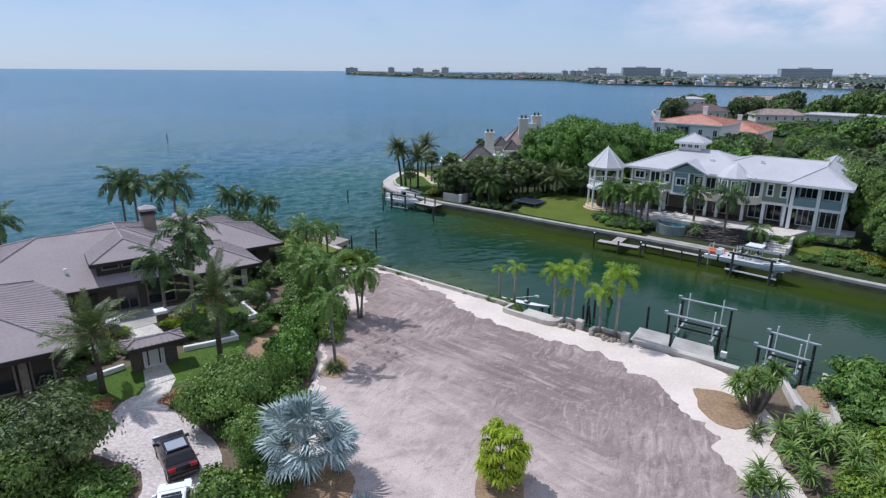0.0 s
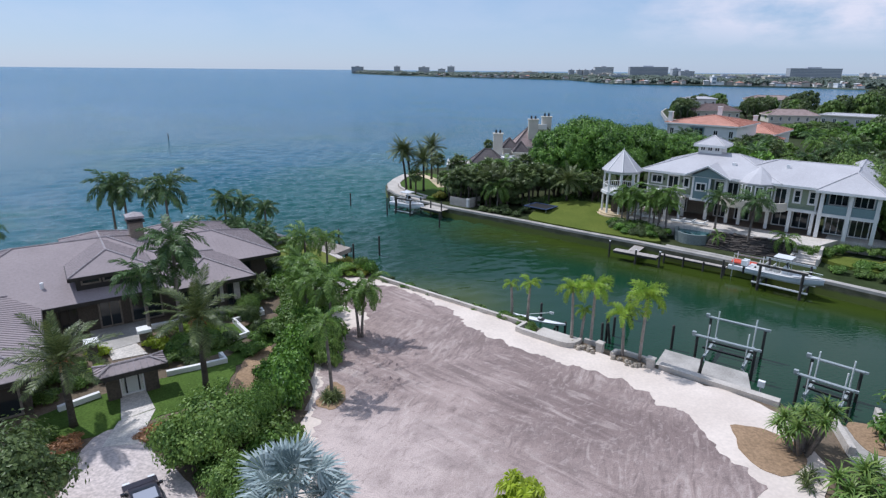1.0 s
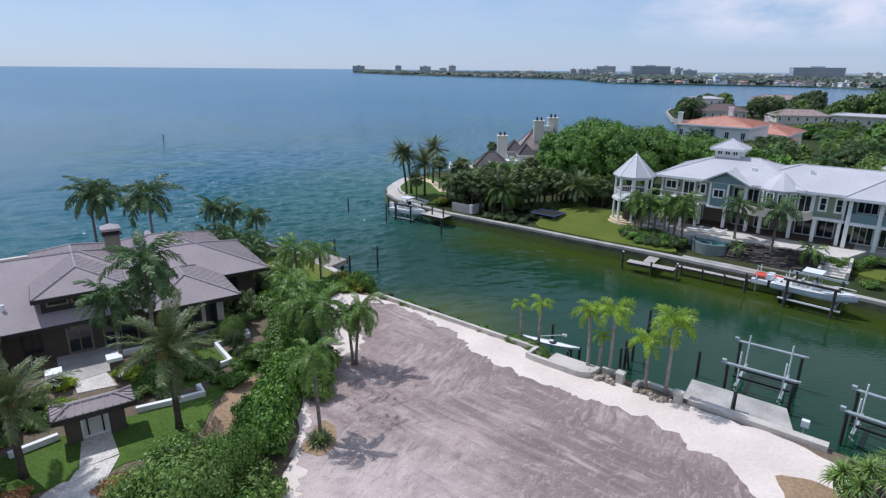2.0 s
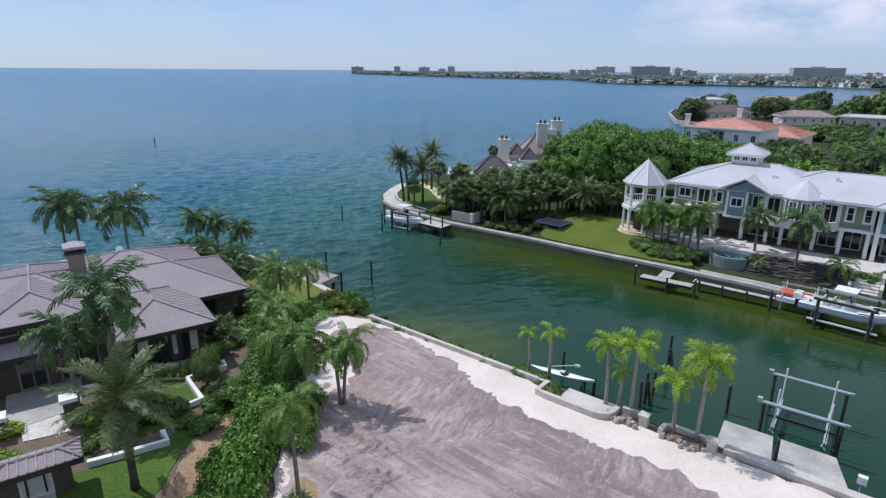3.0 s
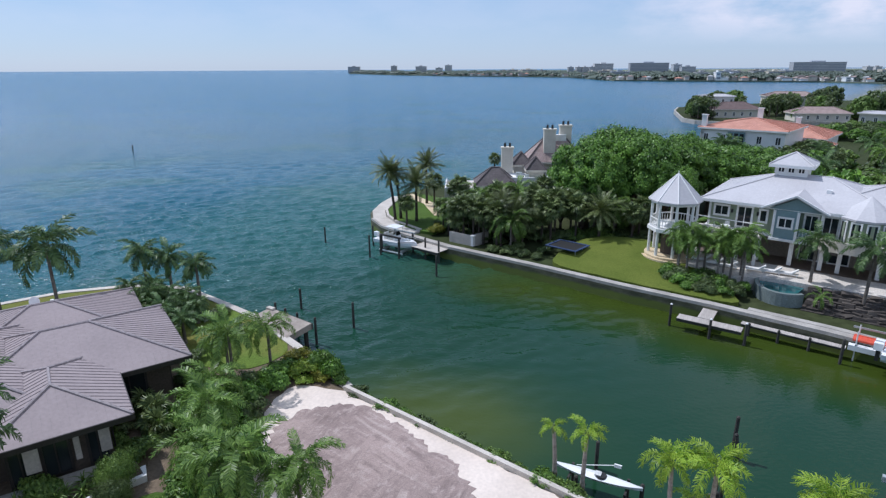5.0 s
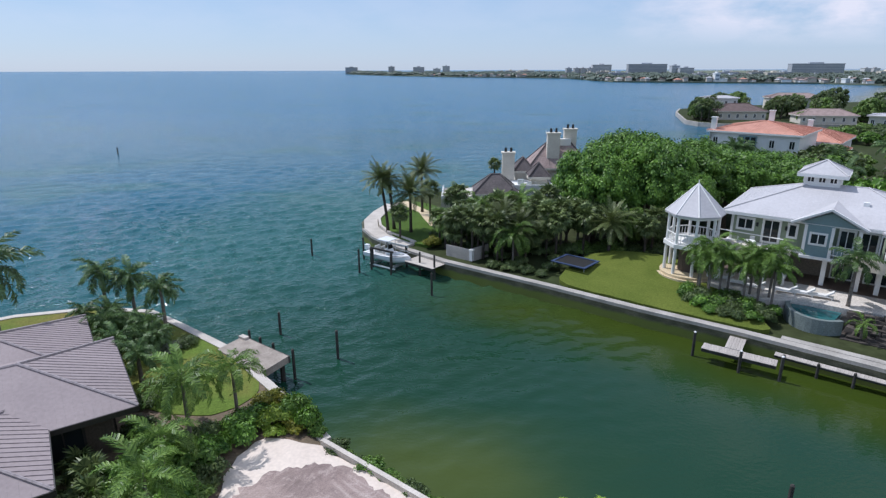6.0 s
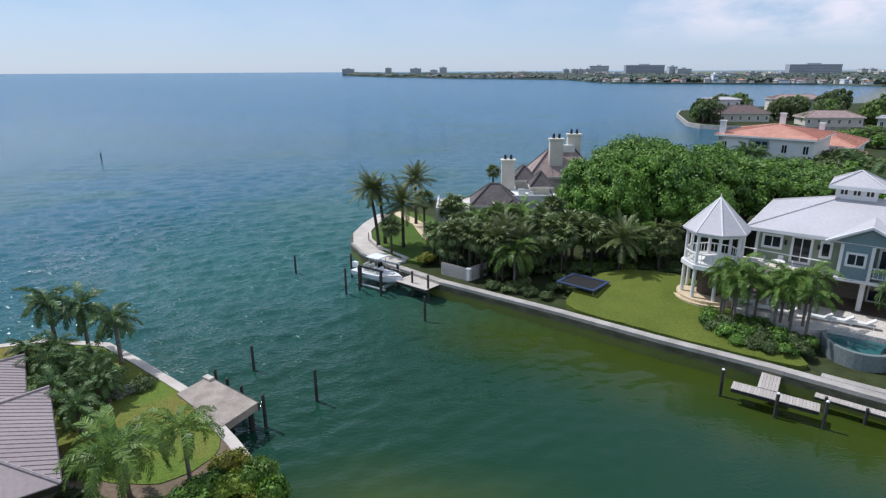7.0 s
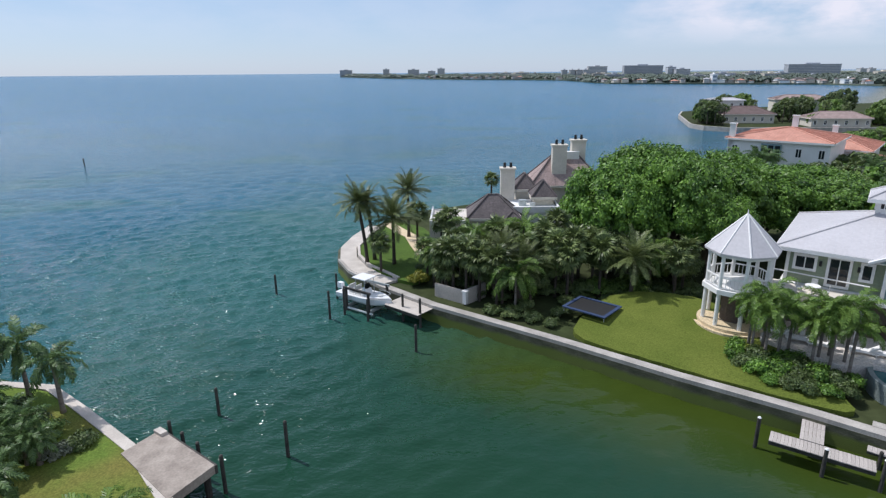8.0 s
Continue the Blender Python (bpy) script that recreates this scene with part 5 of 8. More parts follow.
local_slab("pool_deck", [(8.6, -2.4), (9.0, -1.2), (16, -1.4), (15.4, -2.45)], 2.28, 3.0, M_PATIO, "pale stone edge behind the pool", "patio")
# dark cascade wall: rough stone blocks
rs = random.Random(5)
cw = thing("cascade_wall", "dark rough stone cascade wall below the patio", "retaining wall", (*mansion_xy(14.6, -5.0), 1.5), MT)
block_meshes = []
for k in range(6):
    bmb = MB()
    w, d, hh = rs.uniform(0.3, 0.55), rs.uniform(0.2, 0.4), rs.uniform(0.16, 0.3)
    bmb.box(-w, w, -d, d, -hh, hh)
    bmb.v = [(x + rs.uniform(-0.08, 0.08), y + rs.uniform(-0.08, 0.08), z + rs.uniform(-0.05, 0.05)) for x, y, z in bmb.v]
    me = bmb.mesh("stone")
    me.materials.append(M_STONE)
    block_meshes.append(me)
part("backing", MB().box(0, 9.3, 1.3, 2.6, -0.1, 1.3).box(0, 9.3, 0.2, 1.3, -0.1, 0.7), M_STONE, cw)
for i in range(12):
    for j in range(7):
        st = part("stone", rs.choice(block_meshes), M_STONE, cw)
        st.location, st.rotation_euler = (0.4 + i * 0.78 + rs.uniform(-0.12, 0.12) + 0.3 * (j % 2), -0.5 + 0.4 * j + rs.uniform(-0.15, 0.15), 0.05 + j * 0.215 + rs.uniform(-0.05, 0.08)), (rs.uniform(-0.15, 0.15), rs.uniform(-0.15, 0.15), rs.uniform(-0.4, 0.4))
stair = thing("garden_steps", "pale stone garden steps down from the patio", "steps", (*mansion_xy(24.3, -6.0), 1.5), MT)
for k in range(7):
    part("step", MB().box(0.0, 2.3, 0.5 * k, 0.5 * k + 0.6, -0.05, 0.2 * (k + 1)), M_PATIO, stair)
for u0 in (-0.35, 2.34):
    part("cheek_wall", MB().box(u0, u0 + 0.31, 0.0, 3.8, -0.05, 0.9).box(u0, u0 + 0.31, 1.9, 3.8, 0.9, 1.62), M_PATIO, stair, "pale stone cheek wall")
local_slab("loggia_floor", [(2.2, 2.4), (26.5, 2.4), (26.5, 6.4), (2.2, 6.4)], 2.0, 2.975, M_BROWNFLOOR, "brown stone loggia floor with shade in its tone", "floor")
local_slab("cascade_slope", [(14.2, -6.2), (26.0, -6.0), (26.2, -2.2), (14.2, -2.0)], 1.4, 1.62, M_STONE, "dark stone bed under the cascade", "bed")
# loungers on the patio
for u, n, r in ((3.7, 0.9, 8), (5.1, 0.4, 6), (6.6, 0.2, 2), (9.2, 0.7, 4), (10.6, 1.0, 5), (12.1, 1.2, 3)):
    lg = thing("sun_lounger", "white cushioned sun lounger on the patio", "lounger", (*mansion_xy(u, n - 1.9), 2.95), MT + r, group="patio loungers")
    part("frame", MB().box(-0.95, 0.95, -0.3, 0.3, 0.22, 0.3), M_WHITE, lg)
    part("cushion", MB().box(-0.95, 0.35, -0.28, 0.28, 0.3, 0.4), M_WHITE, lg)
    part("backrest", MB().add([(0.35, -0.28, 0.3), (0.35, 0.28, 0.3), (0.95, 0.28, 0.75), (0.95, -0.28, 0.75), (0.3, -0.28, 0.42), (0.3, 0.28, 0.42), (0.88, 0.28, 0.86), (0.88, -0.28, 0.86)], [(0, 1, 2, 3), (7, 6, 5, 4), (0, 4, 5, 1), (1, 5, 6, 2), (2, 6, 7, 3), (3, 7, 4, 0)]), M_WHITE, lg)
    for x in (-0.8, 0.8):
        for y in (-0.24, 0.24):
            part("leg", MB().box(x - 0.03, x + 0.03, y - 0.03, y + 0.03, 0, 0.22), M_WHITE, lg)
# table and chairs on the upper terrace
tb = thing("terrace_table", "round white table on the upper terrace", "table", (*mansion_xy(5.2, 0.9), MZ + 3.15), MT)
part("tabletop", MB().rod((0, 0, 0.7), (0, 0, 0.75), 0.55, n=16), M_WHITE, tb)
part("pedestal", MB().rod((0, 0, 0), (0, 0, 0.7), 0.06), M_WHITE, tb)
for u, n, r in ((4.3, 1.0, 0), (6.1, 0.8, 180), (5.2, 1.9, -90)):
    c = thing("terrace_chair", "pale metal chair at a round terrace table", "chair", (*mansion_xy(u, n), MZ + 3.15), MT + r, group="terrace chairs")
    part("seat", MB().box(-0.22, 0.22, -0.22, 0.22, 0.4, 0.45), M_SEAT, c)
    part("backrest", MB().box(-0.25, -0.2, -0.22, 0.22, 0.45, 0.95), M_SEAT, c)
    for x in (-0.18, 0.18):
        for y in (-0.18, 0.18):
            part("leg", MB().box(x - 0.02, x + 0.02, y - 0.02, y + 0.02, 0, 0.4), M_SEAT, c)


# ---- house on the point ----
def point_house():
    h = thing("point_house", "rambling cream house with dark slate and pink-brown steep roofs", "house", (2.75, 0, 1.55), 0)
    kd = dict(m_rib=M_ROOF_S, m_cap=M_ROOF_S, m_fascia=M_CREAM, step=3.0, rib=0.03, cap=0.12)

    def block(u0, u1, v0, v1, ze, sl, m_roof):
        part("wall", MB().box(u0 + 0.4, u1 - 0.4, v0 + 0.4, v1 - 0.4, 0, ze - 0.2), M_CREAM, h, "cream stucco wall")
        hip_roof(h, u0, u1, v0, v1, ze, sl, m_roof, **kd)

    block(-1.0, 5.4, 112.4, 117.6, 5.2, 0.9, M_ROOF_S)
    block(2.9, 6.0, 111.6, 115.6, 4.7, 0.75, M_ROOF_S)
    block(5.2, 8.5, 121.2, 125.2, 6.9, 1.1, M_ROOF_S)
    block(7.1, 10.3, 117.2, 120.7, 6.7, 1.15, M_ROOF_S)
    block(7.6, 17.6, 122.6, 129.4, 7.1, 1.1, M_ROOF_P)
    part("terrace", MB().box(-5.4, -0.7, 112.6, 120.6, 0, 4.4), M_CREAM, h, "cream garden wing")
    part("terrace_floor", MB().box(-5.2, -0.7, 112.8, 120.4, 4.4, 4.5), M_PATIO, h, "pale flat roof terrace")
    part("terrace_parapet", MB().box(-5.4, -0.7, 112.6, 112.8, 4.4, 4.85).box(-5.4, -5.2, 112.8, 120.6, 4.4, 4.85), M_WHITE, h, "white terrace parapet")
    part("flat_roof", MB().box(4.0, 10.2, 115.7, 121.1, 0, 5.6).box(3.9, 10.3, 115.5, 115.7, 5.1, 5.85).box(10.2, 10.4, 115.7, 120.0, 5.1, 5.85), M_WHITE, h, "white flat-roofed link")
    part("roof_unit", MB().box(5.6, 6.5, 117.2, 118.0, 5.6, 6.3).box(6.9, 7.5, 116.6, 117.1, 5.6, 6.1), M_ALU, h, "grey rooftop air unit")
    part("parapet", MB().box(12.0, 14.4, 125.4, 126.2, 8.0, 11.2), M_WHITE, h, "white parapet between chimneys")
    for u, v, zb, zt, w in ((4.4, 121.0, 4.0, 9.6, 0.9), (11.5, 124.4, 8.0, 12.1, 0.95), (14.4, 126.6, 8.0, 12.5, 0.95)):
        c = part("chimney", MB().box(u - w, u + w, v - 0.6, v + 0.6, zb, zt), M_CREAM, h, "cream stucco chimney")
        part("chimney_cap", MB().box(u - w - 0.13, u + w + 0.13, v - 0.73, v + 0.73, zt, zt + 0.22), M_CREAM, c)
        for k in (-0.4, 0.4):
            part("chimney_pot", MB().rod((u + k, v, zt + 0.22), (u + k, v, zt + 0.85), 0.2, 0.16), M_BLACK, c, "dark chimney pot")
    for u, v, f in ((0.4, 112.8, (0, -1)), (2.0, 112.8, (0, -1)), (4.4, 112.0, (0, -1)), (-3.4, 112.6, (0, -1)), (-2.0, 112.6, (0, -1))):
        window(h, u, v, 1.9, 1.0, 2.1, f, bars=1)


point_house()


def tile_house(at, turn, blocks, chimneys, label, m_roof, m_wall, bays=()):
    h = thing("tile_roof_house", label, "house", at, turn)
    for u0, u1, v0, v1, ze, sl in blocks:
        part("wall", MB().box(u0 + 0.6, u1 - 0.6, v0 + 0.6, v1 - 0.6, 0, ze - 0.2), m_wall, h)
        hip_roof(h, u0, u1, v0, v1, ze, sl, m_roof, m_roof, m_roof, m_wall, step=0.5, rib=0.045, cap=0.16)
        k = max(2, int((u1 - u0) / 3.2))
        for i in range(k):
            window(h, u0 + (u1 - u0) * (i + 0.5) / k, v0 + 0.6, max(0.8, ze - 2.9), 1.0, 1.6, (0, -1), M_WHITE, bars=1)
    for u, v, z, w, hh in bays:
        b = part("glazed_bay", MB().box(u, u + w, v - 0.5, v - 0.01, z, z + hh), M_TEAL, h, "teal-framed glazed bay")
        for i in range(3):
            part("pane", MB().box(u + 0.15 + i * w / 3, u + (i + 1) * w / 3 - 0.15, v - 0.54, v - 0.5, z + 0.25, z + hh - 0.25), M_GLASS, b, "dark window pane")
    for u, v, zt in chimneys:
        c = part("chimney", MB().box(u - 0.5, u + 0.5, v - 0.4, v + 0.4, 2.0, zt), M_WHITE, h, "white chimney")
        part("chimney_cap", MB().box(u - 0.62, u + 0.62, v - 0.52, v + 0.52, zt, zt + 0.2), M_WHITE, c)


tile_house((52.0, 160.4, 1.55), -40, [(0, 18, 0, 17.5, 9.1, 0.2), (9, 22, 17.6, 36, 6.3, 0.3), (18.1, 23.5, 12, 22, 5.0, 0.3)], [(1.0, 1.0, 11.6), (8.8, 13.9, 12.6), (13.5, 29.6, 9.8)], "white house with a salmon-red tile roof", M_ROOF_T, M_WHITE, bays=[(6.4, 0.6, 5.4, 3.4, 3.0)])


# ---- piles, docks, lifts, boats, cars ----
def pile(x, y, top, bottom=-1.5, r=0.125, lean=(0, 0), label="dark tarred timber mooring pile standing in the water", group="mooring piles", pale=False):
    p = thing("mooring_pile", label, "pile", (x, y, 0.0), group=group)
    part("shaft", MB().rod((-lean[0] * 0.4, -lean[1] * 0.4, bottom), (lean[0], lean[1], top), r, r * 0.92, 10), M_PILE, p)
    part("head", MB().rod((lean[0], lean[1], top), (lean[0] * 1.02, lean[1] * 1.02, top + 0.08), r * 0.98, r * 0.5, 10), M_PVC if pale else M_PILE, p)
    return p


for x, y, top in ((-16.44, 81.7, 2.1), (-10.14, 76.95, 2.6), (-19.3, 105.3, 2.2), (-2.97, 91.6, 2.5), (-11.9, 98.3, 3.0), (-10.6, 99.2, 2.9), (-8.1, 98.0, 2.3), (-12.3, 104.0, 2.8), (-4.7, 98.3, 2.7), (-2.9, 96.6, 2.9),
                  (14.7, 54.3, 1.9), (19.2, 52.0, 2.2), (8.4, 57.2, 1.9), (10.2, 54.0, 1.4), (6.6, 54.4, 1.6)):
    pile(x, y, top)
for x, y, top, lean in ((17.1, 58.4, 2.9, (0.1, 0.1)), (17.5, 58.2, 1.8, (-0.35, 0.1)), (13.7, 53.0, 2.5, (0.05, 0.1)), (14.1, 52.8, 1.9, (-0.35, 0.1)), (13.2, 52.4, 2.0, (0.0, 0.2))):
    pile(x, y, top, lean=lean, label="dark leaning timber pile of a broken dolphin", group="leaning piles")
mk = thing("channel_marker", "distant dark channel marker pile in open water", "marker", (-97.8, 197.6, 0))
part("shaft", MB().rod((0, 0, -2), (0, 0, 1.7), 0.16), M_PILE, mk)
part("head", MB().rod((0, 0, 1.7), (0, 0, 2.0), 0.22, 0.1), M_PILE, mk)


def dock(name, label, corners, z, thick, material, board=0.18, along=None):
    """A deck of separate boards over two stringers, in the frame of its first side."""
    a, b, d = Vector(corners[0]), Vector(corners[1]), Vector(corners[3])
    w, l = (b - a).length, (d - a).length
    ang = math.degrees(math.atan2((b - a).y, (b - a).x))
    t = thing(name, label, "dock", (a.x, a.y, z), ang)
    n = max(3, int(w / board))
    me = MB().box(0.006, w / n - 0.006, 0, l, -0.05, 0).mesh("board")
    me.materials.append(material)
    for i in range(n):
        ob = part("board", me, material, t)
        ob.location = (w * i / n, 0, random.uniform(-0.006, 0.006))
    part("stringer", MB().box(0, w, 0.1, 0.3, -0.05 - thick, -0.055).box(0, w, l - 0.3, l - 0.1, -0.05 - thick, -0.055), M_PILE, t)
    return t


# neighbour's concrete dock with its bollard blocks and fender piles
ld = thing("concrete_dock", "weathered pale concrete dock with corner blocks", "dock", (-19.3, 74.6, 0), 0)
q = [(0.2, -0.3), (1.4, 2.1), (6.15, -1.3), (4.8, -4.1)]
part("slab", MB().prism(q, 1.6, 2.16), M_DOCK, ld)
part("corner_block", MB().box(-0.4, 0.4, -0.22, 0.22, 2.16, 2.36, Matrix.Translation((1.6, 1.7, 0)) @ Matrix.Rotation(radians(-33), 4, "Z")), M_CONC, ld, "low corner block")
part("fender_beam", MB().wall([(1.42, 2.16), (6.2, -1.25)], 0.18, 1.55, 2.1), M_PILE, ld, "dark timber fender beam")
for x, y in ((1.7, 1.5), (5.6, -1.3), (4.8, -3.2), (3.6, 0.1)):
    part("support", MB().rod((x, y, -1.5), (x, y, 1.6), 0.2), M_PILE, ld)
for f, top in ((0.02, 2.5), (0.27, 2.3), (0.56, 2.3), (0.98, 2.5)):
    p = Vector((-17.6, 77.1)).lerp(Vector((-12.8, 73.6)), f)
    pile(p.x, p.y, top, label="dark fender pile beside a concrete dock", group="dock fender piles")

# dock at the point with a boat on a lift
dock("point_dock", "pale board dock beside the point seawall", [(-6.6, 98.9), (-3.1, 96.1), (-1.4, 98.5), (-4.9, 101.3)], 1.45, 0.35, M_CONC, 0.2)
dock("t_dock", "narrow weathered board dock beside the seawall", [(20.0, 77.3), (24.6, 74.3), (25.25, 75.3), (20.65, 78.3)], 1.25, 0.3, M_DECK, 0.2)
dock("dock_gangway", "short board gangway from seawall to dock", [(22.0, 77.5), (23.1, 76.8), (24.7, 79.2), (23.6, 79.9)], 1.26, 0.3, M_DECK, 0.2)
for x, y, t in ((19.8, 78.3, 2.2), (22.4, 75.5, 1.9), (24.95, 74.2, 2.1)):
    pile(x, y, t, pale=True, label="dark dock pile with a pale cap", group="dock piles")
dock("catwalk", "narrow pale catwalk along the seawall", [(25.6, 76.6), (32.0, 71.7), (32.4, 72.3), (26.0, 77.2)], 1.05, 0.2, M_DECK, 0.25)
for k in range(4):
    pile(26.2 + k * 1.9, 76.2 - k * 1.45, 1.2, r=0.12, label="short dark pile under a catwalk", group="catwalk piles")
solid("white_fence_wall", MB().wall([(-1.6, 100.9), (1.45, 98.6)], 0.18, 1.5, 2.95), M_CONC, "pale garden wall along the point walk", "wall")
solid("white_fence_wall", MB().wall([(1.5, 98.6), (3.4, 100.6)], 0.18, 1.5, 3.1), M_CONC, "pale end wall beside the point garden", "wall")
gp = thing("gate_post", "white square gate post on the seawall walk", "post", (1.4, 98.4, 1.7), -36)
part("shaft", MB().box(-0.2, 0.2, -0.2, 0.2, 0, 1.25), M_WHITE, gp)
part("cap", MB().box(-0.27, 0.27, -0.27, 0.27, 1.25, 1.38), M_WHITE, gp)


def boat_lift(name, nw, ne, se, sw, zt, label):
    t = thing(name, label, "boat lift", (sw[0], sw[1], 0), math.degrees(math.atan2(se[1] - sw[1], se[0] - sw[0])))
    w = (Vector(se) - Vector(sw)).length
    d = (Vector(nw) - Vector(sw)).length
    for x in (0.15, w - 0.15):
        for y in (0, d):
            part("lift_post", MB().rod((x, y, -1.5), (x, y, zt - 0.1), 0.11, n=10), M_PILE, t, "dark timber lift pile")
    for y in (0, d):
        b = part("top_beam", MB().box(-0.25, w + 0.25, y - 0.08, y + 0.08, zt - 0.06, zt + 0.12), M_ALU, t, "aluminium drive beam")
        part("drive_motor", MB().box(-0.28, 0.02, y - 0.14, y + 0.14, zt + 0.05, zt + 0.3), M_ALU, b)
        part("drive_shaft", MB().rod((0, y - 0.17, zt + 0.1), (w, y - 0.17, zt + 0.1), 0.04), M_ALU, b)
    for x in (w * 0.18, w * 0.82):
        c = part("cradle_beam", MB().box(x - 0.1, x + 0.1, 0.1, d - 0.1, 0.75, 0.98), M_ALU, t, "aluminium cradle beam")
        for y in (0.15, d - 0.15):
            part("cable", MB().rod((x, y, 0.9), (x, y, zt), 0.015, n=5), M_BLACK, c)
        for y in (0.55, d - 0.55):
            part("guide_pole", MB().rod((x, y, 0.8), (x + 0.02, y, zt + 0.95), 0.055, n=8), M_PVC, c, "white guide pole")
            part("guide_foot", MB().tube([(x, y, 0.9), (x - 0.1, y, 0.5), (x + 0.1, y, 0.3)], [0.07, 0.07, 0.06], 7), M_PVC, c)
    for y in (d * 0.34, d * 0.66):
        part("bunk", MB().box(w * 0.08, w * 0.92, y - 0.09, y + 0.09, 0.98, 1.12), M_BLACK, t, "dark carpeted bunk board")
    return t


boat_lift("boat_lift", (22.7, 53.0), (26.5, 50.3), (23.8, 46.7), (20.0, 49.3), 2.65, "empty aluminium boat lift on dark piles")
boat_lift("boat_lift", (27.2, 46.5), (29.8, 44.0), (27.8, 41.2), (25.2, 43.5), 2.45, "smaller empty aluminium boat lift on dark piles")
pile(18.7, 44.6, 3.0, 1.3, 0.1, label="dark post at the concrete dock slab", group="dock posts")
for x, y in ((21.9, 42.0),):
    bx = thing("lift_control_box", "small white lift control box on a post", "box", (x, y, 1.0), -37, group="control boxes")
    part("post", MB().rod((0, 0, -2), (0, 0, 1.2), 0.06), M_ALU, bx)
    part("housing", MB().box(-0.22, 0.22, -0.15, 0.15, 1.2, 1.65), M_PVC, bx)


def hull_mesh(length, beam, height, n=14, open_top=True):
    """A planing hull from cross-sections, bow along +x."""
    mb = MB()
    ring = 7
    for i in range(n + 1):
        s = i / n
        x = -length / 2 + length * s
        b = beam / 2 * (1.0 if s < 0.5 else max(0.02, (1 - ((s - 0.5) / 0.5) ** 2.2)))
        keel = 0.0 + height * 0.55 * max(0, (s - 0.62) / 0.38) ** 2
        top = height * (0.92 + 0.16 * s * s)
        prof = [(-b, top), (-b * 0.98, top * 0.55 + keel * 0.4), (-b * 0.8, height * 0.28 + keel * 0.75), (0, keel), (b * 0.8, height * 0.28 + keel * 0.75), (b * 0.98, top * 0.55 + keel * 0.4), (b, top)]
        mb.v += [(x, y, z) for y, z in prof]
    for i in range(n):
        for j in range(ring - 1):
            k = i * ring + j
            mb.f.append((k, k + 1, k + ring + 1, k + ring))
    mb.f.append(tuple(range(ring)))
    return mb


def deck_mesh(length, beam, height, inset=0.0, z=0.0, s0=0.0, s1=1.0, n=14):
    mb = MB()
    pts = []
    for i in range(n + 1):
        s = s0 + (s1 - s0) * i / n
        b = beam / 2 * (1.0 if s < 0.5 else max(0.02, (1 - ((s - 0.5) / 0.5) ** 2.2))) - inset
        pts.append((-length / 2 + length * s, max(b, 0.01), height * (0.92 + 0.16 * s * s) + z))
    mb.v = [(x, -b, zz) for x, b, zz in pts] + [(x, b, zz) for x, b, zz in pts]
    mb.f = [(i, i + 1, n + 2 + i, n + 1 + i) for i in range(n)]
    return mb


def motorboat(name, at, turn, length, beam, label, hull_mat, canopy):
    t = thing(name, label, "boat", at, turn)
    part("hull", hull_mesh(length, beam, 1.0), hull_mat, t, smooth=False)
    part("gunwale", deck_mesh(length, beam + 0.08, 1.0, 0.0, 0.02), M_HULL, t)
    part("cockpit_floor", deck_mesh(length, beam, 1.0, 0.3, 0.035, 0.05, 0.62), M_SEAT, t, "pale cockpit floor")
    fd = part("foredeck", deck_mesh(length, beam, 1.02, 0.1, 0.12, 0.62, 0.98), M_HULL, t, "white foredeck")
    part("hatch", MB().box(length * 0.24, length * 0.32, -0.25, 0.25, 1.2, 1.28), M_SEAT, fd)
    cs = part("console", MB().add([(-0.3, -0.45, 1.0), (0.5, -0.45, 1.0), (0.5, 0.45, 1.0), (-0.3, 0.45, 1.0), (-0.2, -0.4, 1.75), (0.2, -0.4, 1.75), (0.2, 0.4, 1.75), (-0.2, 0.4, 1.75)], [(0, 1, 5, 4), (1, 2, 6, 5), (2, 3, 7, 6), (3, 0, 4, 7), (4, 5, 6, 7)]), M_HULL, t, "steering console")
    part("windscreen", MB().add([(0.25, -0.45, 1.7), (0.25, 0.45, 1.7), (0.0, 0.4, 2.15), (0.0, -0.4, 2.15), (0.28, -0.45, 1.7), (0.28, 0.45, 1.7), (0.03, 0.4, 2.15), (0.03, -0.4, 2.15)], [(0, 1, 2, 3), (7, 6, 5, 4), (0, 4, 5, 1), (3, 2, 6, 7)]), M_CARGLASS, cs)
    for x in (-0.9, -1.7):
        part("seat", MB().box(x - 0.25, x + 0.25, -0.5, 0.5, 1.0, 1.35).box(x - 0.3, x - 0.2, -0.5, 0.5, 1.35, 1.75), M_SEAT, t)
    for y in ((-0.35, 0.35) if length > 7 else (0.0,)):
        ob = part("outboard_motor", MB().box(-length / 2 - 0.65, -length / 2 - 0.05, y - 0.22, y + 0.22, 0.95, 1.55), M_HULL, t, "white outboard cowling")
        part("motor_leg", MB().box(-length / 2 - 0.45, -length / 2 - 0.2, y - 0.08, y + 0.08, 0.0, 0.95), M_BLACK, ob)
    if canopy:
        tt = part("t_top", MB().box(-1.2, 0.6, -0.85, 0.85, 2.75, 2.83), canopy, t, "canvas top")
        for x, y in ((-0.9, -0.7), (-0.9, 0.7), (0.4, -0.7), (0.4, 0.7)):
            part("stay", MB().rod((x, y, 1.0), (x * 0.9, y, 2.75), 0.03, n=6), M_ALU, tt)
    rl = MB().tube([(length * 0.12, beam * 0.44, 1.3), (length * 0.3, beam * 0.36, 1.45), (length * 0.46, beam * 0.1, 1.6), (length * 0.46, -beam * 0.1, 1.6), (length * 0.3, -beam * 0.36, 1.45), (length * 0.12, -beam * 0.44, 1.3)], [0.025] * 6, 5)
    part("bow_rail", rl, M_ALU, t)
    return t


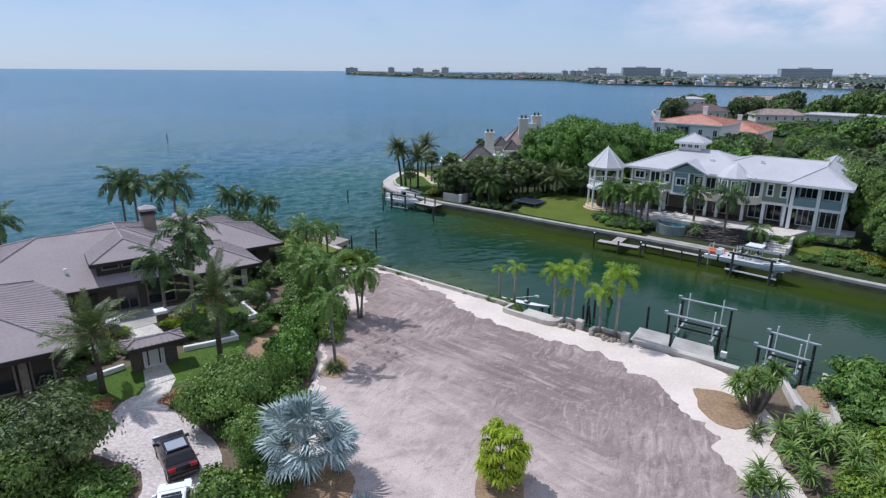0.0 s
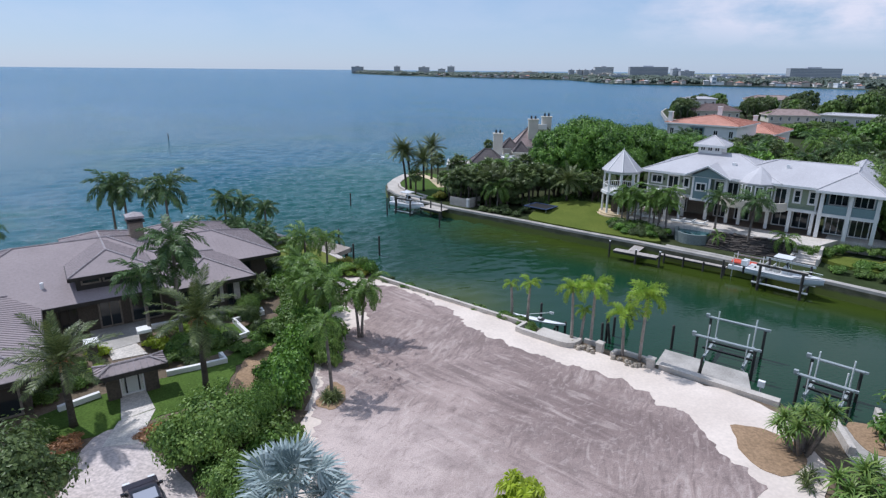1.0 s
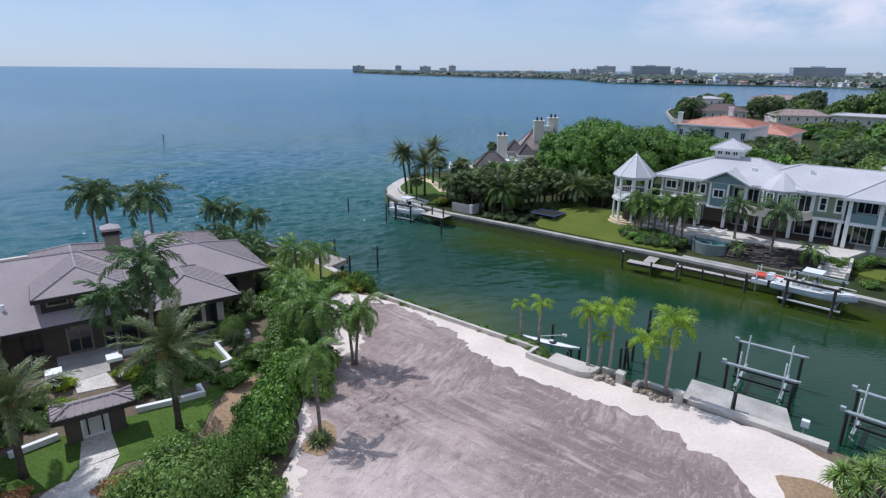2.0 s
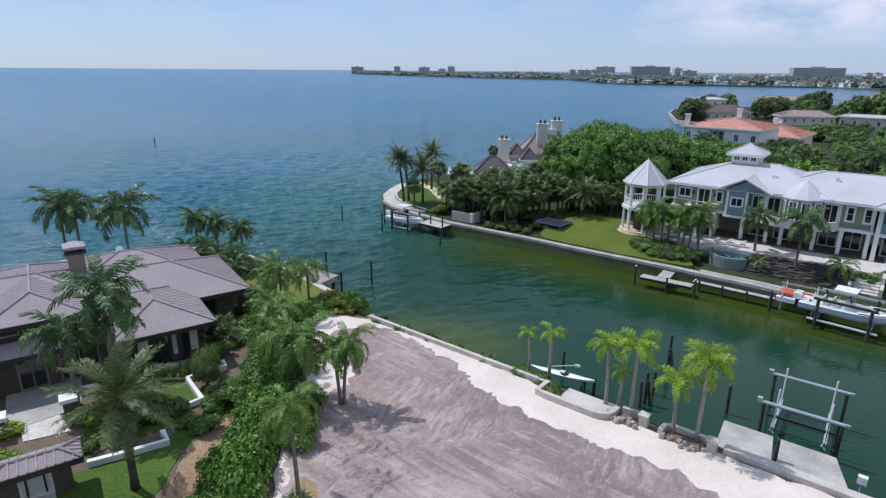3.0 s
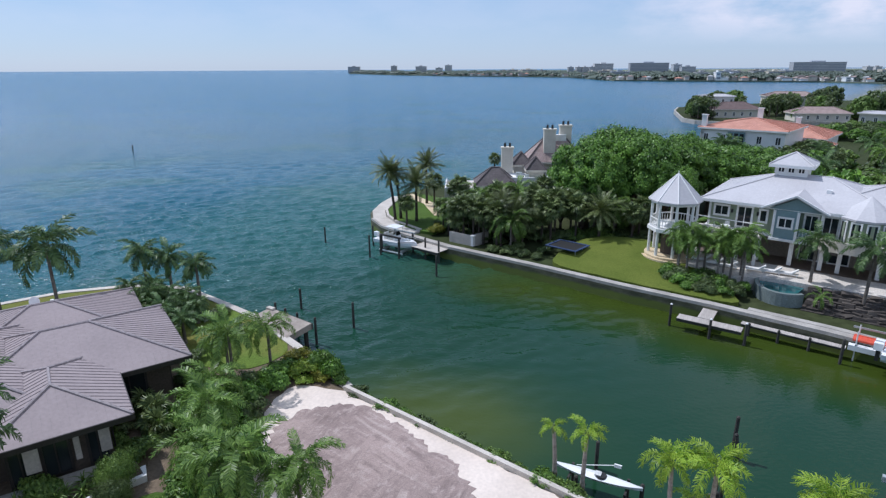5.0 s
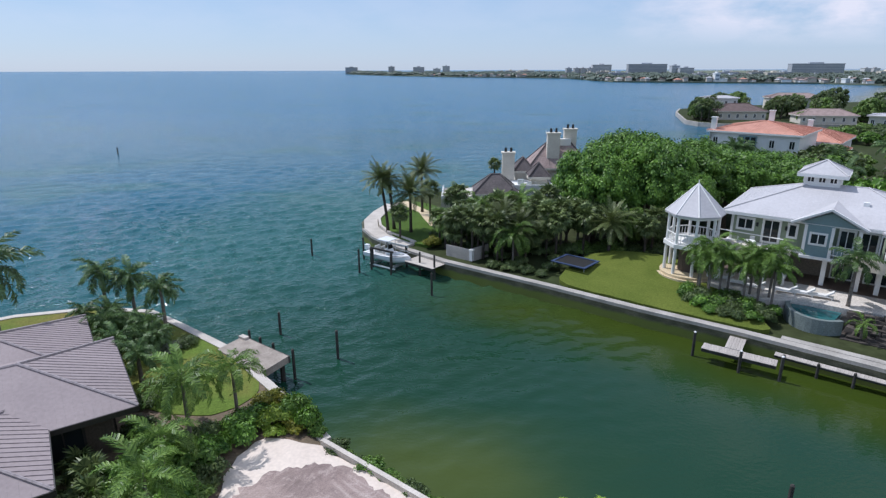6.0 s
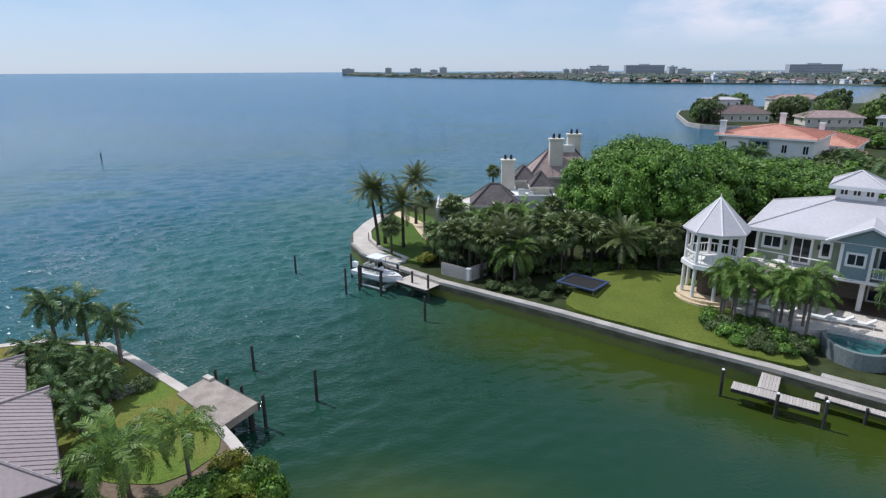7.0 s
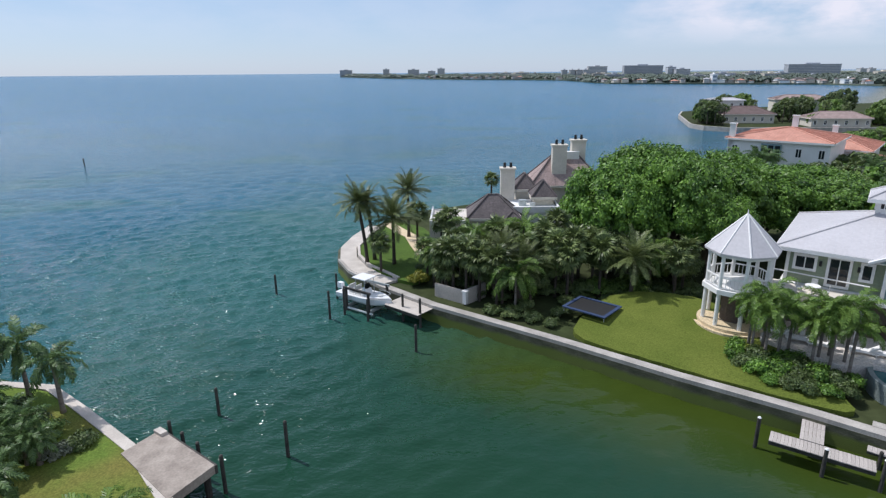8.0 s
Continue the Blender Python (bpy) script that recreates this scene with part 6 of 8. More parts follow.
def cradle(at, turn, length, beam, label):
    c = thing("boat_cradle", label, "boat lift", at, turn, group="loaded boat lifts")
    for x in (-length * 0.3, length * 0.3):
        part("cross_beam", MB().box(x - 0.12, x + 0.12, -beam * 0.75, beam * 0.75, -0.3, -0.02), M_ALU, c)
        for y in (-beam * 0.75, beam * 0.75):
            part("lift_post", MB().rod((x, y, -at[2] - 1.5), (x, y, 1.9), 0.15, n=10), M_PILE, c)
    for y in (-beam * 0.75, beam * 0.75):
        part("side_beam", MB().box(-length * 0.36, length * 0.36, y - 0.09, y + 0.09, 1.7, 1.92), M_PILE if y < 0 else M_ALU, c)
        part("lower_rail", MB().box(-length * 0.4, length * 0.4, y - 0.07, y + 0.07, -0.35, -0.2), M_PVC, c)
    return c


motorboat("center_console_boat", (-8.6, 101.0, 0.7), -34, 6.6, 2.3, "white centre-console motorboat raised on a lift", M_HULL, M_HULL)
cradle((-8.6, 101.0, 0.7), -34, 5.0, 1.9, "lift cradle under a white motorboat")
motorboat("cabin_motorboat", (36.3, 67.0, 1.15), -42, 7.6, 2.4, "large pale-hulled motorboat with white hardtop on a lift", M_HULLG, M_HULL)
cradle((36.3, 67.0, 1.15), -42, 7.0, 2.2, "lift cradle under a large grey motorboat")
rb = thing("red_dinghy", "bright red upturned dinghy on a white rack", "boat", (34.4, 71.5, 1.55), -38)
hm = hull_mesh(3.4, 1.25, 0.36)
hm.v = [(x, y, 0.42 - z) for x, y, z in hm.v]
part("hull", hm, M_REDHULL, rb)
part("keel_strip", MB().box(-1.6, 1.0, -0.03, 0.03, 0.4, 0.45), M_REDHULL, rb)
rk = thing("dinghy_rack", "white dinghy lift rack with upright guide poles", "rack", (34.4, 71.5, 1.5), -38)
part("float", MB().box(-1.9, 1.9, -1.1, -0.55, -0.55, -0.1).box(-1.9, 1.9, 0.5, 0.95, -0.55, -0.1), M_HULL, rk, "white pontoon float")
for x in (-1.4, 1.4):
    part("cross_bar", MB().box(x - 0.06, x + 0.06, -1.1, 0.95, -0.1, 0.03), M_ALU, rk)
    for y in (-0.95, 0.8):
        part("guide_pole", MB().rod((x, y, -2.5), (x, y, 1.15), 0.05, n=7), M_PVC, rk)
part("back_rail", MB().box(-1.9, 2.0, 1.05, 1.15, 0.7, 0.85), M_ALU, rk)
for x, y in ((31.3, 71.0), (33.9, 68.8)):
    pile(x, y, 2.2, label="dark pile beside a dinghy rack", group="dock piles")

ky = thing("kayak", "pale grey-white sit-in kayak on a small dock rack", "kayak", (7.9, 55.0, 0.95), -26)
kv = MB()
n = 16
for i in range(n + 1):
    s = i / n
    x = -2.55 + 5.1 * s
    b = 0.38 * math.sin(math.pi * min(max(s, 0.01), 0.99)) ** 0.75
    kv.v += [(x, -b, 0.26 + 0.1 * abs(2 * s - 1) ** 3), (x, -b * 0.7, 0.06 + 0.12 * abs(2 * s - 1) ** 3), (x, 0, 0.02 + 0.2 * abs(2 * s - 1) ** 4), (x, b * 0.7, 0.06 + 0.12 * abs(2 * s - 1) ** 3), (x, b, 0.26 + 0.1 * abs(2 * s - 1) ** 3), (x, 0, 0.36 + 0.05 * abs(2 * s - 1) ** 3)]
for i in range(n):
    for j in range(6):
        a, b = i * 6 + j, i * 6 + (j + 1) % 6
        kv.f.append((a, b, b + 6, a + 6))
part("hull", kv, M_HULL, ky)
part("cockpit", MB().rod((0.25, 0, 0.33), (0.25, 0, 0.40), 0.34, 0.30, 14), M_BLACK, ky, "dark open cockpit")
part("seat", MB().box(-0.1, 0.25, -0.2, 0.2, 0.38, 0.46), M_SEAT, ky)
part("paddle", MB().rod((-1.2, 0.1, 0.5), (0.9, 0.45, 0.95), 0.025, n=6).box(0.85, 1.25, 0.4, 0.5, 0.85, 1.05), M_PVC, ky, "white paddle laid across")
kr = thing("kayak_rack", "small dark timber rack carrying a kayak", "rack", (7.9, 55.0, -0.3), -26)
for x in (-1.5, 1.7):
    part("post", MB().rod((x, 0.5, -1.5), (x, 0.5, 1.5), 0.09).rod((x, -0.5, -1.5), (x, -0.5, 1.2), 0.09), M_PILE, kr)
    part("cross_bar", MB().box(x - 0.06, x + 0.06, -0.6, 0.6, 1.12, 1.25), M_PILE, kr)

# trampoline on the lawn
tr = thing("trampoline", "rectangular black trampoline with blue padded edge on the lawn", "trampoline", (12.8, 94.9, 2.43), -40)
part("mat", MB().box(-1.75, 1.75, -1.35, 1.35, 0.42, 0.45), M_BLACK, tr)
part("pad", MB().box(-2.1, 2.1, -1.7, -1.4, 0.4, 0.5).box(-2.1, 2.1, 1.4, 1.7, 0.4, 0.5).box(-2.1, -1.8, -1.4, 1.4, 0.4, 0.5).box(1.8, 2.1, -1.4, 1.4, 0.4, 0.5), M_BLUECAN, tr, "blue edge padding")
part("frame", MB().box(-2.05, 2.05, -0.03, 0.03, 0.3, 0.36), M_ALU, tr)
for x in (-1.95, 1.95):
    for y in (-1.55, 1.55):
        part("leg", MB().rod((x, y, 0), (x, y, 0.42), 0.03), M_ALU, tr)


def car(at, turn, paint, roof, glass_roof, label):
    t = thing("parked_car", label, "car", at, turn)
    prof = [(-2.1, 0.32), (-2.16, 0.75), (-2.05, 1.02), (-1.75, 1.1), (-1.45, 1.52), (-0.9, 1.63), (0.1, 1.64), (0.55, 1.56), (1.1, 1.1), (1.9, 0.98), (2.13, 0.8), (2.15, 0.4), (1.9, 0.3)]
    mb = MB()
    for k, (wl, wu) in enumerate(((0.90, 0.70), (0.90, 0.70))):
        sgn = -1 if k == 0 else 1
        mb.v += [(x, sgn * (wl if z < 1.08 else wl - (wl - wu) * (z - 1.08) / 0.56), z) for x, z in prof]
    n = len(prof)
    mb.f = [tuple(range(n)), tuple(range(2 * n - 1, n - 1, -1))] + [(i, n + i, n + (i + 1) % n, (i + 1) % n) for i in range(n)]
    body = part("body", mb, paint, t)
    part("roof", MB().box(-1.15, 0.15, -0.66, 0.66, 1.635, 1.675), roof, t)
    part("glass_roof", MB().box(-1.05, -0.1, -0.56, 0.56, 1.676, 1.69), glass_roof, t, "pale reflecting glass roof panel")
    part("sunroof", MB().box(-0.06, 0.14, -0.5, 0.5, 1.676, 1.69), M_CARGLASS, t)
    part("windscreen", MB().add([(0.58, -0.68, 1.545), (0.58, 0.68, 1.545), (1.06, 0.82, 1.13), (1.06, -0.82, 1.13), (0.6, -0.68, 1.56), (0.6, 0.68, 1.56), (1.09, 0.82, 1.145), (1.09, -0.82, 1.145)], [(4, 5, 6, 7), (3, 2, 1, 0), (0, 4, 7, 3), (1, 2, 6, 5)]), M_CARGLASS, t)
    part("rear_window", MB().add([(-1.72, -0.75, 1.15), (-1.72, 0.75, 1.15), (-1.46, 0.68, 1.5), (-1.46, -0.68, 1.5), (-1.75, -0.75, 1.16), (-1.75, 0.75, 1.16), (-1.49, 0.68, 1.52), (-1.49, -0.68, 1.52)], [(4, 7, 6, 5), (0, 1, 2, 3), (0, 3, 7, 4), (1, 5, 6, 2)]), M_CARGLASS, t)
    for s in (-1, 1):
        part("side_window", MB().add([(-1.35, s * 0.895, 1.14), (0.95, s * 0.895, 1.14), (0.5, s * 0.745, 1.52), (-1.2, s * 0.745, 1.52), (-1.35, s * 0.87, 1.14), (0.95, s * 0.87, 1.14), (0.5, s * 0.72, 1.52), (-1.2, s * 0.72, 1.52)], [(0, 1, 2, 3), (4, 7, 6, 5), (0, 3, 7, 4), (1, 5, 6, 2)]), M_CARGLASS, t)
        part("tail_light", MB().box(-2.12, -1.98, s * 0.62 - 0.2, s * 0.62 + 0.2, 0.86, 1.06), M_LAMP_R, t)
        part("head_light", MB().box(1.95, 2.12, s * 0.66 - 0.18, s * 0.66 + 0.18, 0.78, 0.94), M_HULL, t)
        part("mirror", MB().box(0.72, 0.86, s * 0.98 - 0.1, s * 0.98 + 0.1, 1.12, 1.26), roof, t)
        for x in (-1.35, 1.35):
            wh = part("wheel", MB().rod((x, s * 0.70, 0.33), (x, s * 0.92, 0.33), 0.33, n=16), M_BLACK, t)
            part("rim", MB().rod((x, s * 0.90, 0.33), (x, s * 0.935, 0.33), 0.2, n=12), M_ALU, wh)
    part("bumper", MB().box(-2.2, -2.1, -0.8, 0.8, 0.45, 0.62), M_CARROOF, t)
    return t


c1 = car((-14.7, 28.0, 2.05), 128, M_CAR, M_CARROOF, M_ROOFGLASS, "dark charcoal hatchback with a glass roof on the drive")
c1.matrix_basis = c1.matrix_basis @ Matrix.Scale(0.78, 4)
c2 = car((-12.7, 23.6, 2.05), 112, M_HULL, M_HULL, M_CARGLASS, "white car parked on the drive")

for c in (c1, c2):
    c.scale = (0.92, 0.9, 0.92)


# ---- plants ----
rng = random.Random(21)


def feather(name, length, droop, leaflet, pairs, seed, curl=0.6, narrow=0.045, ruff=0.25):
    """A feather-palm frond along +x: bent midrib with drooping leaflets on both sides."""
    r = random.Random(seed)
    mb = MB()
    pts, a, p = [], 0.0, Vector((0, 0, 0))
    n = 9
    for i in range(n + 1):
        pts.append(p.copy())
        s = (i + 0.5) / n
        a = -droop * s ** 1.25
        p = p + Vector((math.cos(a), 0, math.sin(a))) * (length / n)
    mb.tube(pts, [0.03 * (1 - 0.85 * i / n) + 0.004 for i in range(n + 1)], 4)
    for k in range(pairs):
        s = 0.14 + 0.86 * (k + 0.5) / pairs
        i = min(int(s * n), n - 1)
        q = pts[i].lerp(pts[i + 1], s * n - i)
        d = (pts[i + 1] - pts[i]).normalized()
        up = Vector((-d.z, 0, d.x))
        ll = leaflet * (0.45 + 0.75 * math.sin(math.pi * min(0.98, s * 0.92 + 0.04)))
        for side in (-1, 1):
            out = (Vector((0, side, 0)) * 0.85 + d * (0.45 + 0.3 * s) + up * r.uniform(-ruff, ruff * 1.3)).normalized()
            l1 = ll * r.uniform(0.8, 1.1)
            mid = q + out * l1 * 0.5
            tip = mid + (out * (1 - curl) + Vector((0, 0, -curl))).normalized() * l1 * 0.5
            w = d * narrow * length / 2.4
            mb.add([q - w * 0.5, q + w * 0.5, mid + w, tip, mid - w], [(0, 1, 2, 4), (4, 2, 3)])
    me = mb.mesh(name)
    return me


def fan(name, stalk, radius, blades, spread, seed, droop=0.35, fold=0.2):
    """A fan-palm leaf along +x: stalk and a wheel of split blades."""
    r = random.Random(seed)
    mb = MB()
    mb.tube([(0, 0, 0), (stalk * 0.5, 0, 0.05 * stalk), (stalk, 0, 0)], [0.03, 0.025, 0.015], 4)
    for k in range(blades):
        a = radians(-spread / 2 + spread * k / (blades - 1))
        d = Vector((math.cos(a), math.sin(a), 0))
        w = Vector((-d.y, d.x, 0)) * radius * radians(spread) / blades * 0.36
        l = radius * r.uniform(0.85, 1.05) * (0.75 + 0.25 * math.cos(a * 0.7))
        z = Vector((0, 0, 1)) * radius * (fold if k % 2 else -fold) * 0.25
        o = Vector((stalk * 0.96, 0, 0))
        m = o + d * l * 0.6 + z
        t = o + d * l + Vector((0, 0, -droop * radius * r.uniform(0.3, 1.0)))
        mb.add([o, m - w, t, m + w], [(0, 1, 2, 3)])
    return mb.mesh(name)


def strap(name, length, width, seed):
    """A sword-shaped arching leaf along +x."""
    mb = MB()
    rows = []
    for i in range(6):
        s = i / 5
        w = width * math.sin(math.pi * (0.12 + 0.86 * s)) * 0.5
        rows.append((length * s * (1 - 0.15 * s), w, length * (0.25 * s - 0.55 * s * s * s)))
    mb.v = [(x, -w, z) for x, w, z in rows] + [(x, w, z) for x, w, z in rows]
    mb.f = [(i, i + 1, 7 + i, 6 + i) for i in range(5)]
    return mb.mesh(name)


LEAVES = {}


def with_material(me, material):
    key = (me.name, material.name)
    if key not in LEAVES:
        c = me.copy()
        c.materials.clear()
        c.materials.append(material)
        LEAVES[key] = c
    return LEAVES[key]


FR_QUEEN = [feather("frond", 2.8, 1.75, 0.62, 38, s, 0.92, 0.032, 0.4) for s in (1, 2)] + [feather("frond", 2.7, 2.3, 0.6, 36, 3, 0.92, 0.032, 0.4)]
FR_COCO = [feather("frond", 2.5, 1.25, 0.64, 32, 4, 0.75, 0.05, 0.35), feather("frond", 2.35, 1.0, 0.6, 30, 5, 0.7, 0.05, 0.35), feather("frond", 2.4, 1.8, 0.62, 30, 6, 0.85, 0.05, 0.35)]
FR_LIME = [feather("frond", 1.9, 2.3, 0.5, 36, s, 0.8, 0.042, 0.9) for s in (7, 8)] + [feather("frond", 1.75, 1.8, 0.48, 34, 18, 0.75, 0.042, 0.9)]
FR_DATE = [feather("frond", 2.6, 0.6, 0.4, 56, s, 0.2, 0.02, 0.3) for s in (9, 10)] + [feather("frond", 2.4, 1.25, 0.4, 54, 19, 0.35, 0.02, 0.3)]
FAN_S = [fan("fan_leaf", 0.75, 0.8, 15, 230, s, 0.5) for s in (11, 12)]
FAN_B = [fan("fan_leaf", 1.35, 1.15, 30, 250, s, 0.3, 0.3) for s in (13, 14)]
STRAP = [strap("strap_leaf", 1.25, 0.11, 15), strap("strap_leaf", 0.95, 0.1, 16)]


def crown_of(t, meshes, material, top, count, hi, lo, name, r, size=1.0, roll=24, joined=False):
    """Leaves set in a spiral round the top of a stem, the young ones upright and the old ones hanging."""
    mb_v, mb_f = [], []
    for i in range(count):
        s = (i + 0.5) / count
        az = i * 137.5 + r.uniform(-12, 12)
        tilt = hi + (lo - hi) * s ** 0.9 + r.uniform(-8, 8)
        m = Matrix.Translation(top) @ Matrix.Rotation(radians(az), 4, "Z") @ Matrix.Rotation(radians(-tilt), 4, "Y") @ Matrix.Rotation(radians(r.uniform(-roll, roll)), 4, "X") @ Matrix.Scale(size * r.uniform(0.86, 1.1), 4)
        me = meshes[i % len(meshes)]
        if joined:
            k = len(mb_v)
            mb_v += [tuple(m @ v.co) for v in me.vertices]
            mb_f += [tuple(k + j for j in p.vertices) for p in me.polygons]
        else:
            ob = part(name, with_material(me, material), material, t)
            ob.matrix_basis = m
    if joined:
        mb = MB()
        mb.v, mb.f = mb_v, mb_f
        return mb


def stem(h, lean, r0, r1, swell=1.0):
    k = 7
    pts = [(lean[0] * (i / k) ** 1.6, lean[1] * (i / k) ** 1.6, h * i / k) for i in range(k + 1)]
    rads = [r0 + (r1 - r0) * (i / k) for i in range(k + 1)]
    rads[0] *= swell
    return MB().tube(pts, rads, 9), Vector(pts[-1])


PALM_KINDS = {
    "queen": ("queen_palm", "queen palm with arching green fronds", FR_QUEEN, L_PALM, M_TRUNK, 17, 72, -28, 0.12, 0.095),
    "coco": ("coconut_palm", "tall palm with dark arching fronds", FR_COCO, L_DARK, M_TRUNK, 17, 74, -30, 0.16, 0.12),
    "lime": ("foxtail_palm", "young palm with bright lime-green fronds", FR_LIME, L_LIME, M_TRUNKP, 12, 84, 2, 0.13, 0.10),
    "date": ("date_palm", "date palm with stiff grey-green fronds and a dark trunk", FR_DATE, L_DATE, M_TRUNKD, 46, 86, -42, 0.21, 0.18),
    "fan": ("fan_palm", "fan palm with a round head of split leaves", FAN_S, L_FAN, M_TRUNKD, 26, 78, -48, 0.15, 0.14),
    "silver": ("silver_fan_palm", "silver-blue fan palm with huge stiff leaves", FAN_B, L_SILVER, M_TRUNKD, 24, 82, -32, 0.24, 0.22),
}


def palm(kind, x, y, h, ground=2.05, lean=(0, 0), size=1.0, count=None, group="", far=False, label="", hang=None):
    name, lab, meshes, lm, tm, n, hi, lo, r0, r1 = PALM_KINDS[kind]
    lo = lo if hang is None else hang
    r = random.Random(int(x * 131 + y * 17 + h * 7))
    t = thing(name, label or lab, "palm tree", (x, y, ground - 0.05), 0.0 if lean != (0, 0) else r.uniform(0, 360), group=group or name.replace("_", " ") + "s")
    mb, top = stem(h, lean, r0, r1, 1.25)
    part("trunk", mb, tm, t, smooth=True)
    if kind in ("queen", "coco", "lime"):
        part("crownshaft", MB().tube([top - Vector((0, 0, 0.25)), top + Vector((0, 0, 0.1)), top + Vector((0, 0, 0.3))], [r1 * 1.1, r1 * 1.2, r1 * 0.5], 8), M_CROWNSHAFT, t)
    count = count or n
    if far:
        part("crown", crown_of(t, meshes, lm, top + Vector((0, 0, 0.1)), count, hi, lo, "crown", r, size, joined=True), lm, t)
    else:
        crown_of(t, meshes, lm, top + Vector((0, 0, 0.1)), count, hi, lo, "frond" if kind in ("queen", "coco", "lime", "date") else "fan_leaf", r, size)
    if kind == "date" and not far:
        fr = MB()
        for k in range(14):
            a = k * 0.9
            fr.tube([top, top + Vector((math.cos(a) * 0.4, math.sin(a) * 0.4, 0.15)), top + Vector((math.cos(a) * 0.62, math.sin(a) * 0.62, -0.35))], [0.03, 0.05, 0.07], 5)
        part("fruit_stalk", fr, L_DRY, t, "orange hanging fruit stalks")
    return t


def crown_mesh(name, lobes, count, size, seed, flat=0.8, core=0.7):
    """A crown of many single leaves scattered over and inside uneven lobes."""
    g = np.random.default_rng(seed)
    lobes = np.array(lobes, float)
    area = lobes[:, 3] * lobes[:, 3]
    pick = g.choice(len(lobes), count, p=area / area.sum())
    d = g.normal(size=(count, 3))
    d[:, 2] = np.where(d[:, 2] < -0.25, -d[:, 2] * 0.6, d[:, 2])
    d /= np.linalg.norm(d, axis=1)[:, None]
    rad = lobes[pick, 3] * (0.62 + 0.58 * g.random(count) ** 1.3)
    bump = 1 + 0.14 * np.sin(d[:, 0] * 7 + pick) * np.sin(d[:, 1] * 6 + 2 * pick) + 0.08 * np.sin(d[:, 2] * 11 + pick)
    c = lobes[pick, :3] + d * (rad * bump)[:, None] * np.array([1, 1, flat])
    whole = c - np.array([0, 0, lobes[:, 2].mean() * 0.7])
    whole /= np.linalg.norm(whole, axis=1)[:, None]
    nrm = d * 0.75 + whole * 0.45 + g.normal(size=(count, 3)) * 0.42 + np.array([0, 0, 0.3])
    nrm /= np.linalg.norm(nrm, axis=1)[:, None]
    ref = g.normal(size=(count, 3))
    a = np.cross(nrm, ref)
    a /= np.linalg.norm(a, axis=1)[:, None]
    b = np.cross(nrm, a)
    s = size * (0.6 + 0.8 * g.random(count))[:, None]
    v = np.stack([c - a * s, c - b * s * 0.55 + nrm * s * 0.1, c + a * s, c + b * s * 0.55 + nrm * s * 0.1], axis=1).reshape(-1, 3)
    mb = MB()
    mb.v = [tuple(p) for p in v.tolist()]
    mb.f = [(4 * i, 4 * i + 1, 4 * i + 2, 4 * i + 3) for i in range(count)]
    if core:
        for x, y, z, r in lobes:
            k = len(mb.v)
            for i in range(4):
                th = math.pi * (i + 0.5) / 4
                for j in range(6):
                    ph = 2 * math.pi * j / 6
                    q = r * core * (0.85 + 0.3 * g.random())
                    mb.v.append((x + q * math.sin(th) * math.cos(ph), y + q * math.sin(th) * math.sin(ph), z + q * flat * math.cos(th)))
            for i in range(3):
                for j in range(6):
                    mb.f.append((k + i * 6 + j, k + (i + 1) * 6 + j, k + (i + 1) * 6 + (j + 1) % 6, k + i * 6 + (j + 1) % 6))
    return mb.mesh(name)


def lobes_for(r, h, n, seed, spread=0.62):
    g = random.Random(seed)
    out = [(0, 0, h * 0.55, r * 0.62)]
    for i in range(n):
        a = i * 2.4 + g.uniform(-0.3, 0.3)
        q = r * spread * g.uniform(0.55, 1.05)
        out.append((q * math.cos(a), q * math.sin(a), h * g.uniform(0.25, 0.85) * (1.1 - 0.35 * q / r), r * g.uniform(0.26, 0.44)))
    return out


def dome_lobes(r, h, n, seed):
    """Many clumps over a domed head, for a wide dense tree."""
    g = random.Random(seed)
    out = [(0, 0, h * 0.42, r * 0.68)]
    for i in range(n):
        c = 1 - 1.55 * (i + 0.5) / n
        s, a = math.sqrt(1 - c * c), i * 2.4 + g.uniform(-0.3, 0.3)
        q = r * g.uniform(0.76, 0.98)
        out.append((q * s * math.cos(a), q * s * math.sin(a), h * 0.45 + q * c * 0.55 * h / r, r * g.uniform(0.12, 0.20)))
    return out


BIG = [crown_mesh("crown", dome_lobes(5.2, 6.0, 110, s), 21000, 0.155, s, 0.9, 0.62) for s in (31, 32, 33)]
MID = [crown_mesh("crown", lobes_for(2.6, 3.2, 26, s, 0.88), 10000, 0.10, s, 0.85, 0.5) for s in (41, 42, 43)]
BUSH = [crown_mesh("foliage", lobes_for(1.05, 1.1, 13, s, 0.88), 1500, 0.10, s, 0.8, 0.55) for s in (51, 52, 53)]
FARC = [crown_mesh("crown", dome_lobes(4.2, 5.0, 36, s), 2600, 0.33, s, 0.85, 0.68) for s in (61, 62, 63)]


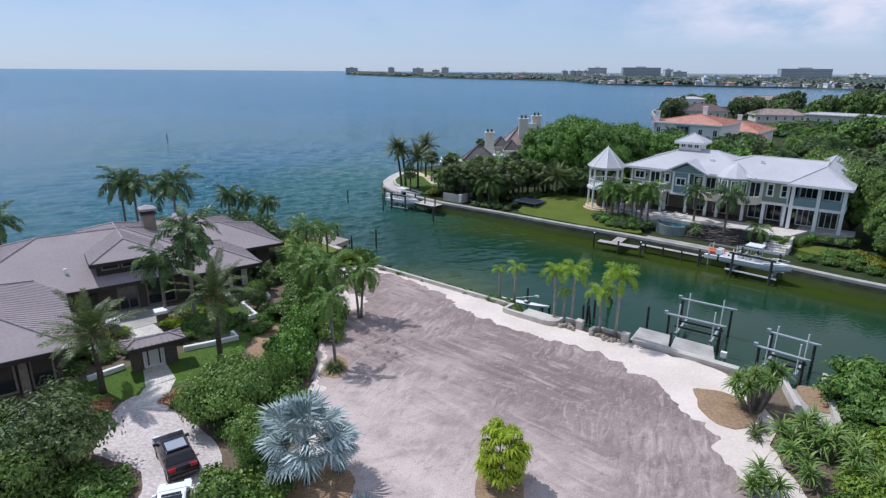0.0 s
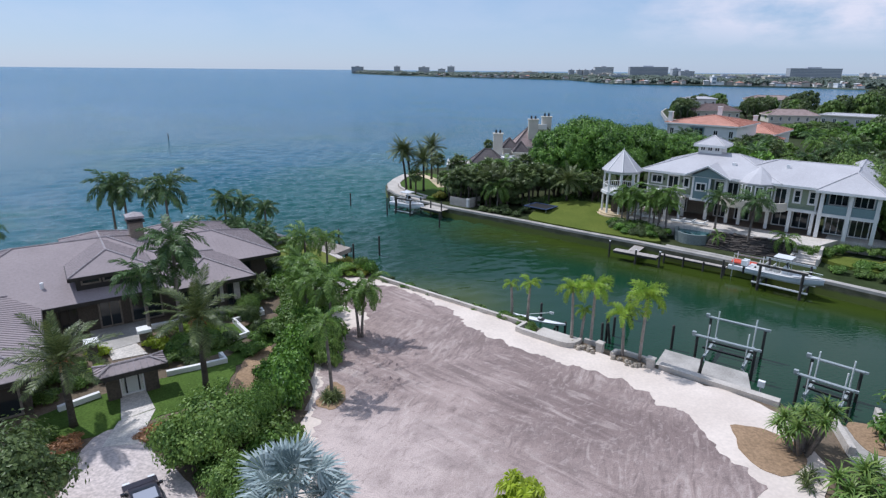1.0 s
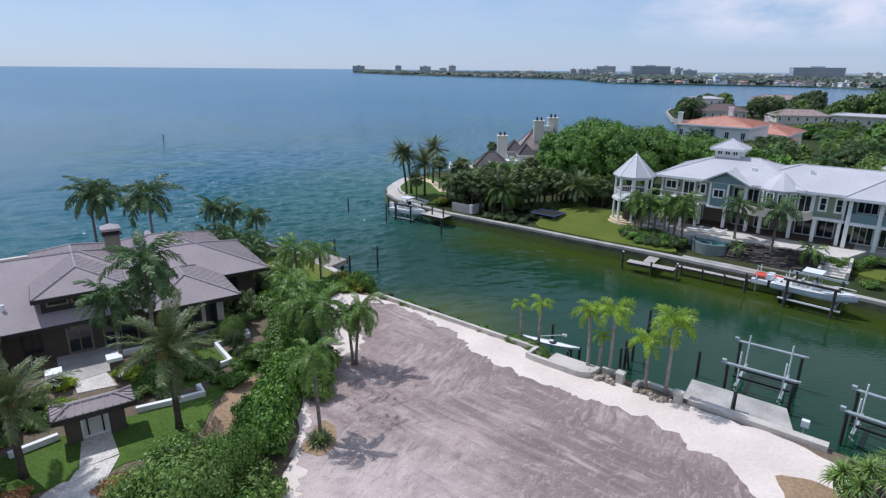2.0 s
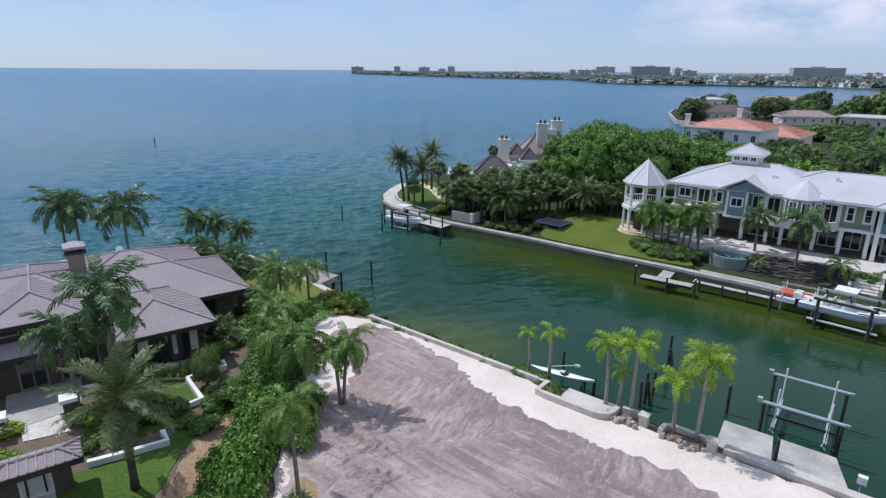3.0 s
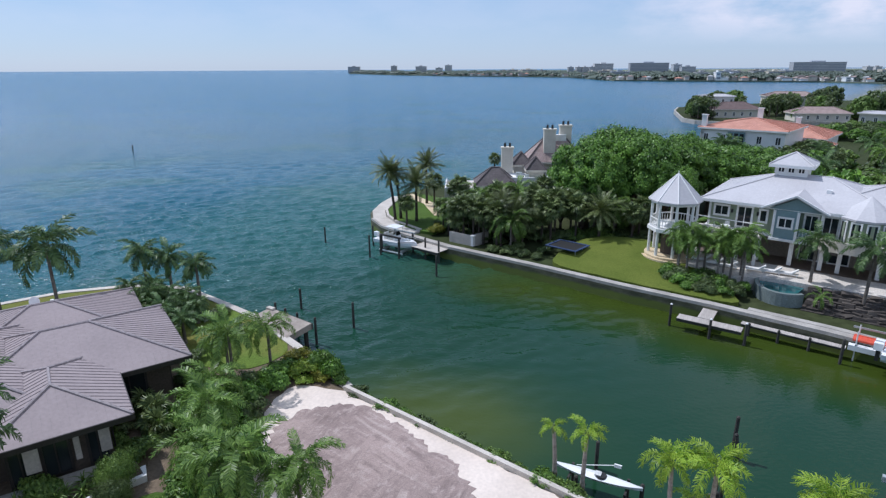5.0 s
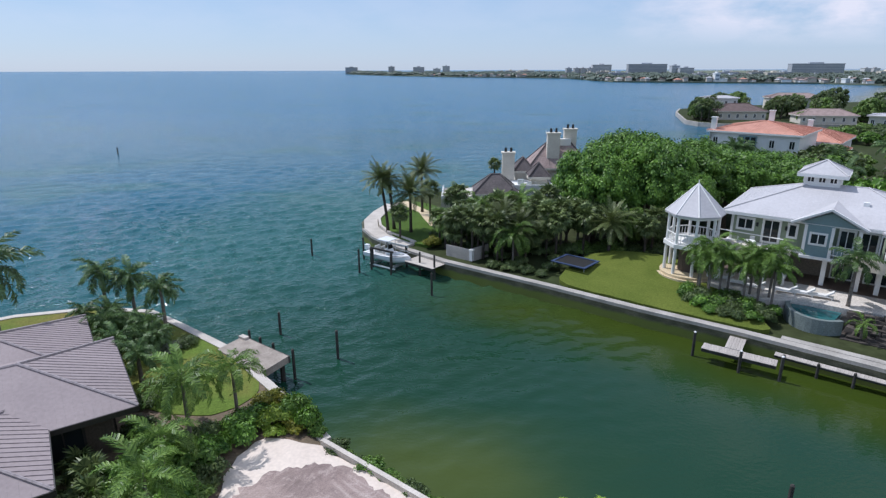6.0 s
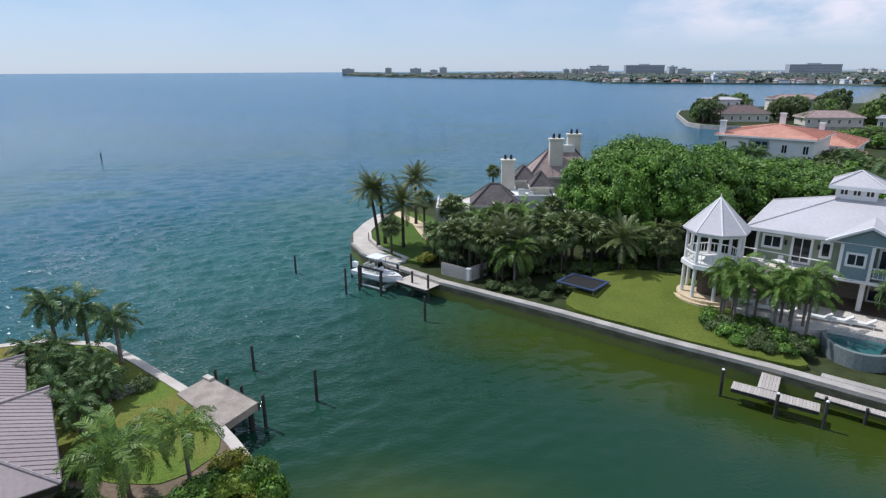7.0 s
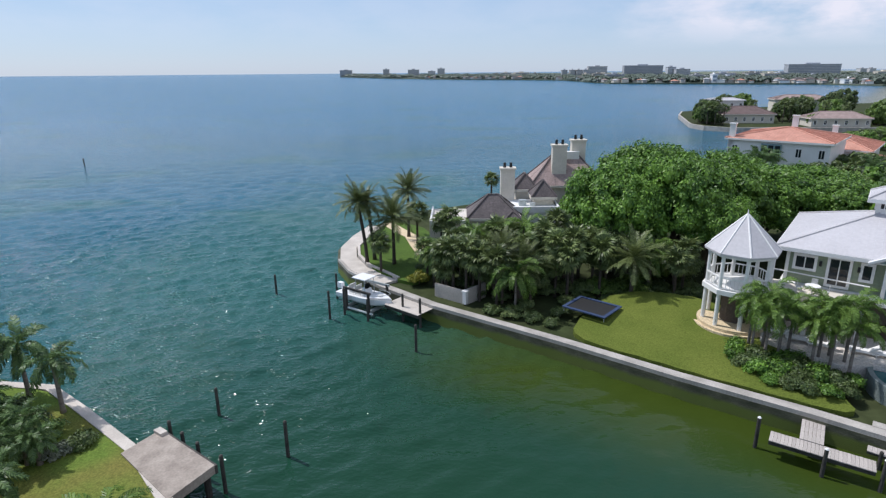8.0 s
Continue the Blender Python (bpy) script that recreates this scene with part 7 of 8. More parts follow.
def tree(x, y, h, r, material, ground=2.0, meshes=None, base=2.6, label="broad leafy tree", group="garden trees", name="broadleaf_tree", low=None):
    q = random.Random(int(x * 97 + y * 31))
    meshes = meshes or MID
    crown_r = {id(BIG): 5.2, id(MID): 2.6, id(FARC): 4.2}[id(meshes)]
    ch = {id(BIG): 6.0, id(MID): 3.2, id(FARC): 5.0}[id(meshes)]
    k = r / crown_r
    t = thing(name, label, "tree", (x, y, ground - 0.05), q.uniform(0, 360), group=group)
    kz = k * q.uniform(0.92, 1.12)
    if low is not None:
        kz = (h - low) / (ch * 0.95)
    z0 = max(0.3, h - ch * kz * 0.95)
    part("trunk", MB().tube([(0, 0, 0), (0.1 * k, 0.05, z0 * 0.6), (0, 0.1, z0 + 0.3 * ch * kz)], [0.09 * r, 0.065 * r, 0.04 * r], 8), M_BARK, t)
    for i in range(4):
        a = i * 1.7 + q.random()
        part("limb", MB().tube([(0, 0.05, z0 * 0.7), (math.cos(a) * r * 0.25, math.sin(a) * r * 0.25, z0 + 0.15 * ch * kz), (math.cos(a) * r * 0.55, math.sin(a) * r * 0.55, z0 + 0.45 * ch * kz)], [0.045 * r, 0.03 * r, 0.015 * r], 6), M_BARK, t)
    c = part("crown", with_material(q.choice(meshes), material), material, t)
    c.location, c.scale = (0, 0, z0), (k, k, kz)
    return t


def bush(x, y, r, material, ground=2.0, tall=1.0, label="rounded leafy garden shrub", group="garden shrubs", name="shrub"):
    q = random.Random(int(x * 71 + y * 37))
    t = thing(name, label, "shrub", (x, y, ground - 0.05), q.uniform(0, 360), group=group)
    part("stems", MB().tube([(0, 0, 0), (0.05, 0, 0.4 * r)], [0.06 * r, 0.04 * r], 6), M_BARK, t)
    c = part("foliage", with_material(q.choice(BUSH), material), material, t)
    c.scale = (r * 0.95, r * 0.95, r * tall)
    return t


def rosette(x, y, heads, material, ground=2.0, size=1.0, label="clump of sword-leaved screw pines", name="screw_pine", group="screw pines", leaves=34, hi=85, lo=-25, girth=0.11):
    q = random.Random(int(x * 53 + y * 29))
    t = thing(name, label, "shrub", (x, y, ground - 0.05), q.uniform(0, 360), group=group)
    for dx, dy, h in heads:
        part("stem", MB().tube([(0.3 * dx, 0.3 * dy, 0), (0.8 * dx, 0.8 * dy, h * 0.6), (dx, dy, h)], [girth, girth * 0.8, girth * 0.65], 7), M_TRUNK, t)
        part("rosette", crown_of(t, STRAP, material, Vector((dx, dy, h)), leaves, hi, lo, "rosette", q, size, joined=True), material, t)
    return t


# palms of the lot's canal edge
for x, y, h, n, k in ((5.3, 54.0, 2.9, 7, 0.55), (6.6, 52.9, 3.4, 9, 0.72), (9.9, 49.4, 4.3, 13, 0.88), (10.6, 49.0, 2.6, 8, 0.55), (11.3, 48.5, 4.8, 15, 1.0), (13.3, 46.3, 3.6, 12, 0.95), (14.4, 45.5, 5.5, 17, 1.08)):
    palm("lime", x, y, h, count=n, lean=(rng.uniform(-0.25, 0.25), rng.uniform(-0.2, 0.2)), size=k, group="canal edge palms")
# palms on the cleared lot
palm("queen", -7.75, 48.6, 4.0, lean=(-0.35, 0.1), size=0.78, count=15, hang=-45, group="lot palms")
palm("queen", -7.5, 48.6, 4.5, lean=(0.4, 0.1), size=0.85, count=17, hang=-45, group="lot palms")
palm("queen", -7.9, 39.2, 5.2, lean=(-0.5, 0.9), size=0.8, count=16, group="lot palms", label="leaning queen palm on a tan mulch bed")
for x, y, h, s in ((-10.1, 48.9, 4.7, 1.1), (-11.5, 49.9, 4.3, 0.95), (-13.6, 53.8, 4.4, 1.0), (-12.6, 51.0, 3.8, 0.95), (-15.4, 58.4, 3.2, 0.9), (-15.6, 61.9, 4.7, 1.0), (-14.2, 65.4, 3.5, 0.85), (-17.0, 64.4, 3.2, 0.9)):
    palm("queen", x, y, h, size=s, group="garden palms")
# palms round the brown-roofed house
palm("coco", -42.4, 73.2, 7.1, size=1.3, group="tall seaside palms")
palm("coco", -40.4, 72.6, 7.4, size=1.4, group="tall seaside palms")
palm("coco", -35.7, 73.4, 7.1, size=1.55, count=20, group="tall seaside palms")
palm("coco", -22.1, 47.4, 8.3, lean=(0.2, 0.1), size=1.25, count=22, group="courtyard palms")
palm("coco", -24.4, 46.9, 5.6, size=1.1, count=18, group="courtyard palms")
palm("coco", -22.6, 48.4, 6.0, size=1.0, group="courtyard palms")
palm("date", -23.2, 35.2, 4.4, size=1.3, count=28, hang=-12, group="garden date palms")
palm("date", -16.9, 40.0, 5.3, size=1.32, count=30, hang=-12, group="garden date palms")
for x, y, h in ((-31.4, 80.3, 4.4), (-29.2, 80.8, 3.8), (-25.4, 78.7, 3.7), (-29.0, 77.2, 2.2), (-25.2, 71.4, 2.4), (-27.6, 74.2, 2.6), (-22.6, 69.4, 2.2), (-31.5, 77.4, 1.8), (-24.0, 73.4, 1.8)):
    palm("coco", x, y, h, size=0.95 if h > 3 else 0.72, count=19, group="seawall palms")
palm("coco", -52.6, 64.5, 4.2, size=1.3, group="tall seaside palms")
for x, y, h in [(-26.6, 75.6, 1.9), (-24.6, 74.6, 2.3), (-23.3, 73.4, 1.6)]:
    palm("coco", x, y, h, size=0.62, count=16, group="seawall palms")
palm("silver", -6.9, 26.8, 2.5, size=1.2, count=28)
palm("silver", -5.2, 27.6, 1.7, size=0.6, count=16, label="small silver-blue fan palm beside a larger one")
for x, y, h in ((-19.4, 58.4, 0.7), (-20.6, 59.4, 0.6), (-21.2, 57.0, 0.6), (-18.6, 57.0, 0.5)):
    palm("fan", x, y, h, size=0.9, count=18, label="low fan palm against a dark house wall")
# point palms
palm("date", -9.9, 110.3, 7.2, ground=1.95, lean=(-0.9, 0.4), size=1.15, count=40, hang=-30, group="point palms", far=True)
palm("date", -9.2, 111.6, 6.8, ground=1.95, lean=(-0.7, 0.2), size=1.05, count=30, hang=-25, group="point palms", far=True)
palm("date", -6.7, 109.9, 5.4, ground=1.95, size=1.4, count=40, hang=-18, group="point palms", far=True)
palm("date", -5.9, 121.5, 6.3, ground=1.95, size=1.3, count=40, hang=-25, group="point palms", far=True)
palm("fan", -7.9, 107.3, 3.2, ground=1.95, size=1.1, group="point fan palms", far=True)
palm("fan", -4.4, 116.4, 4.6, ground=1.95, size=1.3, group="point fan palms", far=True)
palm("fan", -0.2, 110.4, 5.4, ground=1.95, size=1.2, group="point fan palms", far=True)
palm("fan", -1.2, 110.0, 4.9, ground=1.95, size=1.1, group="point fan palms", far=True)
palm("fan", 5.8, 133.0, 6.0, ground=1.55, size=1.0, group="point fan palms", far=True)
# belt of palms between the point and the lawn
for x, y, h, k in ((0.2, 104.4, 4.6, "fan"), (2.0, 102.8, 4.2, "fan"), (3.8, 103.6, 5.0, "fan"), (7.4, 101.6, 5.0, "fan"), (10.4, 100.6, 5.4, "fan"), (12.2, 101.4, 5.6, "fan"), (17.4, 98.8, 4.6, "date"), (14.4, 102.2, 5.4, "fan"), (6.2, 104.2, 5.4, "fan"), (1.0, 106.4, 4.4, "fan"), (9.6, 103.4, 5.8, "fan"), (21.6, 99.0, 4.0, "fan"), (-1.8, 103.6, 3.4, "fan"), (-0.6, 101.8, 2.8, "fan")):
    palm(k, x, y, h, ground=1.6, size=1.15, group="shaded bank palms", far=True)
for x, y, h, k, s in ((3.2, 100.9, 4.2, "fan", 1.3), (5.0, 99.8, 4.8, "date", 1.05), (6.8, 98.6, 4.0, "date", 1.1), (11.4, 99.6, 4.6, "fan", 1.3), (14.8, 100.6, 4.8, "fan", 1.3), (-0.8, 103.2, 3.8, "queen", 1.1), (2.6, 105.0, 5.4, "queen", 1.2), (4.8, 104.4, 5.6, "fan", 1.3), (7.6, 105.4, 6.0, "queen", 1.2), (11.0, 104.8, 6.4, "fan", 1.3), (-2.6, 105.0, 3.6, "fan", 1.2), (0.2, 100.9, 4.6, "fan", 1.25), (1.5, 100.3, 4.9, "fan", 1.3), (2.8, 99.4, 4.4, "fan", 1.25), (-0.9, 102.0, 4.3, "fan", 1.2), (4.4, 98.0, 4.6, "fan", 1.25), (6.1, 97.0, 3.7, "queen", 1.15), (19.8, 101.2, 4.6, "queen", 1.2), (22.8, 100.2, 4.8, "fan", 1.2)):
    palm(k, x, y, h, ground=1.6, size=s, group="shaded bank palms", far=True)
# palms round the mansion pool
for u, n, h, s in ((2.3, -4.4, 3.9, 1.0), (3.3, -5.0, 3.4, 0.95), (2.9, -3.4, 4.3, 1.05), (4.1, -4.2, 3.8, 1.0), (1.9, -3.3, 3.2, 0.9), (4.6, -3.2, 3.5, 0.9), (6.6, -3.6, 4.3, 1.05), (7.4, -4.0, 4.1, 1.0), (8.2, -3.4, 4.5, 1.1), (7.2, -2.9, 3.8, 0.95), (6.3, -4.6, 3.2, 0.9), (8.6, -4.4, 3.4, 0.9)):
    palm("queen", *mansion_xy(u, n), h + 0.35, ground=2.35, size=s * 0.86, count=16, hang=-20, group="pool palms")
palm("coco", *mansion_xy(14.2, -1.6), 4.3, ground=2.95, size=1.05, count=17, group="patio palms")
palm("coco", *mansion_xy(18.8, -3.9), 6.2, ground=1.6, lean=(0.3, 0.2), size=1.2, count=18, group="patio palms")
palm("queen", *mansion_xy(23.0, -4.4), 2.0, ground=1.8, size=0.85, count=14, group="patio palms")
palm("queen", *mansion_xy(15.6, -5.6), 1.2, ground=1.9, size=0.5, count=10, group="patio palms", label="small palm among dark cascade stones")

# broadleaf trees
tree(-21.2, 26.4, 4.8, 3.1, L_DULL, low=0.5, group="drive trees", label="dense round-headed green tree by the drive")
tree(-22.5, 24.0, 4.4, 2.8, L_TREE, low=0.5, group="drive trees", label="dense round-headed green tree by the drive")
tree(-13.3, 32.4, 4.1, 2.4, L_TREE, low=0.5, group="drive trees", label="loose feathery green tree beside the drive")
tree(-11.9, 35.2, 3.2, 1.5, L_SHRUB, low=0.5, group="drive trees", label="loose feathery green tree beside the drive")
tree(-9.8, 28.2, 3.2, 1.7, L_TREE, low=0.5, group="drive trees", label="dark green small tree under a silver palm")
for x, y, h, r in ((-0.4, 102.6, 4.6, 1.5), (2.2, 101.6, 5.4, 1.9), (5.0, 98.9, 4.6, 1.7), (6.6, 99.6, 5.2, 2.0), (1.6, 105.2, 4.4, 2.0), (3.6, 106.0, 5.0, 2.2), (5.2, 102.6, 4.4, 2.0), (7.6, 103.8, 5.2, 2.4), (9.4, 101.8, 4.6, 2.2), (11.6, 103.2, 5.4, 2.6), (13.4, 104.6, 5.8, 2.8), (15.8, 102.8, 5.4, 2.6), (18.0, 104.0, 6.0, 2.8), (20.4, 103.0, 5.6, 2.6), (10.2, 106.4, 5.6, 2.8), (16.6, 106.8, 7.0, 3.2), (22.4, 101.2, 5.0, 2.2), (4.2, 100.4, 3.6, 1.7), (7.8, 99.2, 3.2, 1.6), (-0.6, 105.6, 3.6, 1.6)):
    tree(x, y, h, r, random.Random(int(x * 9)).choice([L_DULL, L_FAN, L_DULL]), ground=1.55, label="dense shaded understorey tree on the bank", group="understorey trees")
FIC = "wide dense dark-green ficus tree"
for x, y, h, r in ((17.6, 108.4, 11.6, 5.4), (24.5, 108.5, 12.4, 5.6), (23.0, 115.5, 12.6, 6.2), (29.5, 111.5, 11.8, 6.2), (27.0, 119.0, 12.0, 6.2), (37.0, 114.0, 10.3, 5.8), (36.0, 122.0, 10.8, 6.0), (45.5, 112.5, 9.4, 5.6), (27.4, 105.2, 9.4, 3.8), (44.0, 121.0, 9.6, 6.0)):
    tree(x, y, h, r, L_FICUS, ground=1.55, meshes=BIG, low=3.7, label=FIC, group="ficus trees", name="ficus_tree")
for x, y, h, r in ((56.5, 81.5, 9.0, 4.6), (60.0, 76.0, 8.6, 4.6), (57.0, 88.0, 9.0, 5.0), (55.5, 72.0, 6.6, 3.4), (52.8, 67.4, 4.6, 2.6), (64.0, 70.0, 8.0, 4.4), (59.5, 94.5, 9.5, 5.0), (54.0, 62.0, 5.0, 2.8)):
    tree(x, y, h, r, L_TREE, ground=1.55, meshes=BIG, low=1.2, label="tall dull-green tree beside the mansion", group="mansion trees")
r5 = random.Random(77)
spots = 0
while spots < 104:
    x, y = r5.uniform(46, 230), r5.uniform(96, 236)
    if (56 < x < 106 and 158 < y < 192) or y > 118 + 0.62 * (x - 10) or x > 40 + 0.95 * y:
        continue
    clear = 57 < x < 104 and y < 168
    tree(x, y, r5.uniform(5.0, 6.8) if clear else r5.uniform(5.5, 9.0), r5.uniform(3.4, 5.4), r5.choice([L_DULL, L_TREE, L_DULL, L_FICUS]), ground=1.55, meshes=FARC, low=0.6, label="green tree of the built-up shore", group="shore trees")
    spots += 1
for k in range(48):
    x = r5.uniform(44, 120)
    y = r5.uniform(104, 150) + 0.2 * (x - 44)
    palm(r5.choice(["queen", "coco", "fan"]), x, y, r5.uniform(4.5, 7.0), ground=1.55, size=1.3, count=15, group="shore palms", far=True)

# hedges and shrubs
for x, y, r, tall in ((-9.6, 46.9, 1.15, 1.9), (-9.9, 45.4, 1.15, 1.7), (-9.2, 44.1, 1.0, 1.6)):
    bush(x, y, r, L_TREE, tall=tall, label="tall loose green shrub at the lot's edge", group="lot edge shrubs")
for i in range(13):
    x, y = -10.9 - 0.11 * i + rng.uniform(-0.2, 0.2), 37.4 + i * 1.45
    bush(x, y, rng.uniform(1.15, 1.5), L_FICUS, tall=1.5, label="tall clipped green boundary hedge shrub", group="boundary hedge")
    for dx in ((1.4, 2.6) if i > 7 else (1.2,)):
        bush(x - dx + rng.uniform(-0.3, 0.3), y + rng.uniform(0.2, 0.9), rng.uniform(1.0, 1.3), rng.choice([L_FICUS, L_TREE, L_SHRUB]), tall=1.15 if dx < 2 else 0.95, label="dense green hedge shrub", group="boundary hedge")
for x, y, r, m, tall in ((-10.4, 65.4, 1.1, L_SHRUB, 1.3), (-11.5, 64.6, 1.1, L_LIMEB, 1.0), (-12.6, 66.6, 1.1, L_YELLOW, 0.9), (-9.2, 64.1, 0.9, L_FICUS, 1.6), (-13.6, 63.6, 1.1, L_FICUS, 1.1), (-14.6, 59.6, 1.5, L_SHRUB, 1.1), (-16.9, 61.2, 1.2, L_FICUS, 1.0), (-17.4, 58.4, 1.4, L_SHRUB, 1.1), (-13.0, 64.6, 1.1, L_FICUS, 1.0), (-16.0, 57.0, 1.3, L_TREE, 1.0), (-18.6, 55.0, 1.0, L_TREE, 1.1), (-15.2, 55.4, 1.2, L_SHRUB, 1.0), (-14.2, 52.8, 1.2, L_TREE, 1.2), (-14.8, 48.4, 1.1, L_TREE, 1.1), (-15.4, 45.4, 0.9, L_SHRUB, 1.0), (-20.8, 48.8, 1.0, L_LIMEB, 0.9), (-22.6, 49.0, 0.9, L_LIMEB, 0.8)):
    bush(x, y, r, m, tall=tall)
for x, y, r, m, tall in ((-21.4, 45.4, 0.9, L_SHRUB, 1.0), (-20.0, 44.2, 0.9, L_TREE, 1.0), (-23.4, 45.9, 0.9, L_LIMEY, 0.9), (-27.4, 44.4, 0.9, L_LIMEY, 0.8), (-28.0, 40.4, 1.0, L_TREE, 1.0), (-9.5, 30.5, 1.2, L_TREE, 1.1), (-12.5, 31.0, 1.1, L_SHRUB, 0.9), (-13.9, 32.2, 1.0, L_TREE, 0.9), (-17.0, 25.9, 1.1, L_TREE, 0.8), (-10.3, 32.2, 1.4, L_SHRUB, 1.1), (-9.9, 34.0, 1.3, L_TREE, 1.2), (-11.6, 31.4, 1.1, L_TREE, 0.9), (-9.2, 26.9, 1.2, L_TREE, 1.1), (-12.9, 34.4, 1.2, L_SHRUB, 1.0), (-15.2, 34.4, 0.9, L_TREE, 0.9), (-22.6, 28.8, 1.3, L_SHRUB, 1.0), (-19.4, 26.0, 1.2, L_TREE, 1.0), (-17.7, 25.0, 1.3, L_TREE, 1.0), (-16.6, 23.6, 1.3, L_SHRUB, 1.0), (-20.2, 24.2, 1.5, L_TREE, 1.2)):
    bush(x, y, r, m, tall=tall)
for x, y, r, m, tall in ((-22.8, 30.9, 1.0, L_TREE, 0.8), (-8.4, 23.6, 1.2, L_SHRUB, 1.0), (-16.2, 36.0, 0.9, L_TREE, 0.7), (-18.0, 34.6, 0.8, L_DRY, 0.5), (-17.0, 33.8, 0.8, L_TREE, 0.6), (-22.4, 33.2, 0.9, L_DRY, 0.5), (-24.4, 33.8, 0.9, L_TREE, 0.7), (-21.4, 31.4, 0.8, L_SHRUB, 0.7), (-24.0, 30.0, 1.3, L_TREE, 0.9), (-8.6, 25.6, 1.1, L_TREE, 0.9), (-10.6, 25.0, 1.4, L_TREE, 1.2), (-12.4, 35.6, 1.4, L_TREE, 1.1), (1.4, 24.6, 0.6, L_SHRUB, 0.7), (-17.4, 22.4, 1.4, L_TREE, 1.0), (-21.6, 22.0, 0.9, L_YELLOW, 0.8), (-20.8, 55.8, 0.9, L_TREE, 1.0), (-22.2, 51.6, 1.0, L_TREE, 1.0)):
    bush(x, y, r, m, tall=tall)
for x, y, n in ((-20.2, 51.7, 3), (-21.3, 50.6, 4), (-22.6, 49.9, 3), (-19.2, 52.6, 3), (-23.6, 48.6, 4), (-21.0, 49.2, 3)):
    rosette(x, y, [(0.55 * math.cos(2.1 * i), 0.55 * math.sin(2.1 * i), 0.35) for i in range(n)], L_STRAP, size=0.75, leaves=30, label="low strap-leaved border plants before a dark house", name="border_plant", group="border plants", girth=0.05)
tree(-18.3, 52.2, 2.2, 0.95, L_TREE, low=0.3, label="small round garden tree by a white wall", group="wall garden trees")
tree(-17.6, 50.6, 1.9, 0.8, L_DULL, low=0.3, label="small round garden tree by a white wall", group="wall garden trees")
for x, y, r, m, tall in ((-26.0, 39.8, 0.9, L_SHRUB, 0.9), (-27.4, 41.8, 1.0, L_TREE, 0.9), (-25.3, 41.6, 0.8, L_LIMEB, 0.8), (-24.2, 40.9, 0.8, L_SHRUB, 0.9), (-28.6, 38.6, 1.0, L_DULL, 0.8), (-26.9, 38.0, 0.9, L_TREE, 0.7), (-20.2, 45.4, 0.9, L_DULL, 1.0), (-21.6, 46.6, 0.9, L_SHRUB, 1.0), (-19.0, 46.4, 1.0, L_TREE, 1.0), (-18.0, 47.2, 0.8, L_DULL, 1.1), (-20.0, 47.6, 0.9, L_SHRUB, 1.0), (-16.7, 45.8, 0.7, L_TREE, 1.0), (-19.6, 43.6, 0.7, L_DULL, 0.8), (-21.4, 43.4, 0.8, L_TREE, 0.9), (-22.6, 42.2, 0.8, L_SHRUB, 0.9), (-15.8, 47.4, 0.8, L_SHRUB, 1.1), (-16.4, 49.4, 0.8, L_DULL, 1.2)):
    bush(x, y, r, m, tall=tall, label="mixed green shrub of the entrance garden", group="entrance shrubs")
for x, y, r, m, tall in ((-14.2, 60.9, 1.2, L_FICUS, 1.2), (-13.7, 59.2, 1.1, L_DULL, 1.1), (-14.4, 57.4, 1.3, L_FICUS, 1.2), (-13.6, 55.6, 1.1, L_SHRUB, 1.2), (-15.2, 62.6, 1.1, L_DULL, 1.0), (-12.9, 62.9, 1.0, L_FICUS, 1.1), (-13.4, 57.2, 0.9, L_TREE, 1.0)):
    bush(x, y, r, m, tall=tall, label="dense dark green shrub behind the sand", group="corner shrubs")
bush(-10.1, 64.0, 0.8, L_YELLOW, tall=0.9)
bush(-8.6, 63.5, 0.6, L_SHRUB, tall=1.1)
bush(-11.2, 63.5, 0.7, L_LIMEB, tall=0.8)
bush(-3.4, 104.0, 1.1, L_YELLOW, ground=1.7, tall=1.2, label="golden-yellow shrub on the point", group="point shrubs")
for x, y, r in ((-24.2, 74.2, 0.75), (-23.4, 74.0, 0.8), (-22.6, 74.6, 0.7)):
    bush(x, y, r, L_GREY, tall=0.95, label="rounded silver-grey seaside shrub", group="silver shrubs")
for x, y, r in ((-22.0, 75.2, 0.9), (-26.4, 76.8, 1.1), (-24.8, 76.0, 1.0), (-28.4, 78.2, 1.2), (-30.4, 78.4, 1.2), (-29.2, 76.0, 0.9), (-26.0, 74.8, 0.8), (-32.2, 77.8, 0.9), (-19.6, 63.6, 1.0), (-18.4, 62.4, 1.1), (-20.6, 66.6, 0.9)):
    bush(x, y, r, rng.choice([L_DULL, L_TREE]), tall=0.9, label="dull green seaside shrub", group="seaside shrubs")
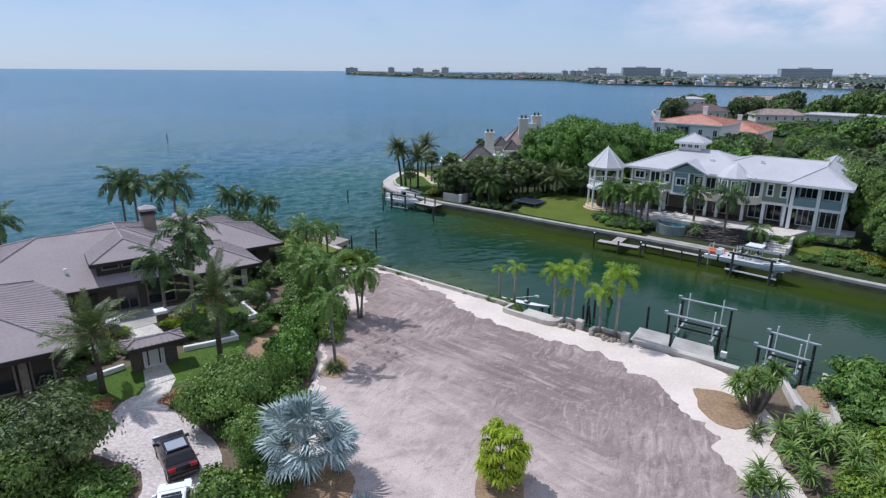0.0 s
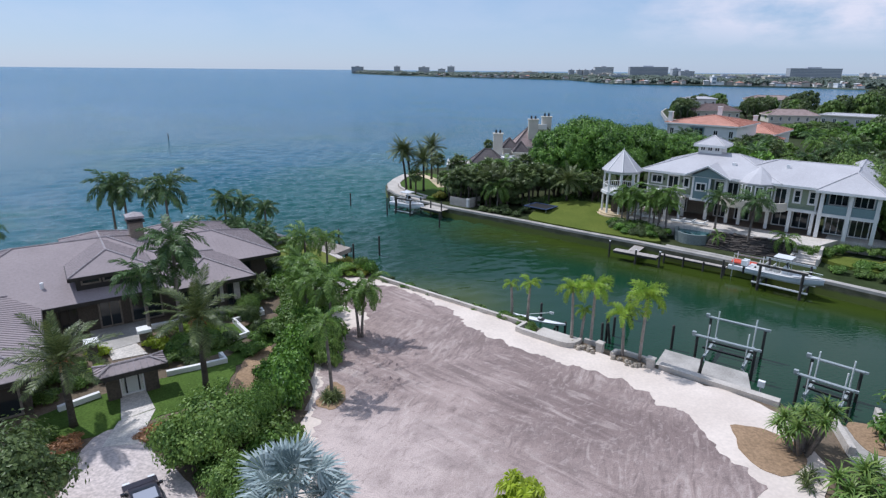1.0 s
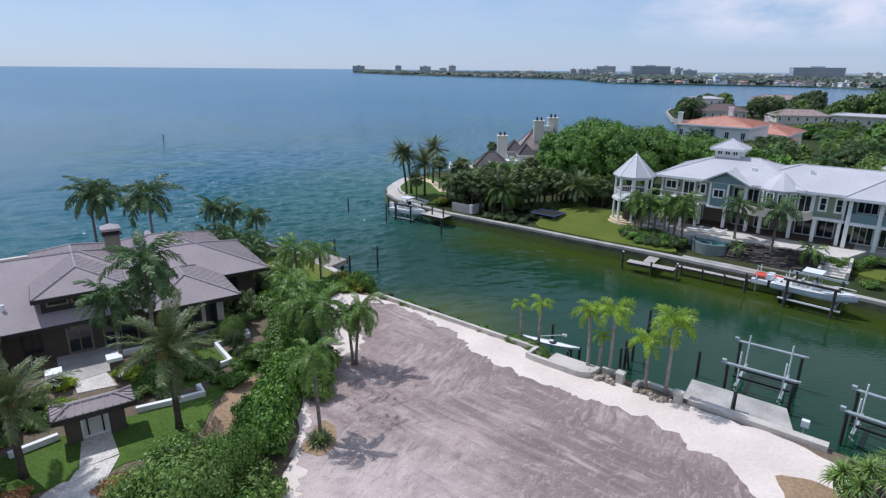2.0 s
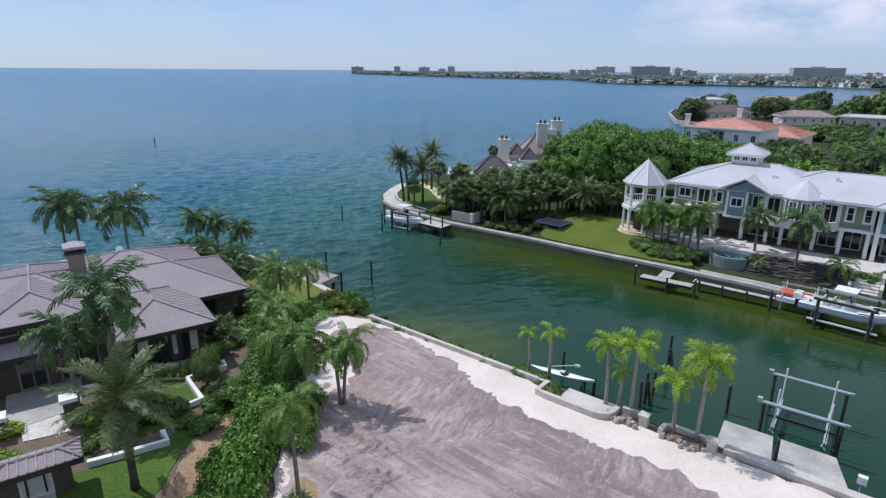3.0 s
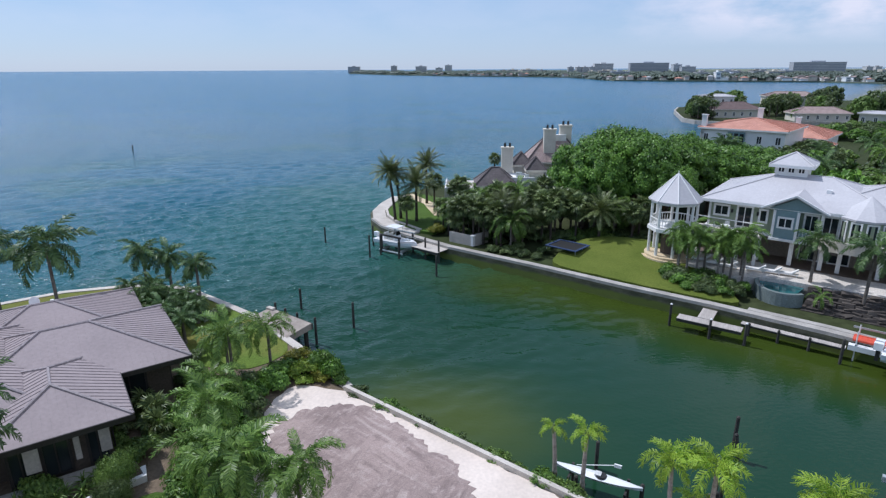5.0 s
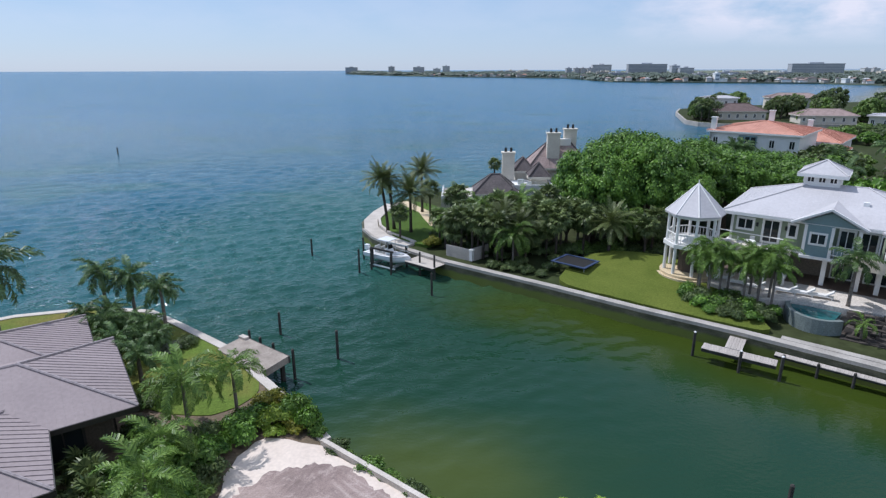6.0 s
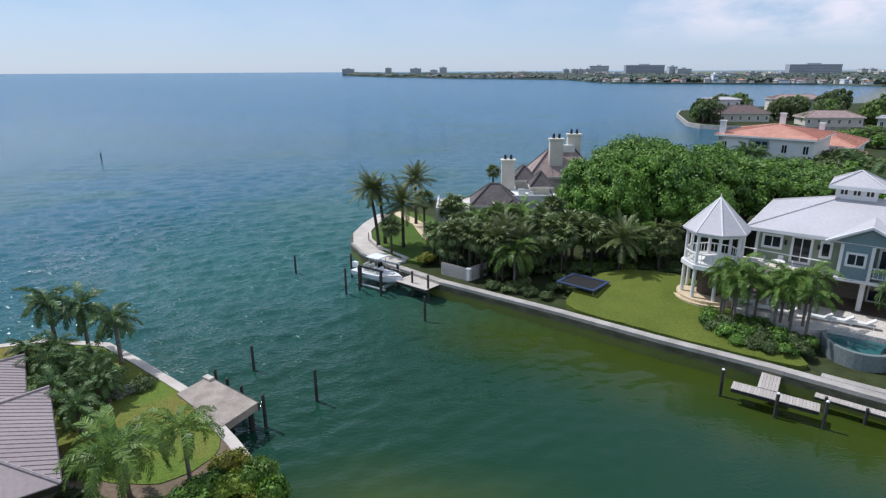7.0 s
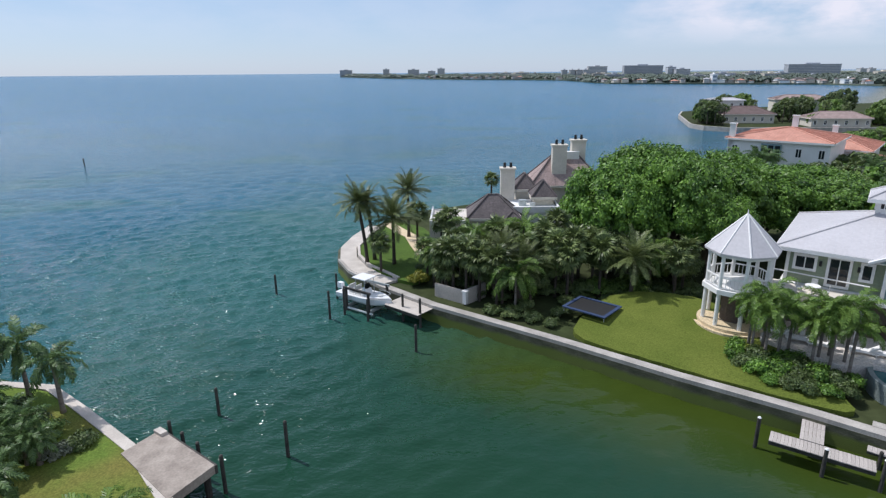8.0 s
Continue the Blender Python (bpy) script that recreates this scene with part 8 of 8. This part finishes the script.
for x, y, r, m in ((27.6, 35.2, 1.9, L_SHRUB), (29.6, 37.2, 2.0, L_SHRUB), (31.4, 35.4, 2.2, L_SHRUB), (28.8, 32.4, 2.0, L_SHRUB), (31.6, 31.6, 2.0, L_SHRUB), (33.4, 33.6, 2.2, L_SHRUB), (26.6, 30.2, 1.5, L_LIMEB), (28.6, 29.0, 1.6, L_SHRUB), (30.8, 28.4, 1.8, L_LIMEB), (25.0, 27.4, 1.2, L_LIMEB), (27.0, 26.6, 1.4, L_SHRUB), (34.6, 29.4, 2.0, L_SHRUB), (24.4, 25.6, 1.4, L_SHRUB), (22.4, 26.2, 1.2, L_LIMEB), (29.4, 25.4, 1.8, L_SHRUB), (32.6, 26.0, 2.0, L_SHRUB), (36.2, 32.6, 2.2, L_SHRUB), (35.6, 36.0, 2.0, L_SHRUB), (25.6, 31.6, 1.1, L_SHRUB), (27.0, 33.4, 1.3, L_SHRUB), (20.4, 24.6, 1.2, L_SHRUB), (33.0, 37.6, 1.8, L_SHRUB), (31.0, 38.6, 1.5, L_SHRUB), (26.2, 28.6, 1.3, L_LIMEB), (28.2, 31.2, 1.5, L_LIMEB), (24.0, 24.0, 1.3, L_LIMEB), (26.8, 24.6, 1.5, L_LIMEB), (22.2, 23.4, 1.2, L_SHRUB)):
    bush(x, y, r, m, tall=1.1, label="large overgrown shrub at the lot's end", group="overgrown shrubs")
for u, n, r in ((1.2, -4.4, 0.9), (1.0, -3.2, 0.8), (1.5, -5.6, 0.9), (2.2, -6.4, 0.9), (3.2, -6.9, 1.0), (4.4, -6.4, 1.1), (5.6, -6.0, 1.2), (6.8, -5.8, 1.2), (8.0, -5.8, 1.0), (4.8, -4.8, 1.2), (5.4, -7.6, 0.8), (6.6, -7.8, 0.8), (7.8, -7.6, 0.8), (3.0, -5.6, 1.2), (8.8, -6.8, 0.8), (4.3, -7.8, 0.7), (5.6, -3.2, 0.9), (9.0, -5.0, 0.8)):
    bush(*mansion_xy(u, n), r, rng.choice([L_FICUS, L_DULL, L_FICUS]), ground=1.95, tall=1.1, label="lush green shrub round the pool palms", group="pool shrubs")
for u, n, r in ((24.0, -3.0, 0.9), (25.4, -3.2, 1.0), (26.8, -2.6, 1.0), (27.6, -1.2, 0.9), (28.2, 0.2, 0.9), (28.8, 1.8, 0.8), (30.2, 2.0, 0.8), (31.8, 2.2, 0.8), (33.0, 2.6, 0.9), (22.6, -3.2, 0.8)):
    bush(*mansion_xy(u, n), r, rng.choice([L_SHRUB, L_FICUS, L_TREE]), ground=1.9, tall=1.15, label="green shrub along the patio's stone edge", group="patio shrubs")
for x, y, r, m in ((47.0, 70.2, 1.2, L_SHRUB), (48.6, 68.6, 1.2, L_TREE), (50.2, 67.0, 1.2, L_YELLOW), (45.2, 67.6, 1.0, L_TREE), (46.8, 66.0, 1.0, L_TREE), (48.4, 64.4, 1.0, L_SHRUB), (50.4, 70.4, 1.1, L_YELLOW), (43.4, 69.2, 0.9, L_SHRUB), (49.6, 62.6, 1.0, L_TREE), (52.0, 65.0, 1.4, L_DRY)):
    bush(x, y, r, m, ground=1.6, tall=0.9, label="clipped shrub along the far seawall", group="seawall shrubs")
# dull dark leaf tones stand in for the deep shade over this bank
for x, y, r in ((3.8, 96.4, 1.0), (5.6, 95.6, 1.1), (7.4, 94.6, 1.1), (9.0, 93.6, 0.9), (10.2, 95.8, 1.0), (7.0, 97.2, 1.2), (11.2, 98.6, 1.0), (13.2, 99.2, 1.0), (15.4, 98.8, 1.1), (17.2, 100.2, 1.2), (19.4, 99.6, 1.0), (21.4, 97.8, 0.9), (5.0, 99.6, 1.2), (2.6, 100.6, 1.1), (-3.0, 105.4, 0.8), (-3.6, 108.6, 0.9), (-1.2, 107.6, 1.2), (0.6, 109.2, 1.4), (-0.4, 113.0, 1.2), (22.6, 96.2, 0.7), (3.0, 101.8, 1.4), (4.6, 102.6, 1.4), (6.4, 101.6, 1.5), (8.0, 102.4, 1.5), (9.8, 101.0, 1.4), (11.4, 101.8, 1.5)):
    bush(x, y, r * 0.82, rng.choice([L_DULL, L_FAN, L_DULL]), ground=1.6, tall=1.0, label="dark shrub on the far bank", group="bank shrubs")
for x, y, r in ((13.0, 101.0, 1.4), (14.6, 101.6, 1.5), (16.4, 101.4, 1.4), (18.6, 101.6, 1.6), (20.6, 101.0, 1.5), (22.6, 99.4, 1.4), (24.2, 99.0, 1.5), (1.6, 103.2, 1.3), (23.2, 102.6, 1.8), (21.4, 104.4, 1.8)):
    bush(x, y, r, rng.choice([L_DULL, L_TREE, L_DULL]), ground=1.6, tall=1.0, label="dark shrub on the far bank", group="bank shrubs")
rt = random.Random(44)
for k in range(30):
    x = -7.2 + k * 0.46 + rt.uniform(-0.15, 0.15)
    bush(*edge(x, 0.22), rt.uniform(0.34, 0.62) if k % 5 else 0.75, rt.choice([L_TREE, L_SHRUB, L_DULL]), ground=1.75, tall=rt.uniform(0.6, 1.0), label="scrubby green tuft growing over the bulkhead", group="bulkhead tufts")
for x, o, r in ((5.0, 0.22, 0.6), (5.9, 0.22, 0.7), (7.0, -0.5, 0.55), (7.2, -1.1, 0.45)):
    bush(*edge(x, o), r, L_TREE, ground=1.75 if o > 0 else 2.05, tall=1.1, label="dark scrub beside the canal sitting bay", group="bulkhead tufts")
# sword-leaved clumps
rosette(20.9, 34.8, [(0, 0, 2.6), (0.9, 0.3, 3.0), (-0.9, 0.4, 2.5), (0.2, -0.8, 2.1), (1.1, -0.7, 2.2), (-0.5, 1.0, 3.1), (0.6, 1.2, 2.8), (-1.2, -0.4, 2.0), (1.6, 0.5, 2.4), (0.1, -0.3, 1.5), (-0.8, -0.9, 1.4), (1.2, -0.2, 1.5), (0.9, -1.1, 1.5), (-0.2, 0.6, 3.4)], L_STRAP, size=0.82, leaves=64)
rosette(21.6, 30.4, [(0, 0, 1.0), (1.0, 0.4, 1.3), (-0.8, 0.5, 0.9), (0.3, -0.9, 0.9), (1.2, -0.7, 1.0), (2.0, 0.2, 1.1), (-0.2, 1.2, 1.0)], L_STRAP, size=1.1, leaves=50, label="low spreading clump of sword-leaved plants")
rosette(23.6, 29.0, [(0, 0, 1.2), (1.0, 0.5, 1.1), (-0.7, 0.7, 1.2), (0.5, -0.9, 0.9), (1.5, -0.4, 1.0)], L_STRAP, size=1.1, leaves=50, label="low spreading clump of sword-leaved plants")
rosette(23.4, 26.9, [(0, 0, 1.0), (0.9, 0.4, 1.1), (-0.8, 0.5, 0.9), (0.3, -0.9, 0.8)], L_STRAP, size=1.1, leaves=54, label="low spreading clump of sword-leaved plants")
rosette(20.6, 28.2, [(0, 0, 0.8), (0.9, 0.4, 0.9), (-0.8, 0.5, 0.7)], L_STRAP, size=1.0, leaves=50, label="low spreading clump of sword-leaved plants")
rosette(17.4, 26.8, [(0, 0, 0.8), (0.8, 0.3, 0.9), (-0.6, 0.5, 0.8), (0.2, -0.8, 0.7)], L_STRAP, size=1.0, leaves=46, label="low spreading clump of sword-leaved plants")
rosette(-3.9, 25.0, [(0, 0, 0.2), (0.4, 0.2, 0.2)], L_SILVER, label="blue-grey spiky agave at the lot edge", size=0.6, name="agave", group="agaves")
rosette(-7.9, 39.0, [(0.3 * math.cos(i * 0.9), 0.35 * math.sin(i * 0.9), 0.25) for i in range(7)], L_DATE, label="dry tussock of grass round a leaning palm", size=0.7, name="grass_tussock", group="grass tussocks", leaves=40, girth=0.05)
rosette(-13.7, 41.9, [(0, 0, 0.3), (0.5, 0.3, 0.3)], L_STRAP, label="spiky plant on the mulch strip", size=0.6)
rosette(19.6, 32.2, [(0, 0, 0.3), (0.7, 0.3, 0.3), (-0.6, 0.2, 0.3)], L_DATE, label="grassy tuft on the mulch bed", size=0.7)


def tuft(r, leaves, length, width):
    """One head of hanging strap leaves that grow from a single point."""
    mb = MB()
    mb.v.append((0, 0, 0))
    for i in range(leaves):
        a, l = i * 2.4 + r.uniform(-0.2, 0.2), length * r.uniform(0.8, 1.15)
        up = 0.75 - 0.95 * i / leaves
        d, n = Vector((math.cos(a), math.sin(a), 0)), Vector((-math.sin(a), math.cos(a), 0)) * width
        m, e = d * l * 0.5 + Vector((0, 0, l * (0.1 + 0.4 * up))), d * l * 0.85 + Vector((0, 0, l * (-0.45 + 0.7 * up)))
        k = len(mb.v)
        mb.v += [tuple(m - n * 0.5), tuple(m + n * 0.5), tuple(e)]
        mb.f += [(0, k, k + 1), (k, k + 2, k + 1)]
    return mb


def lime_clump(x, y):
    r = random.Random(5)
    t = thing("lime_clump", "bright yellow-lime bushy clump with hanging tufts", "shrub", (x, y, 2.03), 0, group="lime clumps")
    for i in range(7):
        a = i * 0.9
        part("stem", MB().tube([(0.15 * math.cos(a), 0.15 * math.sin(a), 0), (0.5 * math.cos(a), 0.5 * math.sin(a), 1.2), (0.7 * math.cos(a), 0.7 * math.sin(a), 2.5)], [0.05, 0.04, 0.025], 6), M_TRUNK, t)
    for i in range(96):
        h = r.uniform(0.55, 3.35)
        q = 1.2 * (1.0 if h < 2.6 else 1.0 - 0.45 * (h - 2.6)) * (0.8 if h < 0.9 else 1.0) * math.sqrt(r.uniform(0.45, 1.0)) if h < 3.0 else r.uniform(0, 0.95)
        ob = part("tuft", tuft(r, 22, r.uniform(0.42, 0.66), 0.13), L_LIMEY, t)
        ob.matrix_basis = pose(q * math.cos(i * 2.4), q * math.sin(i * 2.4), h + r.uniform(-0.1, 0.15), r.uniform(-20, 20), r.uniform(-20, 20), 0)


lime_clump(3.7, 26.9)

# stones of the planters
rk_meshes = []
for k in range(4):
    mb = MB().rod((0, 0, -0.1), (0, 0, 0.14), 0.2, 0.13, 7)
    mb.v = [(x * rng.uniform(0.8, 1.3), y * rng.uniform(0.8, 1.3), z * rng.uniform(0.8, 1.4)) for x, y, z in mb.v]
    me = mb.mesh("rock")
    me.materials.append(M_ROCK)
    rk_meshes.append(me)
for k in range(34):
    x = rng.choice([rng.uniform(10.2, 12.0), rng.uniform(13.1, 15.2), rng.uniform(10.2, 12.0)])
    ob = tagged(new("rock", rng.choice(rk_meshes)), "rough pale limestone rock edging a planter", "rock", "planter rocks")
    ob.matrix_basis = pose(*edge(x, -1.25 + rng.uniform(-0.2, 0.5)), 2.16, 0, 0, rng.uniform(0, 360)) @ Matrix.Scale(rng.uniform(0.6, 1.2), 4)


# ---- spit, far coast, skyline ----
rf = random.Random(99)
for x, y, h, r in ((100, 292, 6.5, 3.0), (103, 298, 8, 3.6), (106, 304, 8.5, 4.0), (103, 288, 5, 2.8), (109, 311, 8, 4.4), (136, 300, 8, 4.0), (142, 304, 9, 4.5), (148, 310, 9, 5), (154, 316, 9, 5), (162, 308, 8, 5), (170, 320, 10, 6), (164, 280, 9, 5), (172, 284, 11, 6), (180, 280, 12, 7), (188, 292, 12, 7), (198, 286, 12, 7), (208, 298, 12, 8), (222, 292, 12, 8), (237, 300, 12, 8), (257, 304, 12, 8)):
    tree(x, y, h, r, rf.choice([L_DULL, L_TREE]), ground=1.6, meshes=FARC, low=0.4, label="green tree on the far spit", group="spit trees")
for x, y, h, r in ((128, 338, 9, 5), (140, 346, 9, 6), (184, 338, 11, 7), (217, 328, 13, 8)):
    tree(x, y, h, r, rf.choice([L_DULL, L_TREE]), ground=1.6, meshes=FARC, low=0.4, label="green tree on the far spit", group="spit trees")
for x, y, h, r in ((100.5, 287, 7.5, 2.6), (102.5, 291, 8.2, 2.8), (104.5, 295, 7.0, 2.6), (101.5, 297, 8.0, 3.0), (106, 300, 8.5, 3.0), (103.8, 285.5, 4.0, 2.2), (106.8, 288, 3.0, 1.7)):
    tree(x, y, h, r, L_DULL, ground=1.6, meshes=FARC, low=0.6, label="dark loose tree at the spit's tip", group="spit tip trees")
for x, y in ((99.5, 284.5), (102, 283), (105.5, 283.5), (107.5, 297), (108, 304), (132, 290), (136, 292), (140, 289), (144, 294), (149, 291), (113, 308), (128, 308), (158, 292)):
    palm("fan", x, y, rf.uniform(6, 8), ground=1.6, size=1.7, count=18, group="spit palms", far=True)
tile_house((109, 292, 1.6), -3, [(0, 21, 0, 13, 3.6, 0.45)], [], "low house with a dark brown roof on the spit", M_ROOF_D, M_CREAM)
tile_house((111, 311, 1.6), -3, [(0, 15, 0, 9, 8.2, 0.2)], [], "house with a pale roof on the spit", M_ROOF_W, M_WHITE)
tile_house((158, 348, 1.6), -10, [(0, 26, 0, 12, 6.5, 0.35)], [], "cream house with a tan tile roof among trees", M_ROOF_P, M_CREAM)
tile_house((134, 274, 1.6), -6, [(0, 22, 0, 11, 3.2, 0.42)], [], "low grey-brown-roofed house by the channel", M_ROOF_P, M_CREAM)
tile_house((152, 228, 1.55), -10, [(0, 20, 0, 10, 3.6, 0.4)], [], "low grey-roofed house by the channel", M_ROOF_P, M_CREAM)
tile_house((128, 226, 1.55), -42, [(0, 24, 0, 9, 7.0, 0.12)], [], "long low house with a pale flat roof", M_ROOF_W, M_CREAM)
solid("seawall_spit", MB().wall([(118, 362), (108, 338), (98.5, 302), (95.5, 290), (97, 280), (104, 272.5), (150, 270), (210, 276)], 0.8, -2, 1.75), M_CONC2, "pale stained seawall round the spit", "seawall")


for k in range(24):
    x = rf.uniform(134, 176)
    tree(x, 274.5 + rf.uniform(0, 9) + 0.03 * (x - 100), rf.uniform(2.6, 5.0), rf.uniform(1.8, 3.2), rf.choice([L_DULL, L_TREE, L_TREE]), ground=1.6, meshes=FARC, low=0.2, label="garden tree along the spit seawall", group="spit garden trees")
for k in range(26):
    x = rf.uniform(112, 182)
    tree(x, 214 + 0.1 * (x - 112) + rf.uniform(-8, 8), rf.uniform(3.6, 5.0), rf.uniform(2.6, 4.0), rf.choice([L_DULL, L_TREE, L_FICUS]), ground=1.55, meshes=FARC, low=0.3, label="garden tree by the channel houses", group="channel garden trees")


def block(x, y, w, d, h, material, floors, label, turn=0, group="skyline buildings"):
    t = thing("apartment_block", label, "building", (x, y, 2.0), turn, group=group)
    part("wall", MB().box(-w / 2, w / 2, -d / 2, d / 2, 0, h), material, t)
    part("roof", MB().box(-w / 2 - 0.5, w / 2 + 0.5, -d / 2 - 0.5, d / 2 + 0.5, h, h + 1.0), material, t)
    part("plant_room", MB().box(-w * 0.15, w * 0.12, -d / 4, d / 4, h + 1.0, h + 3.6), material, t)
    for k in range(floors):
        z = h * (k + 0.35) / floors
        part("window_band", MB().box(-w / 2 + 1, w / 2 - 1, -d / 2 - 0.15, -d / 2 + 0.05, z, z + h / floors * 0.5), M_FARWIN, t, "window band greyed with painted haze")
    return t


def shore_at(tan):
    """How far off the coast's near edge lies along that bearing."""
    best = 9000.0
    for (ax, ay), (bx, by) in zip(COAST, COAST[1:] + COAST[:1]):
        da, db = ax - 1.5 - tan * ay, bx - 1.5 - tan * by
        if da * db < 0:
            best = min(best, ay + (by - ay) * da / (da - db))
    return best


# bearing tangent from the start of the path, distance, width, height
pale, slim, grey, dark = "distant pale apartment block", "distant slim apartment block", "distant grey apartment tower", "distant wide dark apartment tower"
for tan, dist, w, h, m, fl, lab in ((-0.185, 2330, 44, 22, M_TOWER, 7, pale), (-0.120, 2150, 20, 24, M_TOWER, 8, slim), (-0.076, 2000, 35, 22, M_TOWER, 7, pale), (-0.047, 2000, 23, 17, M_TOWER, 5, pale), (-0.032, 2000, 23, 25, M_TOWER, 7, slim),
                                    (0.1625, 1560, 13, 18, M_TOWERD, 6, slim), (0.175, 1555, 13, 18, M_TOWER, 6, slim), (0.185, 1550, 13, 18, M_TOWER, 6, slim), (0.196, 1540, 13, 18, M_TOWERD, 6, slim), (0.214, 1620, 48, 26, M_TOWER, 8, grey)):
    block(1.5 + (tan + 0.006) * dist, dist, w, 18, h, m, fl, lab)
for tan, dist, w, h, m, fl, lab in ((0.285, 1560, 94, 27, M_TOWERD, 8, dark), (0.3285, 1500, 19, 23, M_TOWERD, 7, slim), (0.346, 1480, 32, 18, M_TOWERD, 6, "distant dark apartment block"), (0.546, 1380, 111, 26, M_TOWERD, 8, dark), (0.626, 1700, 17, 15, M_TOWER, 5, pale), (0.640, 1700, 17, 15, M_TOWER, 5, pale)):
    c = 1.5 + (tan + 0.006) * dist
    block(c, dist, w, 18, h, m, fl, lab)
for k in range(150):
    tan = rf.uniform(-0.06, 0.80)
    dist = shore_at(tan) + (rf.uniform(5, 16) if k % 3 else rf.uniform(30, 160))
    hs = thing("shore_house", rf.choice(["small white waterfront house far across the bay", "small cream waterfront house far across the bay"]), "house", (1.5 + tan * dist, dist, 2.0), rf.uniform(-20, 20), group="far shore houses")
    w, dd, hh = rf.uniform(5, 13), rf.uniform(6, 10), rf.uniform(2.5, 6.0)
    part("wall", MB().box(-w / 2, w / 2, -dd / 2, dd / 2, 0, hh), rf.choice([M_CONC2, M_WHITE, M_CONC, M_CREAM]), hs)
    mb, *_ = hip(-w / 2 - 0.6, w / 2 + 0.6, -dd / 2 - 0.6, dd / 2 + 0.6, hh + 0.2, 0.4)
    part("roof", mb, rf.choice([M_ROOF_P, M_ROOF_W, M_ROOF_T, M_ROOF_S, M_ROOF_P]), hs)
for k in range(46):
    tan = rf.uniform(0.05, 0.86)
    dist = shore_at(tan) + rf.uniform(60, 620)
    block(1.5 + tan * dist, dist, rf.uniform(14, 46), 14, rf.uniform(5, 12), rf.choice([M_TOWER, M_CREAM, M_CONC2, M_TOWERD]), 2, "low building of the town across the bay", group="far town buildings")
for tan, back, w, h in ((0.715, 14, 34, 7.5), (0.752, 10, 26, 6.0), (0.70, 6, 18, 4.0), (0.60, 12, 20, 5.0), (0.395, 8, 7, 11.0)):
    dist = shore_at(tan) + back
    block(1.5 + tan * dist, dist, w, 10, h, M_WHITE, 2, "white waterfront pavilion across the bay", group="far town buildings")
# wooded shore: clumps too many to count
fw = MB()
gf = np.random.default_rng(8)
proto = crown_mesh("crown", lobes_for(1.0, 1.2, 3, 5, 0.8), 24, 0.34, 5, 0.8, 0.8)
pv = np.array([v.co[:] for v in proto.vertices])
pf = [tuple(p.vertices) for p in proto.polygons]
for k in range(2400):
    tan = gf.uniform(-0.22, 0.95)
    front = shore_at(tan)
    if front > 8000:
        continue
    dist = front + 12 + 700 * gf.random() ** 2.4
    s = gf.uniform(3.0, 8.5)
    q = pv * np.array([s * 1.5, s * 1.3, s]) + np.array([1.5 + tan * dist, dist, 2.2])
    b = len(fw.v)
    fw.v += [tuple(p) for p in q.tolist()]
    fw.f += [tuple(b + i for i in f) for f in pf]
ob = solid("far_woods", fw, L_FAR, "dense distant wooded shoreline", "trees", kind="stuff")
